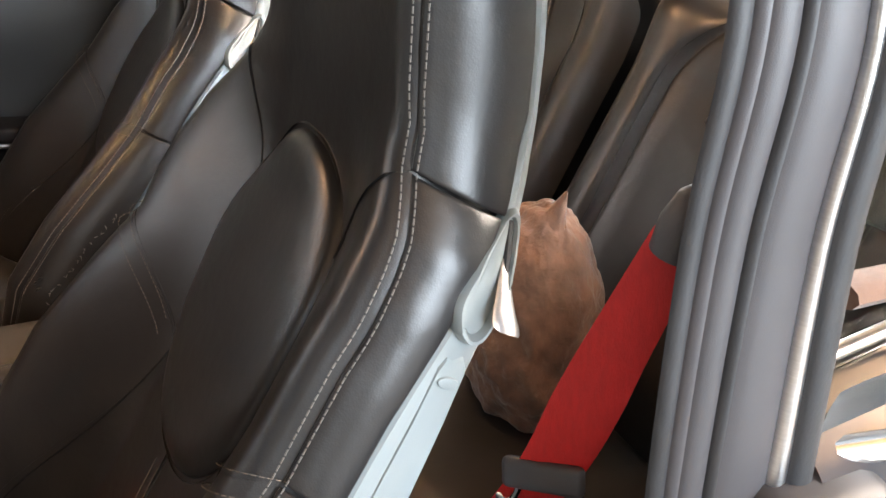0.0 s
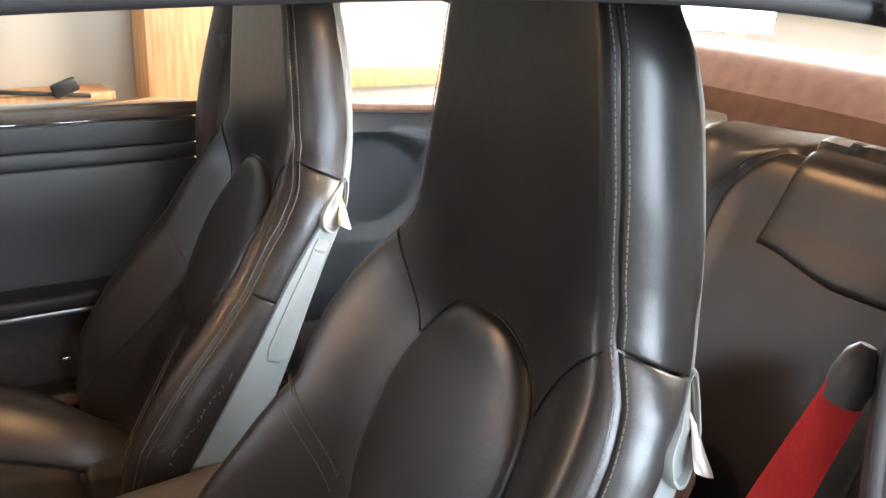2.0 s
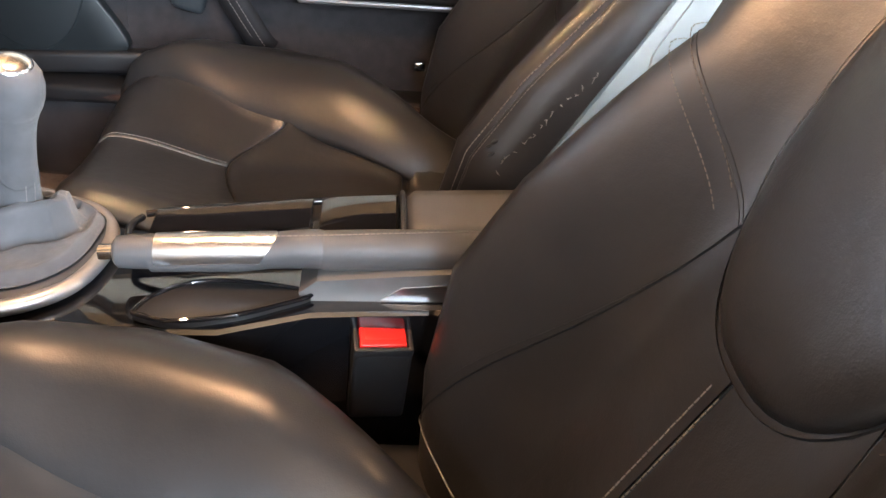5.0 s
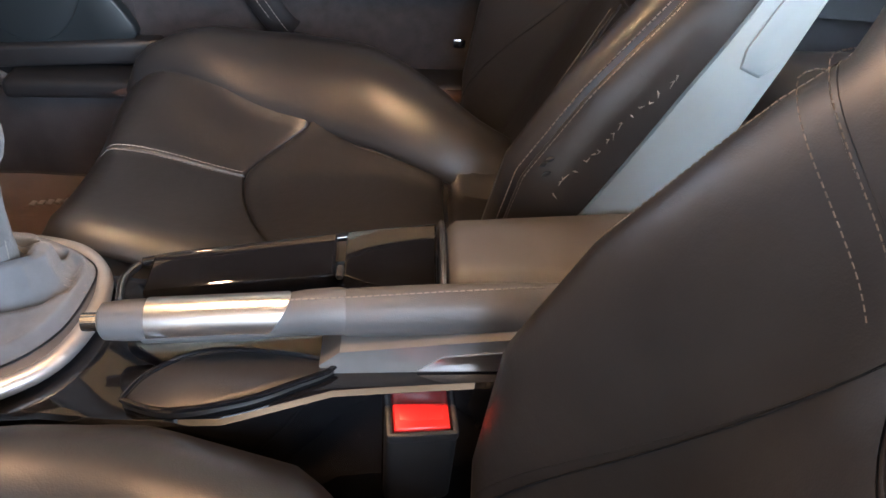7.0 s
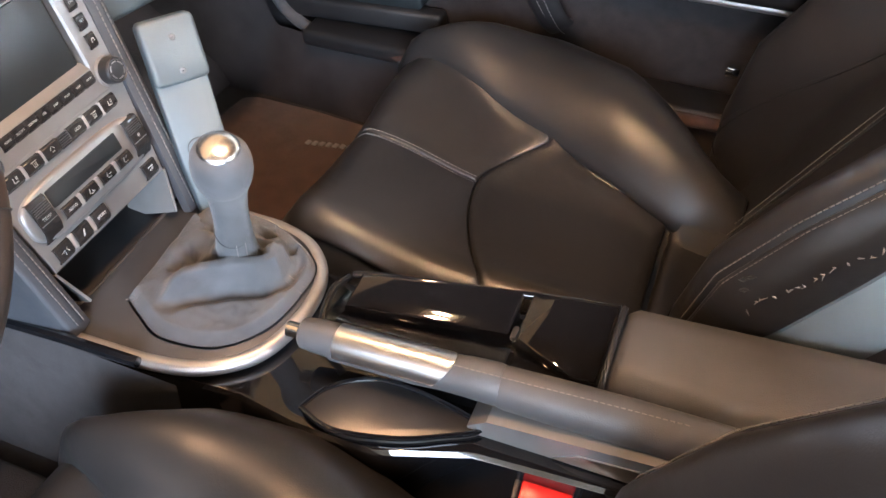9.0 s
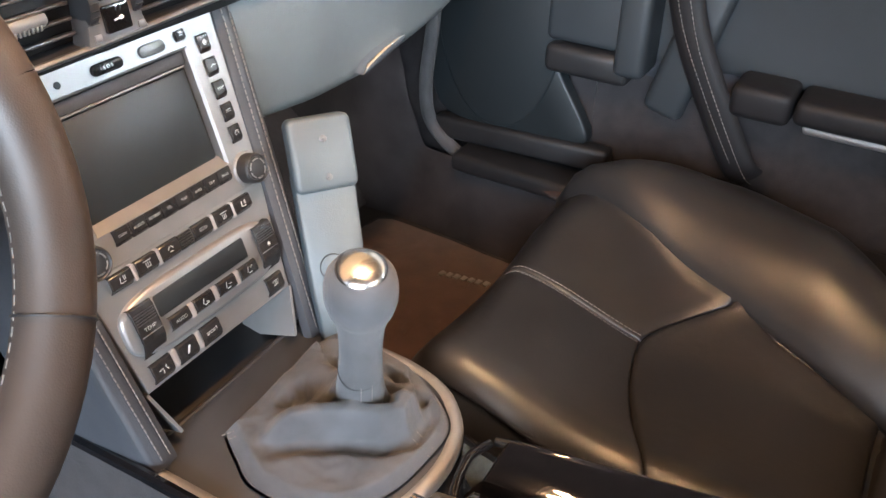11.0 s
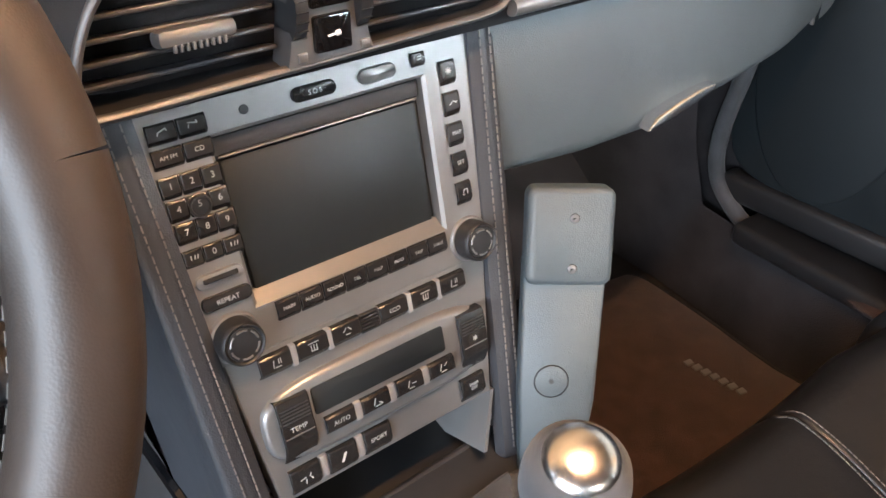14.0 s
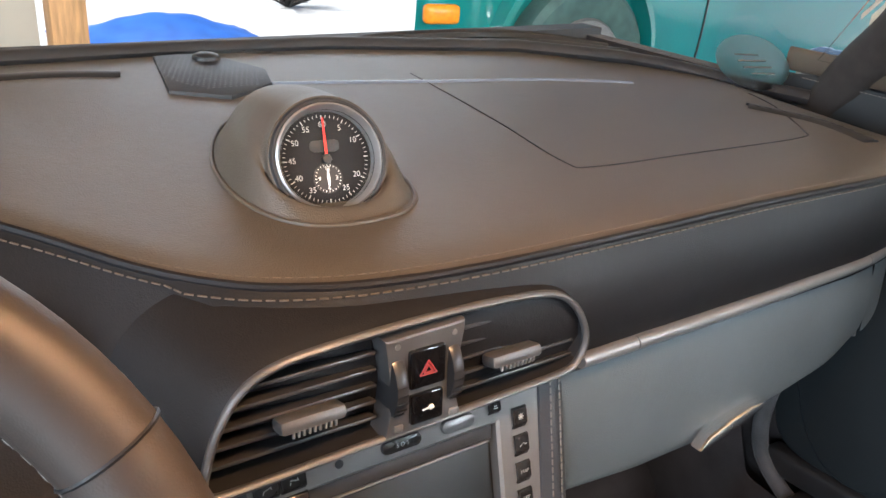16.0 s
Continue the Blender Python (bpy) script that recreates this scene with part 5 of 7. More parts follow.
part("lever", tube(smooth_line(sp, 6), [0.010] * 6 + [0.0130] + [0.0155] * 10 + [0.0145, 0.0120], 16, flat=0.9), BLACK, stalk)
for x in (-0.2005, -0.1950, -0.1905):
    part("end_ring", tube([(x, -0.0505, 0.7090), (x + 0.0030, -0.0507, 0.7091)], 0.0164, 16, flat=0.9), SOFT_BLACK, stalk)
part("steering_column", tube([(-0.347, 0.02, 0.715), (-0.347, -0.06, 0.765)], 0.05, 20), SOFT_BLACK, stalk)
bm = bmesh.new()
for dx, dz, ln in ((-0.007, 0.0045, 0.006), (-0.0055, 0.0015, 0.004), (-0.017, 0.004, 0.006), (-0.012, -0.005, 0.008), (-0.020, -0.0045, 0.004)):
    tube([(-0.2035 + dx - ln / 2, -0.0640, 0.7100 + dz), (-0.2035 + dx + ln / 2, -0.0645, 0.7100 + dz)], 0.0010, 5, bm)
part("sign_bars", bm, KEY_PRINT, stalk, "small pale signs")

# ---- centre console ----
console = thing("centre_console", "gloss black centre console between the seats", "console", (0, -0.38, 0.24))


def loft_y(profile, ys):
    """Skins an x-z outline that changes along y."""
    return rings([[Vector((x, y, z)) for x, z in profile(y)] for y in ys])


def tunnel_ring(y):
    lx = lerp([(-0.74, -0.075), (-0.56, -0.078), (-0.44, -0.085), (-0.36, -0.112), (-0.29, -0.112), (-0.22, -0.100), (0.03, -0.108)], y)
    rx = lerp([(-0.74, 0.105), (-0.53, 0.105), (-0.44, 0.095), (-0.28, 0.068), (-0.22, 0.082), (-0.15, 0.103), (0.03, 0.106)], y)
    zt = lerp([(-0.74, 0.45), (-0.53, 0.45), (-0.3, 0.444), (-0.2, 0.438), (0.03, 0.44)], y)
    return [(lx - 0.003, 0.22), (lx - 0.001, zt - 0.05), (lx, zt - 0.0045), (lx + 0.0035, zt - 0.0010), (lx + 0.010, zt), (rx - 0.02, zt), (rx - 0.010, zt - 0.002), (rx, zt - 0.012), (rx + 0.006, zt - 0.05), (rx + 0.015, 0.22)]


part("tunnel_cover", loft_y(tunnel_ring, [-0.74, -0.65, -0.56, -0.50, -0.44, -0.40, -0.36, -0.32, -0.28, -0.25, -0.22, -0.18, -0.15, -0.10, -0.04, 0.03]), GLOSS, console, angle=30)


def on_con(x, y, h):
    return Vector((x, y, 0.452 + 0.02 * (-0.3 - y) * 0.5 + h))


# lidded trays on the passenger's side
lid1 = [(0.016, -0.272), (0.060, -0.272), (0.090, -0.432), (0.036, -0.432)]
lid2 = [(0.034, -0.440), (0.092, -0.440), (0.101, -0.522), (0.012, -0.522), (0.010, -0.500)]
for lid_ in (lid1, lid2):
    part("tray_lid", plate(lid_, lambda a, b, h: on_con(a, b, h - 0.004 + 0.10 * (a - 0.04)), 0.020, 0.003), GLOSS, console, angle=30)
part("tray_wall", plate([(-0.012, -0.262), (0.012, -0.268), (0.030, -0.436), (0.006, -0.520), (-0.004, -0.520), (0.0, -0.40)], lambda a, b, h: on_con(a, b, h - 0.004), 0.007, 0.002), GLOSS, console, angle=30)
part("lid_notch", block(on_con(0.040, -0.437, 0.014), (0.016, 0.006, 0.006), 0.002), BLACK, console)
part("console_edge", tube(smooth_line([on_con(0.058, -0.262, 0.012), on_con(0.064, -0.30, 0.0155), on_con(0.082, -0.40, 0.0165), on_con(0.094, -0.46, 0.0165), on_con(0.104, -0.522, 0.016)], 6), 0.004, 10), GLOSS, console)
part("tray_corner", tube(smooth_line([on_con(0.055, -0.258, 0.010), on_con(0.030, -0.252, 0.012), on_con(-0.01, -0.262, 0.010), on_con(-0.035, -0.29, 0.004)], 6), 0.004, 10), GLOSS, console)
# leather-lined oval beside the handbrake
ov = [(p.x, p.y) for p in smooth_line([(-0.097, -0.284, 0), (-0.070, -0.297, 0), (-0.047, -0.330, 0), (-0.045, -0.380, 0), (-0.060, -0.440, 0), (-0.082, -0.408, 0), (-0.098, -0.372, 0), (-0.108, -0.320, 0), (-0.097, -0.284, 0)], 6)[:-1]]
part("oval_recess", plate(ov, lambda a, b, h: on_con(a, b, h - 0.008), 0.008, 0.002), LEATHER, console, "leather-lined oval recess")
part("oval_rim", tube([on_con(p[0], p[1], 0.0006) for p in ov + ov[:1]], 0.0024, 8, caps=False), GLOSS, console)

arm = thing("armrest", "brown-grey leather armrest at the rear of the console", "armrest", (0.055, -0.64, 0.45))


def arm_ring(y):
    k = (y + 0.528) / -0.22
    z1 = 0.487 + 0.010 * k - 0.016 * max(0, 1 - (-(y + 0.528)) / 0.012) ** 2
    x0, x1 = 0.004 - 0.01 * k, 0.104 + 0.006 * k
    return [(x0 + 0.006, 0.448), (x0, 0.462), (x0 + 0.001, z1 - 0.016), (x0 + 0.008, z1 - 0.005), (x0 + 0.022, z1), (x1 - 0.03, z1 + 0.002), (x1 - 0.010, z1 - 0.002), (x1 - 0.001, z1 - 0.012), (x1, 0.462), (x1 - 0.006, 0.448)]


part("lid", loft_y(arm_ring, [-0.76, -0.70, -0.62, -0.56, -0.54, -0.532, -0.528]), GRIP, arm, "soft brown-grey leather lid", angle=50)
part("gasket", tube([(x, -0.5265, z) for x, z in arm_ring(-0.535)] + [(arm_ring(-0.535)[0][0], -0.5265, 0.448)], 0.003, 8), BLACK, arm)

# handbrake
brake = thing("handbrake", "leather handbrake lever with brushed aluminium grip", "handbrake", (-0.035, -0.45, 0.45))
HB = lambda y, dz=0.0, dx=0.0: Vector((-0.036 + 0.02 * (-0.45 - y) * 0.5 + dx, y, 0.4775 + 0.055 * (-0.25 - y) + dz))
part("button", tube([HB(-0.243), HB(-0.262)], 0.0075, 16), CHROME, brake, "polished release button")
part("grip_end", tube([HB(-0.257), HB(-0.260), HB(-0.275), HB(-0.296)], [0.011, 0.0145, 0.0158, 0.0162], 20, flat=1.05), GRIP, brake)
loops = []
for k, y in enumerate((-0.2945, -0.2950, -0.33, -0.365, -0.3945, -0.395)):
    ring_ = []
    for q in range(28):
        a = 2 * math.pi * q / 28
        r = 0.0150 if k in (0, 5) else 0.0170
        # the sleeve's rear end is cut aslant
        ring_.append(HB(y - (0.012 * math.sin(a) if k > 3 else 0.0), 1.05 * r * math.sin(a), -r * math.cos(a)))
    loops.append(ring_)
part("aluminium_grip", rings(loops), ALU, brake, "brushed aluminium sleeve", angle=50)
part("grip_leather", tube([HB(-0.290, -0.003), HB(-0.33, -0.004), HB(-0.37, -0.005), HB(-0.396, -0.002), HB(-0.42, 0), HB(-0.444, 0), HB(-0.450, 0)], [0.0163, 0.0163, 0.0163, 0.0163, 0.0176, 0.0184, 0.0172], 20, flat=1.05), GRIP, brake, "grey stitched leather")
part("boot", tube([HB(-0.446, -0.002), HB(-0.452, -0.002), HB(-0.50, -0.003), HB(-0.56, -0.005), HB(-0.64, -0.012)], [0.0165, 0.0182, 0.0192, 0.020, 0.022], 20, flat=1.1), GRIP, brake)
part("stitching", stitches([HB(y, 0.0186 + 0.0018 * sstep(-0.42, -0.56, y), -0.006) for y in [-0.402 - 0.2 * k / 40 for k in range(41)]], 0.0055, 0.0038), THREAD, brake, "pale thread")
part("lever_base", plate([(-0.428, 0.004), (-0.445, 0.018), (-0.500, 0.024), (-0.600, 0.034), (-0.640, 0.028), (-0.640, -0.022), (-0.560, -0.022), (-0.450, -0.024), (-0.432, -0.012)], lambda a, b, h: Vector((-0.064 + h, a, 0.452 + b)), 0.055, 0.004), TITAN, brake, "satin silver lever base", angle=30)
part("lever_base_window", plate([(-0.505, 0.000), (-0.525, 0.014), (-0.60, 0.022), (-0.60, 0.0)], lambda a, b, h: Vector((-0.0655 + h, a, 0.452 + b)), 0.006, 0.002), ALU, brake)

# driver's belt buckle
buckle = thing("belt_buckle", "black belt buckle with red button beside the driver's seat", "buckle", (-0.09, -0.52, 0.35))
BT = Matrix.Translation((-0.078, -0.507, 0.425)) @ Euler((radians(2), radians(-8), radians(5))).to_matrix().to_4x4()


def turned(bm, m):
    for v in bm.verts:
        v.co = m @ v.co
    return bm


part("stalk", turned(block((0.0, 0, -0.047), (0.060, 0.056, 0.095), 0.006, 3), BT), BLACK, buckle)
part("release_button", turned(block((-0.0125, 0, 0.003), (0.025, 0.044, 0.008), 0.002, 3), BT), RED, buckle, "red release button")
part("button_dish", turned(block((-0.0105, 0, 0.0066), (0.014, 0.034, 0.0016), 0.0006, 2), BT), RED, buckle, "paler red middle of the button")
part("rim", turned(block((0.0165, 0, 0.004), (0.027, 0.054, 0.014), 0.004, 3), BT), BLACK, buckle)
for sy in (-0.0255, 0.0255):
    part("rim_side", turned(block((-0.013, sy, 0.001), (0.034, 0.005, 0.010), 0.002, 2), BT), BLACK, buckle)
part("rim_front", turned(block((-0.0285, 0, 0.001), (0.005, 0.054, 0.010), 0.002, 2), BT), BLACK, buckle)

# ---- gear lever ----
gear = thing("gear_lever", "grey suede gear lever with polished knob cap", "gear lever", (0, -0.17, 0.45))
KC = Vector((0.001, -0.177, 0.618))
KA = Vector((-0.18, -0.19, 1)).normalized()
part("stick", lathe(KC - KA * 0.128, KA, [(0.0200, -0.022), (0.0200, 0.004), (0.0182, 0.022), (0.0168, 0.05), (0.0168, 0.07), (0.0180, 0.090), (0.0215, 0.106)], 28), SUEDE, gear)
knob = part("knob", lathe(KC, KA, [(0.0205, -0.024), (0.0245, -0.015), (0.0266, -0.004), (0.0266, 0.006), (0.0248, 0.016), (0.0205, 0.0235), (0.0165, 0.0268)], 40), SUEDE, gear)
part("knob_cap", lathe(KC, KA, [(0.0185, 0.0245), (0.0180, 0.0262), (0.0145, 0.0288), (0.0085, 0.0304), (0.0025, 0.0310)], 40), CAP, knob, "polished metal cap")
GATE = [(-0.049, -0.063), (-0.066, -0.092), (-0.080, -0.125), (-0.072, -0.180), (-0.035, -0.214), (0.015, -0.224), (0.060, -0.218), (0.092, -0.170), (0.101, -0.110), (0.098, -0.066), (0.025, -0.062)]
gate_line = smooth_line([(x, y, 0) for x, y in GATE + GATE[:1]], 24)[:-1]
STICK = Vector((0.0255, -0.151, 0.0))
ROLL = [(-0.046, -0.100), (-0.032, -0.117), (-0.010, -0.152), (0.008, -0.183), (0.024, -0.194), (0.042, -0.191), (0.060, -0.178)]


def beside(p, line):
    """Signed distance from a line of points, positive on its outer side, and how far along it."""
    best = (9.0, 0.0)
    for i, (a, b) in enumerate(zip(line, line[1:])):
        ab = Vector((b[0] - a[0], b[1] - a[1]))
        ap = Vector((p.x - a[0], p.y - a[1]))
        k = max(0.0, min(1.0, ap.dot(ab) / ab.length_squared))
        d = (ap - ab * k).length
        if d < abs(best[0]):
            best = (math.copysign(d, ap.x * ab.y - ap.y * ab.x), (i + k) / (len(line) - 1))
    return best


def fold(p, line, depth, width):
    """A sharp crease that is steep on one side and eases out on the other and towards its ends."""
    d, k = beside(p, line)
    ends = sstep(0.0, 0.3, k) * (1 - sstep(0.7, 1.0, k))
    return depth * ends * (math.exp(-(d / width) ** 2) if d < 0 else math.exp(-(d / (2.6 * width)) ** 2))


FOLDS = [([(0.048, -0.150), (0.050, -0.166), (0.044, -0.184)], 0.011, 0.0022), ([(0.072, -0.140), (0.070, -0.158), (0.060, -0.176)], 0.012, 0.0024), ([(0.072, -0.191), (0.056, -0.190), (0.041, -0.186)], 0.012, 0.0024),
         ([(0.006, -0.092), (-0.004, -0.100), (-0.016, -0.094)], 0.005, 0.0026), ([(0.022, -0.092), (0.012, -0.104), (0.008, -0.118)], 0.006, 0.0028), ([(0.056, -0.092), (0.050, -0.108), (0.046, -0.124)], 0.006, 0.0030),
         ([(-0.014, -0.110), (0.010, -0.139), (0.026, -0.172), (0.036, -0.178)], 0.013, 0.0034)]
loops = []
for t in [k / 72 for k in range(73)]:
    ring_ = []
    for g in gate_line:
        a = math.atan2(g.y - STICK.y, g.x - STICK.x)
        p = Vector((g.x, g.y, 0)).lerp(STICK + Vector((0.0192 * math.cos(a), 0.0192 * math.sin(a), 0)), t)
        inside = sstep(0.05, 0.22, t) * (1 - 0.75 * sstep(0.93, 1.0, t))
        z = 0.456 + 0.011 * sstep(0.0, 0.16, t) + 0.014 * t + 0.010 * sstep(0.90, 1.0, t)
        d, k = beside(p, ROLL)
        ends = sstep(-0.02, 0.22, k) * (1 - 0.6 * sstep(0.80, 1.0, k))
        z += inside * 0.022 * ends * (1 - sstep(0.002, 0.0085, d) if d > 0 else 1 - 0.55 * sstep(0.004, 0.020, -d))
        z -= inside * 0.009 * ends * math.exp(-((d - 0.014) / 0.007) ** 2)
        z -= inside * 0.013 * math.exp(-((p.x - 0.002) / 0.020) ** 2 - ((p.y + 0.105) / 0.016) ** 2)
        z -= inside * 1.35 * sum(fold(p, ln, dep, wd) for ln, dep, wd in FOLDS)
        z += inside * (0.0030 * noise.noise(Vector((34 * p.x, 34 * p.y, 3.0))) + 0.0010 * noise.noise(Vector((120 * p.x, 120 * p.y, 7.0))))
        p.z = max(z, 0.4575)
        ring_.append(p)
    loops.append(ring_)
part("gaiter", rings(loops), SUEDE, gear, "creased grey suede gaiter", angle=75)
part("collar_seam", tube([KC - KA * (0.098 - 0.006 * math.sin(a)) + Vector((0.0178 * math.cos(a), 0.0178 * math.sin(a), -0.006 * math.cos(a) ** 2)) for a in [2 * math.pi * k / 24 for k in range(25)]], 0.0006, 5, caps=False), SOFT_BLACK, gear)
for off in (-0.0045, 0.0045):
    part("stitching", stitches([Vector((0.0270 + off - 0.006 * k / 14, -0.2045 + 0.3 * off - 0.020 * k / 14, 0.4650 - 0.004 * k / 14)) for k in range(15)], 0.0046, 0.0030, 0.0009), THREAD, gear, "pale thread")
    part("stitching", stitches([KC - KA * (0.130 - 0.032 * k / 10) + Vector((0.8 * off - 0.0125, -0.0150 - 0.6 * off, 0)) for k in range(11)], 0.0046, 0.0030, 0.0009), THREAD, gear, "pale thread")
    part("stitching", stitches([Vector((-0.054 + 0.034 * k / 14, -0.0745 - 0.020 * k / 14 + 0.8 * off, 0.4640)) for k in range(15)], 0.0046, 0.0030, 0.0009), THREAD, gear, "pale thread")
surround = thing("gear_surround", "satin aluminium surround of the gear lever", "trim", (0, -0.1, 0.44))
UPATH = [(-0.112, 0.040), (-0.106, -0.05), (-0.101, -0.130), (-0.088, -0.180), (-0.055, -0.218), (0.0, -0.232), (0.050, -0.226), (0.088, -0.196), (0.104, -0.150), (0.106, -0.09), (0.107, -0.02), (0.108, 0.040)]
ul = smooth_line([(x, y, 0.449 + 0.01 * sstep(-0.1, 0.04, y)) for x, y in UPATH], 6)
part("metal_rim", tube(ul, 0.0085, 12, flat=0.9), RIM_METAL, surround, "satin aluminium rim")
top_poly = [(p.x * 0.97, p.y + 0.003) for p in ul if p.y < -0.028]
part("plastic_top", plate(top_poly, lambda a, b, h: Vector((a, b, 0.446 + h + 0.01 * sstep(-0.1, 0.04, b))), 0.010, 0.002), CONSOLE_TOP, surround, "dark smooth plastic top", angle=40)

# ---- car body round the cabin ----
solid("floor", block((0, -0.45, 0.185), (1.36, 2.5, 0.03), 0.0), CARPET, "dark carpeted cabin floor", "floor", "structure")
fw = bmesh.new()
grid(lambda u, v: Vector((-0.70 + 1.40 * u, 0.30 + 0.22 * sstep(0, 0.5, v) + 0.10 * v, 0.20 + 0.52 * v + 0.01 * math.sin(9 * u))), 30, 14, bm=fw)
solid("wall_footwell", fw, FELT, "dark felt footwell wall under the dash", "footwell", "structure")
# bulkhead and sides added to block light leaking in under the dash
solid("wall_bulkhead", block((0, 0.66, 0.52), (1.44, 0.04, 0.68), 0), SOFT_BLACK, "unseen dark bulkhead that keeps light out of the footwells", "bulkhead", "structure")
for sg in (-1, 1):
    solid("wall_side", block((sg * 0.705, 0.30, 0.50), (0.03, 0.76, 0.70), 0), CARPET, "dark felt footwell side added to keep light out", "footwell side", "structure")
# carpet sides of the tunnel under the dash
for sg in (-1, 1):
    bm = bmesh.new()
    grid(lambda u, v: Vector((sg * (0.125 - 0.02 * v), 0.02 + 0.50 * u, 0.20 + 0.26 * v)), 12, 8, bm=bm)
    solid("trim_tunnel", bm, CARPET, "dark felt tunnel side beside the footwell", "tunnel trim", "structure")

fmat = thing("floor_mat", "dark brown carpet mat with a small metal badge", "floor mat", (0.42, 0.1, 0.2), "floor mats")
mo = [(0.16, -0.28), (0.60, -0.28), (0.606, 0.0), (0.614, 0.11), (0.613, 0.195), (0.600, 0.232), (0.565, 0.244), (0.40, 0.252), (0.18, 0.245), (0.15, 0.1)]
ml = smooth_line([(x, y, 0) for x, y in mo + mo[:1]], 5)[:-1]
part("carpet_sheet", plate([(p.x, p.y) for p in ml], lambda a, b, h: Vector((a, b, 0.201 + h + 0.04 * sstep(0.15, 0.45, b))), 0.014, 0.004), MAT_CARPET, fmat, angle=60)
part("edging", tube([Vector((p.x, p.y, 0.212 + 0.04 * sstep(0.15, 0.45, p.y))) for p in ml + ml[:1]], 0.004, 6, caps=False), CARPET, fmat)
BADGE_Z = 0.2170
bm = bmesh.new()
for k in range(7):
    block((0.522 + 0.0020 * k, 0.070 - 0.0118 * k, BADGE_Z), (0.0115, 0.0085, 0.0025), 0.0006, turn=(0, 0, -12), bm=bm)
part("badge_bars", bm, SPACER, fmat, "row of small metal bars")
dmat = thing("floor_mat", "dark carpet mat in front of the driver's seat", "floor mat", (-0.38, 0.1, 0.2), "floor mats")
part("carpet_sheet", plate([(-p.x, p.y) for p in ml], lambda a, b, h: Vector((a, b, 0.201 + h + 0.04 * sstep(0.15, 0.45, b))), 0.014, 0.004), CARPET, dmat, angle=60)

ped = thing("pedal", "grey ribbed accelerator pedal above the driver's mat", "pedal", (-0.17, 0.28, 0.28))


def on_pedal(a, b, h):
    return Vector((-0.168 + a + 0.15 * b, 0.285 + 0.30 * b - 0.94 * h, 0.366 + 0.95 * b + 0.30 * h))


part("plate", plate([(-0.020, -0.070), (0.020, -0.070), (0.027, 0.066), (0.020, 0.072), (-0.026, 0.072), (-0.030, 0.060)], on_pedal, 0.006, 0.002), SOFT_BLACK, ped)
for a0, a1 in ((-0.028, -0.0108), (-0.0090, 0.0085), (0.0105, 0.0255)):
    part("tread_strip", plate([(a0 * 0.75, -0.066), (a1 * 0.75, -0.066), (a1, 0.069), (a0, 0.069)], lambda a, b, h: on_pedal(a, b, h + 0.004), 0.006, 0.0016), TITAN, ped, "grey tread strip", angle=30)

# knee panel left of the stack
kp = thing("knee_panel", "dark felt knee panel with a black edge strip", "trim panel", (-0.14, 0.0, 0.45))
bm = bmesh.new()
grid(lambda u, v: Vector((-0.119 - 0.02 * v, -0.17 + 0.36 * u, 0.455 + 0.01 * u - 0.20 * v)), 10, 6, bm=bm)
part("felt_side", bm, CARPET, kp)
part("edge_strip", tube([(-0.121, 0.16, 0.446), (-0.120, 0.05, 0.461), (-0.119, -0.05, 0.468), (-0.116, -0.13, 0.466)], 0.0055, 8), GLOSS, kp)

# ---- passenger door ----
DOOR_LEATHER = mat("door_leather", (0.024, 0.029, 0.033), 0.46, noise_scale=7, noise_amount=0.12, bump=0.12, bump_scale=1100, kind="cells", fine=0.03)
door = thing("door_1", "closed passenger door with dark leather lining", "door", (0.68, -0.25, 0.35), kind="structure")


def door_x(z, y):
    return 0.672 + 0.012 * sstep(0.75, 0.60, z)


def door_band(name, z0, z1, bulge, material, y0=0.28, y1=-0.845, dx=0.0, label="", n=8):
    def at(u, v):
        y = y0 + (y1 - y0) * u
        z = z0 + (z1 - z0) * v
        return Vector((door_x(z, y) + dx - bulge * math.sin(math.pi * v) ** 0.35, y, z + 0.004 * (u - 0.5)))
    bm, rows = grid(lambda u, v: at(u, 0.5 - 0.5 * math.cos(math.pi * v)), 24, n + 6)
    return part(name, bm, material, door, label)


door_band("sill_cap", 0.876, 0.903, 0.005, DASH_LEATHER, dx=0.002, label="brown leather cap under the window")
part("stitching", stitches([(0.6655, 0.25 - 1.08 * k / 130, 0.8705 + 0.002 * (k / 130 - 0.5)) for k in range(131)], 0.0052, 0.0038, 0.0012), THREAD, door, "pale thread")
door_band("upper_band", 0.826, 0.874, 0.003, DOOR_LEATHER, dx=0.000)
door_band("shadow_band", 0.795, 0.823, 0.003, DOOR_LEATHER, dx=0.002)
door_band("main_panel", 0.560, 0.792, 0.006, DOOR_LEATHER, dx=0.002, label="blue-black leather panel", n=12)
door_band("lower_panel", 0.33, 0.532, 0.004, CARPET, dx=0.012, label="dark felt lower panel", n=10)
part("door_core", block((0.735, -0.28, 0.60), (0.08, 1.14, 0.60), 0.02), PAINT, door)


def arm_sec(y0, y1, d, z0, z1, material, name, label=""):
    return part(name, block((0.676 - d / 2, (y0 + y1) / 2, (z0 + z1) / 2), (d + 0.02, abs(y1 - y0), z1 - z0), 0.010, 3), material, door, label)


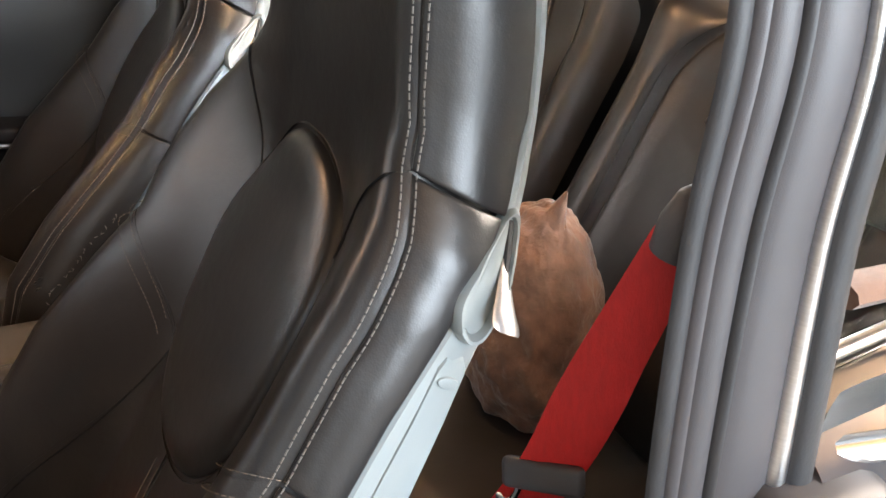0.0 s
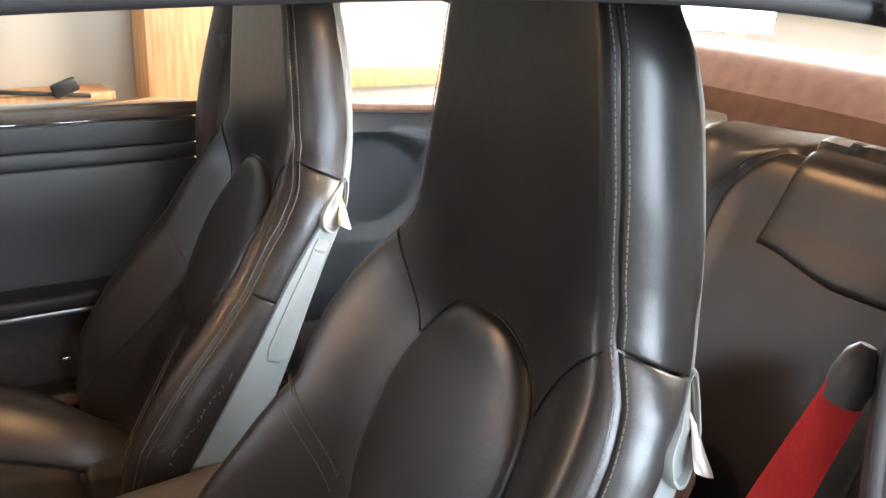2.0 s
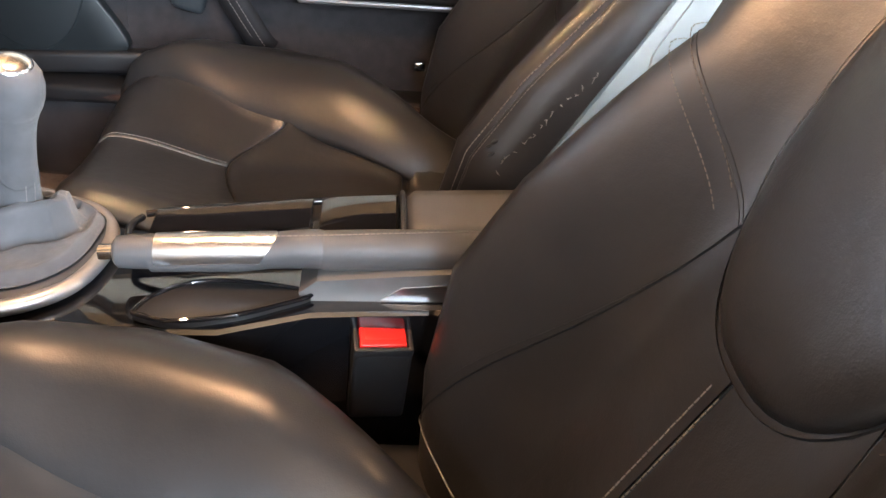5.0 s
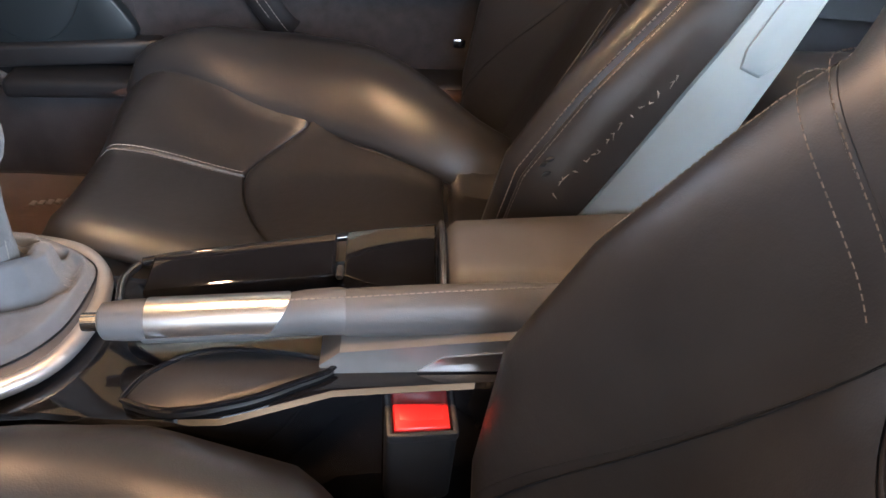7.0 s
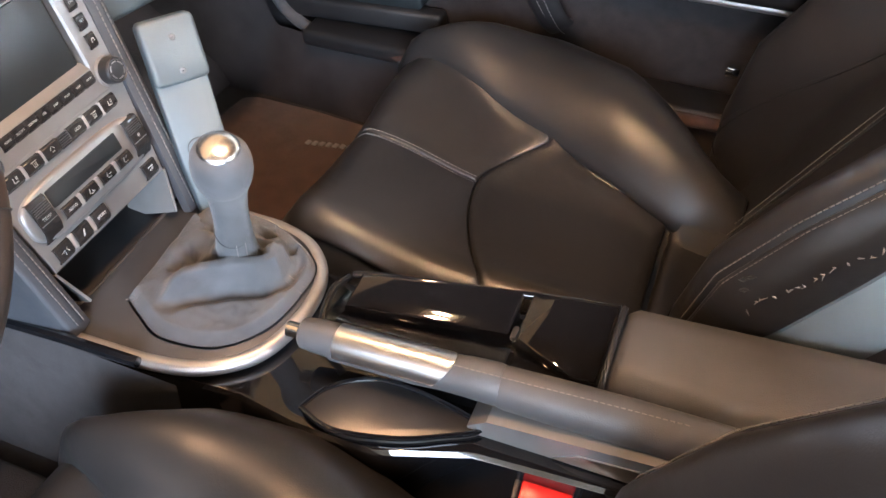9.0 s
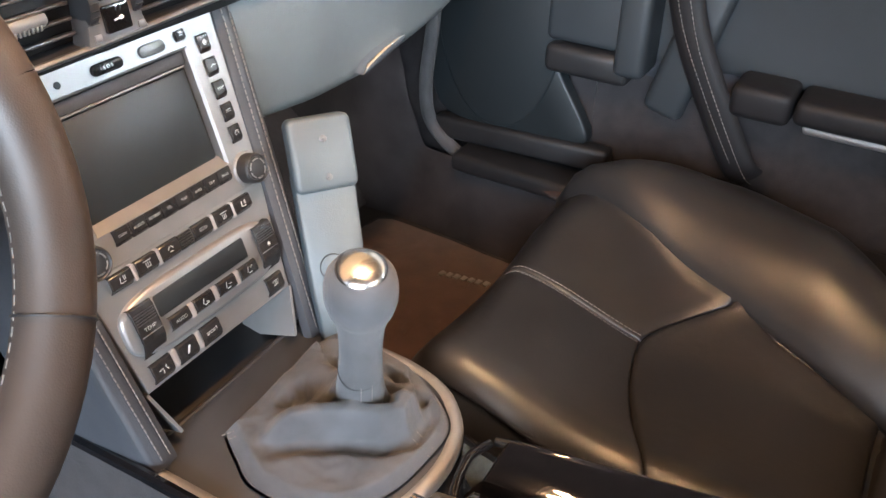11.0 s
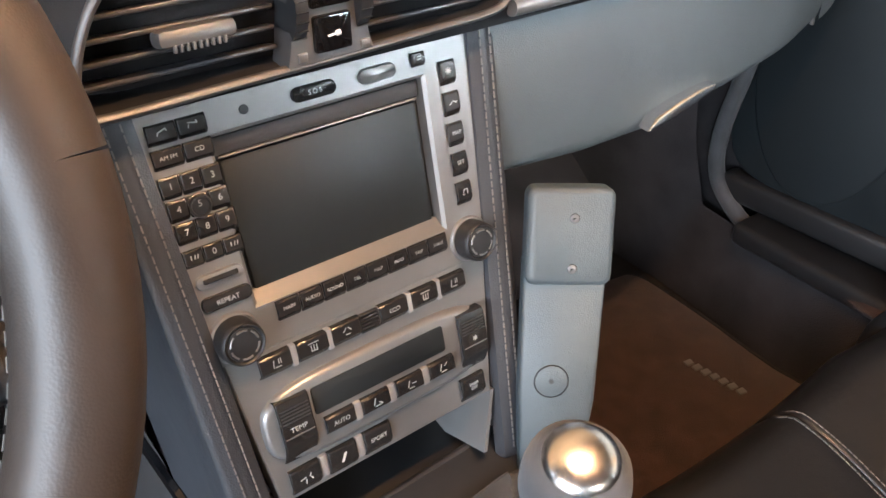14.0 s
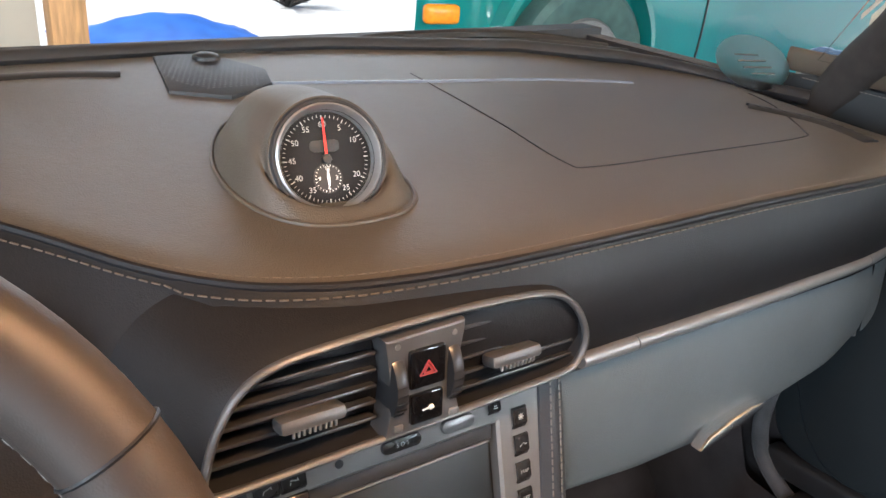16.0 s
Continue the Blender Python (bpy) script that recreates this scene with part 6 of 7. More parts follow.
ra = arm_sec(-0.352, -0.80, 0.050, 0.540, 0.572, FASCIA_LEATHER, "door_armrest")
arm_sec(-0.365, -0.78, 0.040, 0.528, 0.540, TITAN, "armrest_strip", "satin grey strip")
arm_sec(-0.276, -0.349, 0.045, 0.532, 0.574, FASCIA_LEATHER, "door_grip_end")
arm_sec(-0.018, -0.126, 0.028, 0.573, 0.70, DOOR_LEATHER, "pocket_lid")
arm_sec(-0.020, -0.140, 0.034, 0.530, 0.570, BLACK, "pocket_front")
arm_sec(-0.121, -0.163, 0.044, 0.548, 0.70, DOOR_LEATHER, "pocket_end", "dark leather end piece")
part("stitching", stitches([(0.6265, -0.36 - 0.42 * k / 50, 0.566) for k in range(51)]), THREAD, door, "pale thread")
# pull strap
pl = [(0.640, -0.185, 0.70), (0.632, -0.215, 0.62), (0.630, -0.255, 0.545), (0.636, -0.300, 0.465), (0.648, -0.315, 0.445)]
sl = smooth_line(pl, 6)
part("pull_strap", tube(sl, 0.022, 12, flat=0.35, up=(1, 0, 0)), FASCIA_LEATHER, door, "stitched leather pull strap")
for off in (-0.012, 0.012):
    part("stitching", stitches([p + Vector((-0.0085, off * 0.8, off * 0.5)) for p in sl]), THREAD, door, "pale thread")
part("speaker_panel", block((0.668, -0.21, 0.60), (0.024, 0.055, 0.22), 0.012, 3, turn=(14, 0, 0)), DOOR_LEATHER, door)

# kick panel with curved seal, sill plate
kick = thing("kick_panel", "black kick panel with grey door seal", "trim panel", (0.655, 0.1, 0.3))
kl = smooth_line([(-0.002, 0.80), (-0.003, 0.66), (-0.010, 0.583), (-0.038, 0.520), (-0.088, 0.430), (-0.02, 0.418), (0.08, 0.412), (0.15, 0.422), (0.178, 0.48), (0.180, 0.60), (0.17, 0.80)], 5)
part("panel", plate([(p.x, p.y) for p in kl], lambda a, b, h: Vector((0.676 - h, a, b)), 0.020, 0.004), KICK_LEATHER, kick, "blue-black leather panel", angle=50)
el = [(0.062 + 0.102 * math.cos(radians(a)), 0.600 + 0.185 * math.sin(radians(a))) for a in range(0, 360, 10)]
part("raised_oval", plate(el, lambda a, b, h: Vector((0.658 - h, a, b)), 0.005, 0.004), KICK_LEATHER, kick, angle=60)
part("lower_rail", block((0.660, 0.02, 0.400), (0.03, 0.29, 0.036), 0.008, 3, turn=(-3, 0, 0)), BLACK, kick)
seal = smooth_line([(0.645, 0.150, 0.70), (0.645, 0.165, 0.56), (0.645, 0.178, 0.46), (0.645, 0.168, 0.40), (0.645, 0.125, 0.362), (0.645, 0.085, 0.352)], 8)
part("door_seal", tube(seal, 0.0105, 12), SUEDE, kick, "soft grey seal")
part("sill_plate", block((0.640, -0.35, 0.362), (0.070, 0.92, 0.030), 0.010, 3), BLACK, kick)
bm, _ = grid(lambda u, v: Vector((0.606 + 0.034 * sstep(-0.1, 0.25, -0.80 + 1.35 * u) + 0.012 * v + 0.004 * math.sin(11 * u + 3 * v), -0.80 + 1.35 * u, 0.200 + (0.152 + 0.25 * sstep(0.19, 0.25, -0.80 + 1.35 * u)) * v)), 40, 12)
part("sill_carpet", bm, FELT, kick, "mottled dark felt")
# brown tube stands in for warm lamplight along the sill
part("lit_sill_edge", tube([(0.629, 0.10, 0.356), (0.616, -0.05, 0.360), (0.608, -0.12, 0.361), (0.606, -0.40, 0.362), (0.606, -0.78, 0.360)], 0.011, 10), MAT_CARPET, kick, "brown strip imitating lamplight on the sill edge")

# passenger belt tongue and lit catch
tng = thing("belt_tongue", "belt webbing with metal tongue beside the passenger seat", "seat belt", (0.55, -0.6, 0.35))
wb = smooth_line([(0.590, -0.465, 0.397), (0.560, -0.489, 0.400), (0.525, -0.515, 0.401), (0.487, -0.539, 0.400), (0.445, -0.562, 0.402), (0.420, -0.573, 0.404)], 5)
part("webbing", tube(wb, 0.011, 8, flat=0.22), WHEEL_THREAD, tng, "grey woven webbing")
part("tongue", block((0.412, -0.577, 0.405), (0.026, 0.008, 0.024), 0.003, turn=(20, 25, 30)), CHROME, tng, "bright metal tongue")
part("catch", block((0.636, -0.566, 0.433), (0.012, 0.02, 0.016), 0.004), CHROME, tng)

# ---- roof, pillars, windows ----
roof = thing("roof", "dark car roof with suede lining", "car roof", (0, -0.7, 1.2), kind="structure")


def roof_at(u, v):
    x = -0.585 + 1.17 * u
    y = -0.03 - 1.40 * v
    z = 1.235 - 0.05 * (2 * u - 1) ** 2 - 0.075 * (abs(0.864 * v - 0.38) / 0.62) ** 2.2
    return Vector((x, y, z))


bm, _ = grid(roof_at, 16, 20)
part("lining", bm, LINING, roof)
bm, _ = grid(lambda u, v: roof_at(u, v) + Vector((0, 0, 0.03)), 16, 20)
part("outer_skin", bm, PAINT, roof)
for sg in (-1, 1):
    rail = smooth_line([(sg * 0.585, 0.10, 1.135), (sg * 0.592, -0.15, 1.175), (sg * 0.60, -0.45, 1.200), (sg * 0.602, -0.70, 1.206), (sg * 0.60, -0.93, 1.192), (sg * 0.59, -1.20, 1.15), (sg * 0.575, -1.55, 1.07)], 8)
    part("roof_rail", tube(rail, 0.022, 14, flat=0.8), PILLAR, roof)
    part("roof_seal", tube([p + Vector((sg * 0.012, 0, -0.014)) for p in rail], 0.008, 10), RUBBER, roof, "rubber door seal")
    part("gutter", tube([p + Vector((sg * 0.030, 0, 0.008)) for p in rail], 0.012, 10), PAINT, roof)
    part("front_pillar", tube(smooth_line([(sg * 0.585, 0.06, 1.150), (sg * 0.645, 0.13, 0.975), (sg * 0.678, 0.20, 0.885), (sg * 0.695, 0.26, 0.80)], 6), 0.024, 14, flat=1.2), LINING, roof, "suede-covered pillar")

rp = thing("pillar_right", "dark door pillar beyond the passenger seat", "pillar", (0.64, -0.88, 0.5), kind="structure")
part("trim", tube(smooth_line([(0.600, -0.935, 1.20), (0.628, -0.900, 1.05), (0.645, -0.872, 0.90), (0.650, -0.868, 0.75), (0.655, -0.875, 0.45)], 6), 0.034, 14, flat=0.9), PILLAR, rp)
pbelt = thing("seat_belt", "black passenger seat belt on the door pillar", "seat belt", (0.62, -0.87, 0.8))
part("webbing", tube([(0.598, -0.905, 1.02), (0.606, -0.885, 0.90), (0.605, -0.875, 0.70), (0.60, -0.86, 0.42)], 0.023, 10, flat=0.1, up=(1, 0, 0)), SOFT_BLACK, pbelt)
part("guide", block((0.602, -0.905, 1.025), (0.022, 0.06, 0.03), 0.008, 3), PILLAR, pbelt)

# rear shelf and quarter panels
shelf = thing("rear_shelf", "brown suede rear shelf under the back window", "rear shelf", (0, -1.7, 0.95), kind="structure")


def shelf_at(u, v):
    x = -0.60 + 1.2 * u
    bow = 0.10 * (1 - (2 * u - 1) ** 2)
    if v < 0.4:
        return Vector((x, -1.56 - bow, 0.86 + 0.125 * v / 0.4))
    k = (v - 0.4) / 0.6
    return Vector((x, -1.56 - bow - 0.105 * k - 0.25 * max(0, k - 0.8) / 0.2, 0.985 + 0.062 * math.sin(math.pi / 2 * min(1, k * 1.25))))


bm, _ = grid(shelf_at, 30, 20)
part("suede_cover", bm, SHELF, shelf)
for sg in (-1, 1):
    q = thing("quarter_panel", "dark rear side panel with an oval armrest recess", "trim panel", (sg * 0.62, -1.2, 0.6), "rear side panels")

    def qp(u, v, sg=sg):
        y = (-0.86 if sg > 0 else -1.03) - 0.72 * u
        z = 0.50 + 0.395 * v - 0.03 * u
        dx = 0.03 * sstep(0.86, 1.0, v)
        rec = 0.022 * sstep(1.0, 0.75, ((y + 1.19) / 0.14) ** 2 + ((z - 0.72) / 0.115) ** 2)
        return Vector((sg * ((0.625 if sg > 0 else 0.70) - 0.05 * u + dx + rec), y, z))

    bm, _ = grid(qp, 36, 26)
    part("panel", bm, DOOR_LEATHER, q, angle=60)
    # ledge takes the shelf's brown to imitate orange light along the sill
    part("window_ledge", tube([(sg * ((0.648 if sg > 0 else 0.672) - 0.05 * k / 10), (-0.86 if sg > 0 else -1.04) - 0.060 * k, 0.899 - 0.003 * k) for k in range(11)], 0.015, 10, flat=0.6), SHELF, q, "suede ledge, its brown imitating orange light on the sill")
    part("rear_pillar", tube(smooth_line([(sg * 0.575, -1.50, 1.085), (sg * 0.60, -1.62, 0.98), (sg * 0.61, -1.70, 0.87)], 6), 0.04, 12), LINING, q)

for sg in (-1, 1):
    solid("wall_side_rear", block((sg * 0.70, -1.35, 0.42), (0.03, 1.06, 0.50), 0), SOFT_BLACK, "dark trimmed rear cabin side", "cabin side", "structure")
solid("wall_rear_cabin", block((0, -1.90, 0.55), (1.38, 0.03, 0.78), 0), SOFT_BLACK, "dark bulkhead behind the rear seats", "bulkhead", "structure")
# windscreen, passenger window, quarter windows, back window
def pane(name, p00, p10, p01, p11, label, bulge=0.0, kind="structure"):
    P = [Vector(p) for p in (p00, p10, p01, p11)]
    nrm = (P[1] - P[0]).cross(P[2] - P[0]).normalized()

    def at(u, v, h):
        p = P[0].lerp(P[1], u).lerp(P[2].lerp(P[3], u), v)
        return p + nrm * h + Vector((0, bulge * math.sin(math.pi * u) ** 0.8 * (1 - 0.6 * v), 0))
    bm = bmesh.new()
    _, a = grid(lambda u, v: at(u, v, 0), 12, 6, bm=bm)
    _, b = grid(lambda u, v: at(u, v, 0.004), 12, 6, bm=bm)
    rim = lambda r: [r[0][i] for i in range(13)] + [r[j][12] for j in range(1, 7)] + [r[6][i] for i in range(11, -1, -1)] + [r[j][0] for j in range(5, 0, -1)]
    ra_, rb_ = rim(a), rim(b)
    for i in range(len(ra_)):
        bm.faces.new((ra_[i], ra_[(i + 1) % len(ra_)], rb_[(i + 1) % len(ra_)], rb_[i]))
    win = thing(name, label, "window", p00, kind=kind)
    ob = part("pane", bm, GLASS, win)
    ob.visible_shadow = False
    return win


ws = pane("window_1", (-0.74, 0.22, 0.85), (0.74, 0.22, 0.85), (-0.63, -0.05, 1.21), (0.63, -0.05, 1.21), "clear curved windscreen above the dash", 0.35)
pane("window_2", (0.672, 0.24, 0.893), (0.672, -0.86, 0.895), (0.600, 0.06, 1.15), (0.605, -0.90, 1.19), "closed clear window of the passenger door")
pane("window_3", (0.66, -0.90, 0.89), (0.60, -1.56, 0.885), (0.607, -0.93, 1.18), (0.58, -1.50, 1.08), "clear rear side window")
pane("window_4", (-0.55, -1.74, 1.045), (0.55, -1.74, 1.045), (-0.50, -1.40, 1.150), (0.50, -1.40, 1.150), "clear back window above the shelf", -0.12)
pane("window_5", (-0.668, -0.985, 0.835), (-0.60, -1.56, 0.87), (-0.625, -0.965, 1.18), (-0.58, -1.50, 1.08), "dark glass of the rear side window")

STICKER = glass("sticker_film", (0.62, 0.66, 0.66), 0.6)
stick = thing("windscreen_sticker", "round white sticker on the windscreen's lower corner", "sticker", (0.62, 0.33, 0.89))
part("disc", disc((0.612, 0.285, 0.884), (-0.30, -0.50, 0.81), 0.043, 0.0008, 32), STICKER, stick)
bm = bmesh.new()
for k in range(4):
    block((0.608, 0.292 - 0.009 * k, 0.8915 - 0.0055 * k), (0.040 - 0.006 * abs(k - 1.5), 0.0022, 0.0006), 0, turn=(32, 0, -20), bm=bm)
part("print_bars", bm, TITAN, stick, "faint grey lines")

# wipers and black windscreen edge
edge = thing("windscreen_edge", "black edge band and wiper at the windscreen's foot", "windscreen edge", (0, 0.5, 0.87), kind="structure")
eb = [(x, lerp(BASE_Y, x) + 0.012, 0.874 - 0.02 * sstep(0.5, 0.66, abs(x))) for x in [-0.62 + 1.26 * k / 40 for k in range(41)]]
part("band", tube(eb, 0.012, 10, flat=0.7), RUBBER, edge)
for dx in (-0.25, 0.18):
    wp = smooth_line([(dx - 0.02, 0.600, 0.852), (dx + 0.12, 0.605, 0.864), (dx + 0.30, 0.575, 0.868), (dx + 0.42, 0.505, 0.862)], 6)
    wo = part("wiper", tube(wp, [0.004 + 0.005 * math.sin(math.pi * k / 18) for k in range(19)], 8), BLACK, edge)
    part("wiper_blade", tube([p + Vector((0.02, -0.02, -0.004)) for p in wp], 0.0035, 6), RUBBER, wo)
hood = thing("bonnet", "dark painted car bonnet beyond the windscreen", "bonnet", (0, 1.2, 0.6))
bm, _ = grid(lambda u, v: Vector((-0.8 + 1.6 * u, 0.60 + 1.15 * v, 0.800 - 0.20 * v ** 1.1 - 0.10 * abs(2 * u - 1) ** 3 + 0.02)), 24, 18)
part("panel", bm, PAINT, hood)

# ---- driver's side pillar, belt ----
bp = thing("door_pillar", "dark door pillar with ribbed rubber seals", "pillar", (-0.66, -0.93, 0.4), kind="structure")


def pil(y_top, y_low, x_top=-0.60, x_low=-0.67):
    return smooth_line([(x_top, y_top, 1.19), (x_top - 0.035, y_top - 0.015 + (y_low - y_top) * 0.1, 1.07), (x_low, (y_top + y_low) / 2 - 0.006, 0.95), (x_low - 0.015, y_low, 0.80), (x_low - 0.02, y_low - 0.03, 0.62), (x_low - 0.02, y_low - 0.05, 0.35)], 6)


def rib_strip(name, ya, yb, la, lb, bulge, mtl, k):
    """A moulded strip of the door aperture between two upright lines."""
    A, B = pil(ya, la, -0.625 - 0.005 * k, -0.668 - 0.005 * k), pil(yb, lb, -0.630 - 0.005 * k, -0.673 - 0.005 * k)
    n = len(A) - 1

    def at(u, v):
        j = min(n - 1, int(v * n))
        f_ = v * n - j
        p = A[j].lerp(A[j + 1], f_).lerp(B[j].lerp(B[j + 1], f_), u)
        return p + Vector((-0.8, 0.45, 0)) * bulge * math.sin(math.pi * u) ** 0.7
    bm, _ = grid(at, 8, 40)
    return part(name, bm, mtl, bp)


part("inner_trim", tube(pil(-0.955, -0.972, -0.618, -0.655), 0.024, 14, flat=1.0), PILLAR, bp)
RIBS = ((-0.882, -0.893, -0.912, -0.922, 0.0026, RUBBER), (-0.893, -0.899, -0.922, -0.928, 0.0012, PILLAR), (-0.899, -0.913, -0.928, -0.942, 0.0024, PILLAR), (-0.913, -0.918, -0.942, -0.947, 0.0012, RUBBER),
        (-0.918, -0.945, -0.947, -0.982, 0.004, PILLAR), (-0.945, -0.951, -0.982, -0.993, 0.004, ALU), (-0.951, -0.966, -0.993, -1.010, 0.004, RUBBER))
for k, (ya, yb, la, lb, bulge, mtl) in enumerate(RIBS):
    rib_strip("seal_strip" if mtl is not ALU else "bright_edge", ya, yb, la, lb, bulge, mtl, k)
fender = thing("rear_fender", "dark painted rear wing below the side window", "car wing", (-0.7, -1.3, 0.4))
bm, _ = grid(lambda u, v: Vector((-0.665 - 0.16 * sstep(0, 1, v) + 0.05 * u, -1.015 - 0.9 * u, 0.835 + 0.03 * u - 0.03 * v - 0.35 * v ** 3)), 18, 18)
part("panel", bm, PAINT, fender)
part("window_trim", tube([(-0.672 + 0.06 * k / 8, -1.0 - 0.07 * k, 0.838 + 0.004 * k) for k in range(9)], 0.008, 10), ALU, fender, "bright window trim")
# chrome bars imitate the white reflections across the painted wing
for k, (zo, r) in enumerate(((0.0, 0.010), (-0.035, 0.007))):
    part("reflection_bar", tube([(-0.70 - 0.02 * k - 0.10 * q / 6, -1.03 - 0.13 * q / 6 * 2, 0.800 + zo + 0.055 * q / 6) for q in range(7)], r, 10), CHROME, fender, "bright bar imitating a reflection on the wing")
part("shut_panel", block((-0.70, -1.02, 0.55), (0.10, 0.10, 0.50), 0.02, 3), PILLAR, fender)

belt = thing("seat_belt", "red driver's seat belt hanging from the door pillar", "seat belt", (-0.58, -0.98, 0.6))
BW = [(-0.621, -0.951, 0.930), (-0.619, -0.951, 0.908), (-0.592, -0.950, 0.81), (-0.564, -0.948, 0.70), (-0.51, -0.95, 0.58), (-0.44, -0.95, 0.44)]
bl = smooth_line(BW, 6)
wv = Vector((-0.70, -0.66, 0.25)).normalized()
bm = bmesh.new()
rows = []
for i, p in enumerate(bl):
    wdt = 0.012 + 0.014 * min(1, i / 14)
    rows.append([p - wv * wdt, p - wv * wdt * 0.5 + Vector((-0.001, 0.001, 0)), p, p + wv * wdt * 0.5 + Vector((0.001, -0.001, 0)), p + wv * wdt,
                 p + wv * wdt + Vector((0.001, 0.0018, 0)), p + Vector((0.001, 0.0018, 0)), p - wv * wdt + Vector((0.001, 0.0018, 0))])
part("webbing", rings(rows, True, bm), BELT, belt, "red woven webbing", angle=60)
part("guide_cover", tube([(-0.626, -0.957, 0.955), (-0.625, -0.955, 0.948), (-0.623, -0.953, 0.93), (-0.620, -0.951, 0.910)], [0.006, 0.012, 0.0165, 0.0145], 18), PILLAR, belt, "grey belt guide")
part("tongue_body", block((-0.562, -0.942, 0.690), (0.066, 0.012, 0.026), 0.008, 3, turn=(10, 14, 40)), PILLAR, belt, "grey plastic tongue")
part("tongue_metal", tube(smooth_line([(-0.549, -0.934, 0.680), (-0.546, -0.930, 0.656), (-0.532, -0.927, 0.648), (-0.559, -0.937, 0.646), (-0.566, -0.942, 0.656)], 5), 0.003, 8), CHROME, belt, "bright metal tongue")

# ---- rear seats ----
for sg in (-1, 1):
    rs = thing("rear_bench", "brown-black leather rear seat with moulded backrest", "rear seat", (sg * 0.29, -1.25, 0.35), "rear seats")

    def rw(s):
        k = max(0.0, (s - 0.500) / 0.100)
        return 0.264 * (1 - min(1, k) ** 2.6) ** 0.36

    def arch(s):
        k = max(0.0, (s - 0.43) / 0.140)
        return 0.184 * (1 - min(1, k) ** 2.3) ** 0.42

    def rb(a, s, sg=sg):
        """Rear backrest: a sideways from its middle, s up."""
        q = abs(a) / 0.264
        d = 0.022 * sstep(0.55, 0.80, q) - 0.05 * max(0, (q - 0.84) / 0.16) ** 2 + 0.012 * sstep(0.44, 0.56, s) - 0.060 * max(0, (s - 0.528) / 0.072) ** 2
        d -= 0.011 * sstep(0.006, -0.006, abs(a) - arch(s))
        return Vector((sg * 0.285 + a, -1.245 - 0.36 * s + 0.93 * d, 0.44 + 0.93 * s + 0.36 * d))

    bm, rows = grid(lambda u, v: rb(rw(0.599 * v) * (2 * u - 1), 0.599 * v), 72, 64)
    part("backrest_cover", bm, LEATHER, rs, angle=70)
    core = [[Vector((sg * 0.285 + g * max(0.02, rw(s) - 0.006), -1.262 - 0.36 * s + dd, 0.44 + 0.93 * s)) for g, dd in ((-1, -0.05), (0, -0.012), (1, -0.05), (1, -0.13), (-1, -0.13))] for s in [0.555 * k / 20 for k in range(21)]]
    part("backrest_core", rings(core), LEATHER, rs, angle=60)
    part("backrest_insert", cushion(rb, lambda u, v: ((2 * u - 1) * max(0.02, arch(0.02 + 0.535 * v) - 0.010), 0.02 + 0.535 * v), 20, 34, -0.004, 0.008, -0.006), LEATHER, rs)
    # outer wing that overlaps the insert, its inner edge aslant and its lower edge curved

    def wing_at(u, v, sg=sg):
        low = 0.388 + 0.030 * sstep(0.55, 1.0, u) + 0.012 * (1 - u)
        b = low + (0.590 - low) * v
        inner = 0.092 - 0.034 * (b - 0.415) / 0.17
        outer = -(rw(b) - 0.012)
        return (-sg * (outer + (inner - outer) * u), b)

    part("backrest_wing", cushion(rb, wing_at, 26, 20, -0.013, 0.012, -0.010), LEATHER, rs, "raised outer wing panel")
    arch_line = [(arch(k), k) for k in [0.12 + 0.445 * i / 50 for i in range(51)] if arch(k) > 0.075]
    part("seam", tube([rb(-sg * a, k, sg) + Vector((0, 0.004, 0.002)) for a, k in arch_line], 0.0010, 5), BLACK, rs)

    def rc(a, b, sg=sg):
        return Vector((sg * 0.285 + a, b, 0.455 + 0.03 * sstep(0.12, 0.22, abs(a)) - 0.06 * max(0, (b + 0.98) / 0.06) ** 2))
    part("seat_cushion", cushion(rc, lambda u, v: ((2 * u - 1) * 0.225, -1.28 + 0.36 * v), 16, 14, 0.01, 0.03, 0.04), LEATHER, rs)
    part("seat_base", block((sg * 0.285, -1.12, 0.33), (0.46, 0.34, 0.24), 0.03, 3), CARPET, rs)
rbk = thing("rear_belt_buckle", "red rear belt buckle between the rear seats", "buckle", (-0.06, -1.2, 0.42))
part("body", block((-0.085, -1.19, 0.440), (0.028, 0.030, 0.060), 0.005, 3, turn=(-10, 15, 20)), BLACK, rbk)
part("button", block((-0.080, -1.186, 0.476), (0.024, 0.026, 0.014), 0.003, 3, turn=(-10, 15, 20)), RED, rbk, "red button")

toy = bmesh.new()
bmesh.ops.create_icosphere(toy, subdivisions=6, radius=1)
horn = Vector((-0.28, 0.10, 0.95)).normalized()
for v in toy.verts:
    c = v.co.copy()
    z = c.z
    w = 1.0 - 0.10 * max(0, z) ** 2 + 0.10 * max(0, -z) + 0.05 * noise.noise(c * 1.7)
    fold = 0.006 * noise.noise(c * 4 + Vector((0, 0, 2 * z))) + 0.0022 * noise.noise(c * 13)
    v.co = Vector((-0.212 + 0.100 * c.x * w + 0.012 * z, -1.178 + 0.080 * c.y * w, 0.575 + 0.163 * z)) + c * fold
    e = (c - horn).length
    if e < 0.16:
        v.co += Vector((-0.016, 0.004, 0.045)) * (1 - e / 0.16) ** 1.1
solid("plush_toy", toy, PLUSH, "brown plush toy on the rear seat", "soft toy")

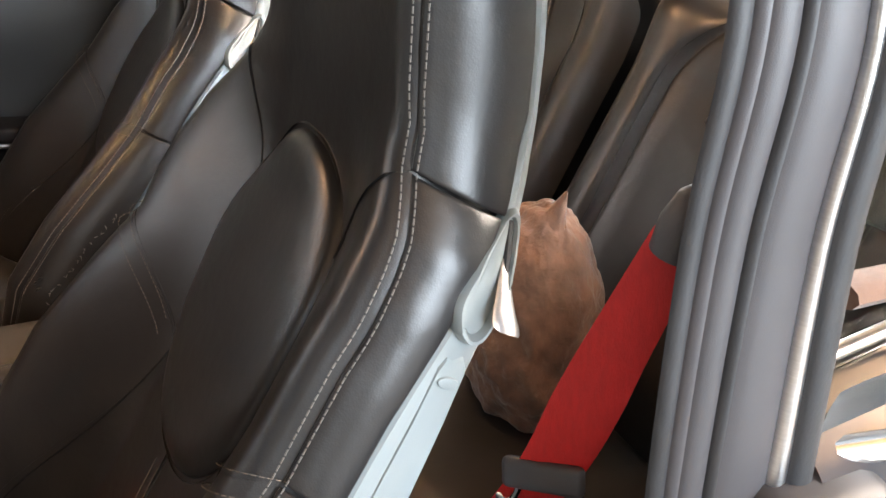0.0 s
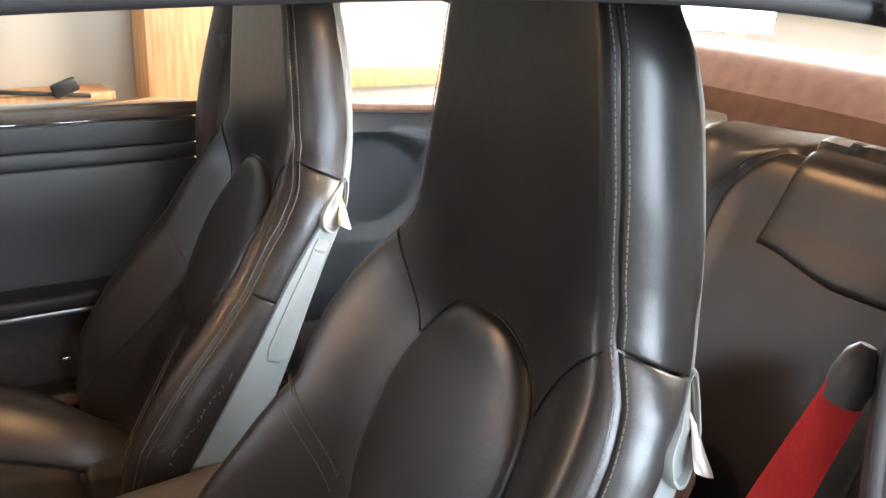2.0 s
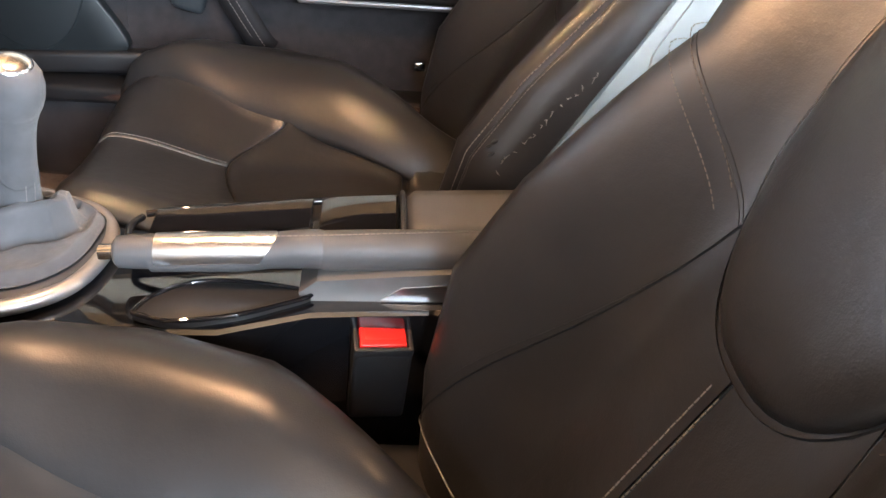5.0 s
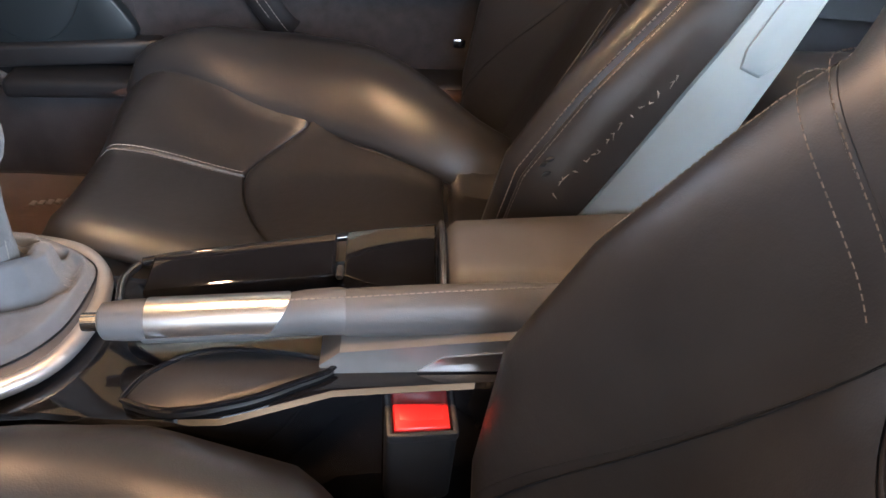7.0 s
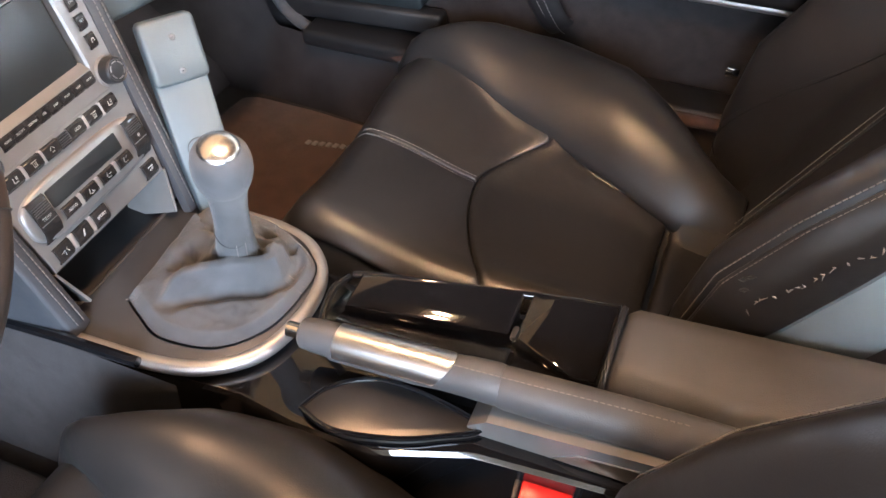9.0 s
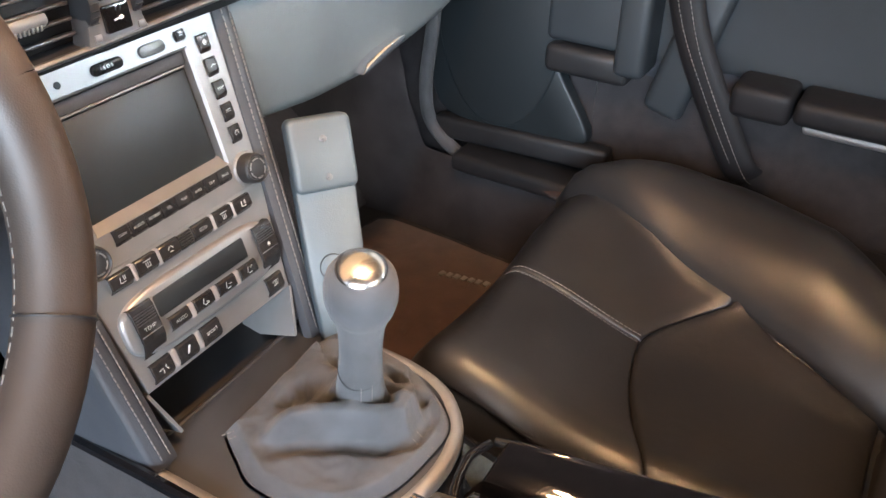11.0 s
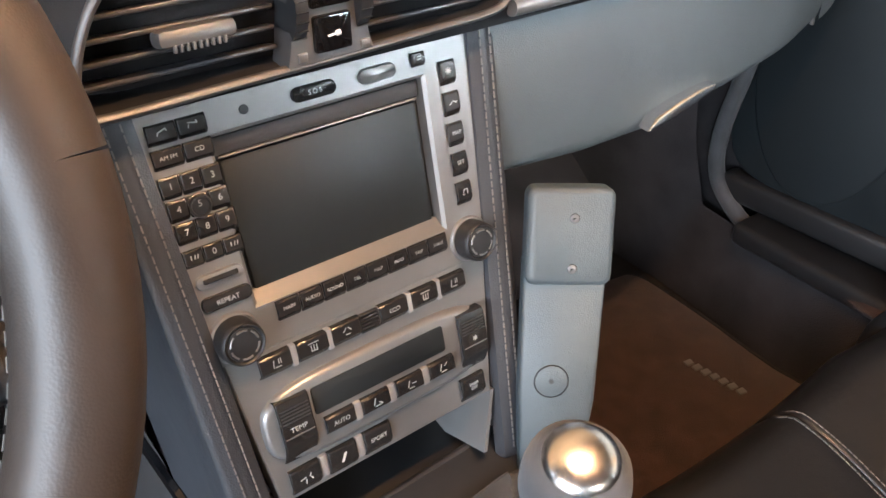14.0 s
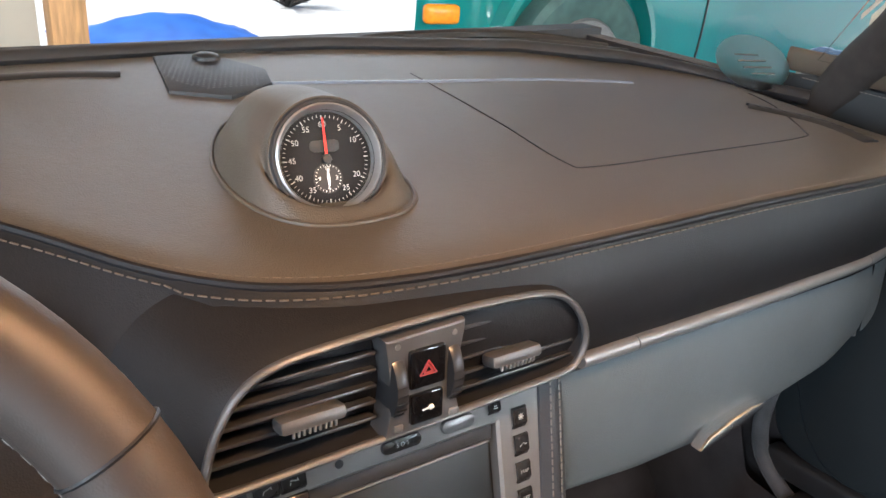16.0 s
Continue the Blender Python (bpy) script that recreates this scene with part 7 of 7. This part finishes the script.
# ---- garage ----
WHITE_WALL = mat("white_wash", (0.44, 0.47, 0.42), 0.8, noise_scale=2, noise_amount=0.04, bump=0.15, bump_scale=70)
TEAL = mat("teal_car_paint", (0.008, 0.19, 0.185), 0.15, noise_scale=4, noise_amount=0.08, coat=1.0)
AMBER = mat("amber_lens", (0.95, 0.30, 0.02), 0.2, noise_scale=60, noise_amount=0.2, bump=0.3, bump_scale=200)
# teal-grey tint of the tyre imitates a windscreen reflection lying over it
REFLECTION_TYRE = mat("reflection_tinted_tyre", (0.06, 0.125, 0.12), 0.6, noise_scale=14, noise_amount=0.3, bump=0.3, bump_scale=90)
TYRE = mat("tyre_rubber", (0.02, 0.02, 0.02), 0.8, noise_scale=30, noise_amount=0.2, bump=0.3, bump_scale=120)
TARP = mat("blue_tarpaulin", (0.03, 0.13, 0.5), 0.45, noise_scale=8, noise_amount=0.2, bump=0.5, bump_scale=25)
GRAVEL = mat("pale_gravel", (0.70, 0.69, 0.67), 0.9, noise_scale=7, noise_amount=0.2, bump=0.5, bump_scale=60)
solid("ground", block((0, 0, -0.05), (600, 600, 0.1), 0), GRAVEL, "pale gravel ground round the garage", "ground", "structure")
solid("floor_garage", block((-0.4, -0.5, 0.0), (7.0, 9.6, 0.02), 0), CONCRETE, "worn concrete garage floor", "floor", "structure")
solid("wall_right", block((2.60, -0.75, 1.4), (0.2, 3.9, 2.8), 0), PLASTER, "beige plastered garage wall", "wall", "structure")
# the white wall is split only to make room for the right lamp
solid("wall_right_white", block((2.72, -3.7, 0.40), (0.2, 2.2, 0.80), 0), WHITE_WALL, "white painted wall under the added lamp opening", "wall", "structure")
solid("wall_right_white", block((2.72, -3.7, 2.50), (0.2, 2.2, 0.60), 0), WHITE_WALL, "white painted wall above the added lamp opening", "wall", "structure")
solid("wall_right_white", block((2.72, -4.70, 1.50), (0.2, 0.20, 1.40), 0), WHITE_WALL, "white painted wall beside the added lamp opening", "wall", "structure")
solid("wall_rear", block((-0.4, -4.9, 1.4), (6.4, 0.2, 2.8), 0), WHITE_WALL, "white painted rear garage wall", "wall", "structure")
for cx, w in ((-2.9, 1.8), (0.1, 0.8)):
    solid("wall_front", block((cx, 4.4, 1.4), (w, 0.2, 2.8), 0), PLASTER, "beige wall beside the garage opening", "wall", "structure")
# unseen wall; its doorways are gaps placed to suit the lamps
for cy, w in ((-4.5, 0.8), (0.0, 1.6), (3.2, 2.4)):
    solid("wall_left", block((-3.9, cy, 1.4), (0.2, w, 2.8), 0), PLASTER, "unseen beige wall beside a gap left for the side lamps", "wall", "structure")
solid("ceiling", block((-0.5, -0.2, 2.86), (7.2, 9.8, 0.12), 0), WOOD, "pine boarded garage ceiling", "ceiling", "structure")
post = thing("timber_post", "square pine post against the garage wall", "post", (2.3, -1.26, 0.0), "timber posts")
part("post", block((2.35, -1.265, 1.4), (0.22, 0.33, 2.8), 0.008), WOOD, post)
post2 = thing("timber_post", "pine post beside the garage opening", "post", (0.55, 4.3, 0.0), "timber posts")
part("post", block((0.615, 4.2, 1.4), (0.17, 0.17, 2.8), 0.008), WOOD, post2)
rail_t = thing("timber_rail", "horizontal pine rail along the garage wall", "rail", (2.4, -2.3, 0.62))
part("rail", block((2.52, -2.55, 0.63), (0.16, 2.2, 0.075), 0.006), WOOD, rail_t)
for k in range(4):
    bd = thing("timber_board", "short pale pine board lying in a stack", "board", (2.3, -0.7, 0.5), "stacked boards")
    part("board", block((2.36 + 0.02 * (k % 2), -0.62 - 0.03 * k, 0.47 + 0.05 * k), (0.18, 0.56 + 0.05 * (k % 3), 0.045), 0.004, turn=(0, 0, 4 * k - 6)), WOOD, bd)
bench = thing("work_bench", "plain pine bench along the wall", "bench", (2.3, -0.6, 0.0))
part("bench_top", block((2.33, -0.30, 0.425), (0.32, 1.5, 0.04), 0.004), WOOD, bench)
for y in (-0.98, 0.38):
    part("bench_leg", block((2.33, y, 0.21), (0.26, 0.06, 0.40), 0.004), WOOD, bench)
clamp = thing("bar_clamp", "black bar clamp lying on the stacked boards", "clamp", (2.3, -0.75, 0.66))
part("bar", block((2.27, -0.70, 0.655), (0.02, 0.42, 0.014), 0.002, turn=(6, 0, 8)), BLACK, clamp)
part("jaw", block((2.27, -0.82, 0.67), (0.03, 0.09, 0.05), 0.008, turn=(-20, 0, 8)), BLACK, clamp)

# teal car parked ahead
teal = thing("parked_car", "teal parked car with amber indicator", "car", (2.6, 2.6, 0.0))


def teal_at(u, v):
    x = 1.56 + 3.8 * u
    z = 0.22 + 1.05 * v
    return Vector((x, 2.32 + 0.16 * (1 - sstep(0, 0.05, u)) + 0.16 * abs(v - 0.45) ** 2 + 0.02 * math.sin(6 * u), z))


bm, _ = grid(teal_at, 50, 20)
part("body_side", bm, TEAL, teal)
part("body_top", block((3.55, 3.1, 1.24), (3.7, 1.3, 0.06), 0.03, 3), TEAL, teal)
part("door_gap", tube([teal_at(0.405, v) + Vector((0, -0.002, 0)) for v in [k / 10 for k in range(11)]], 0.006, 6), BLACK, teal)
part("indicator", block((1.625, 2.40, 0.583), (0.15, 0.05, 0.075), 0.02, 3, turn=(0, 0, -12)), AMBER, teal, "amber indicator lens")
wl = part("wheel", lathe((2.24, 2.26, 0.36), (0, -1, 0), [(0.34, -0.16), (0.36, -0.05), (0.355, 0.02), (0.33, 0.045), (0.25, 0.04), (0.22, 0.02)], 48), REFLECTION_TYRE, teal, "tyre tinted like the windscreen reflection over it")
part("arch", lathe((2.24, 2.30, 0.38), (0, -1, 0), [(0.46, -0.2), (0.46, 0.045), (0.43, 0.05), (0.42, -0.1)], 48), TEAL, teal)
part("rim", lathe((2.24, 2.235, 0.36), (0, -1, 0), [(0.22, 0), (0.21, 0.012), (0.12, 0.02), (0.05, 0.03), (0.02, 0.03)], 40), TITAN, wl)
tarp = thing("tarpaulin", "crumpled blue tarpaulin on the ground outside", "tarpaulin", (1.2, 5.3, 0))
bm, _ = grid(lambda u, v: Vector((0.72 + 1.25 * u, 4.75 + 0.75 * v, 0.012 + 0.15 * math.sin(math.pi * u) * math.sin(math.pi * v) + 0.02 * noise.noise(Vector((7 * u, 5 * v, 0))) * math.sin(math.pi * v))), 30, 14)
part("sheet", bm, TARP, tarp)
bush = thing("shrub", "bare grey shrub outside the garage", "shrub", (2.6, 6.3, 0))
rng = random.Random(4)
bm = bmesh.new()
for k in range(60):
    a, r = rng.uniform(0, 6.28), rng.uniform(0.1, 0.5)
    top = Vector((2.75 + r * math.cos(a), 6.3 + r * math.sin(a), rng.uniform(0.1, 0.35)))
    tube(smooth_line([(2.75, 6.3, 0.0), (2.75 + 0.4 * r * math.cos(a), 6.3 + 0.4 * r * math.sin(a), top.z * 0.6), tuple(top)], 4), [0.012 - 0.0012 * i for i in range(9)], 5, bm)
part("twigs", bm, TYRE, bush)

# roof lamps of the car
WARM = glow("warm_bulb", (1.0, 0.62, 0.28), 14)
for ly, lz in ((-0.22, 1.176), (-1.00, 1.208)):
    lamp = thing("roof_lamp", "lit roof lamp with two warm bulbs", "lamp", (0, ly, lz), "roof lamps")
    part("housing", block((0, ly, lz), (0.15, 0.07, 0.022), 0.008, 3), SOFT_BLACK, lamp)
    for bx in (-0.035, 0.035):
        part("lens", block((bx, ly, lz - 0.0125), (0.042, 0.034, 0.006), 0.002), WARM, lamp, "glowing warm lens")
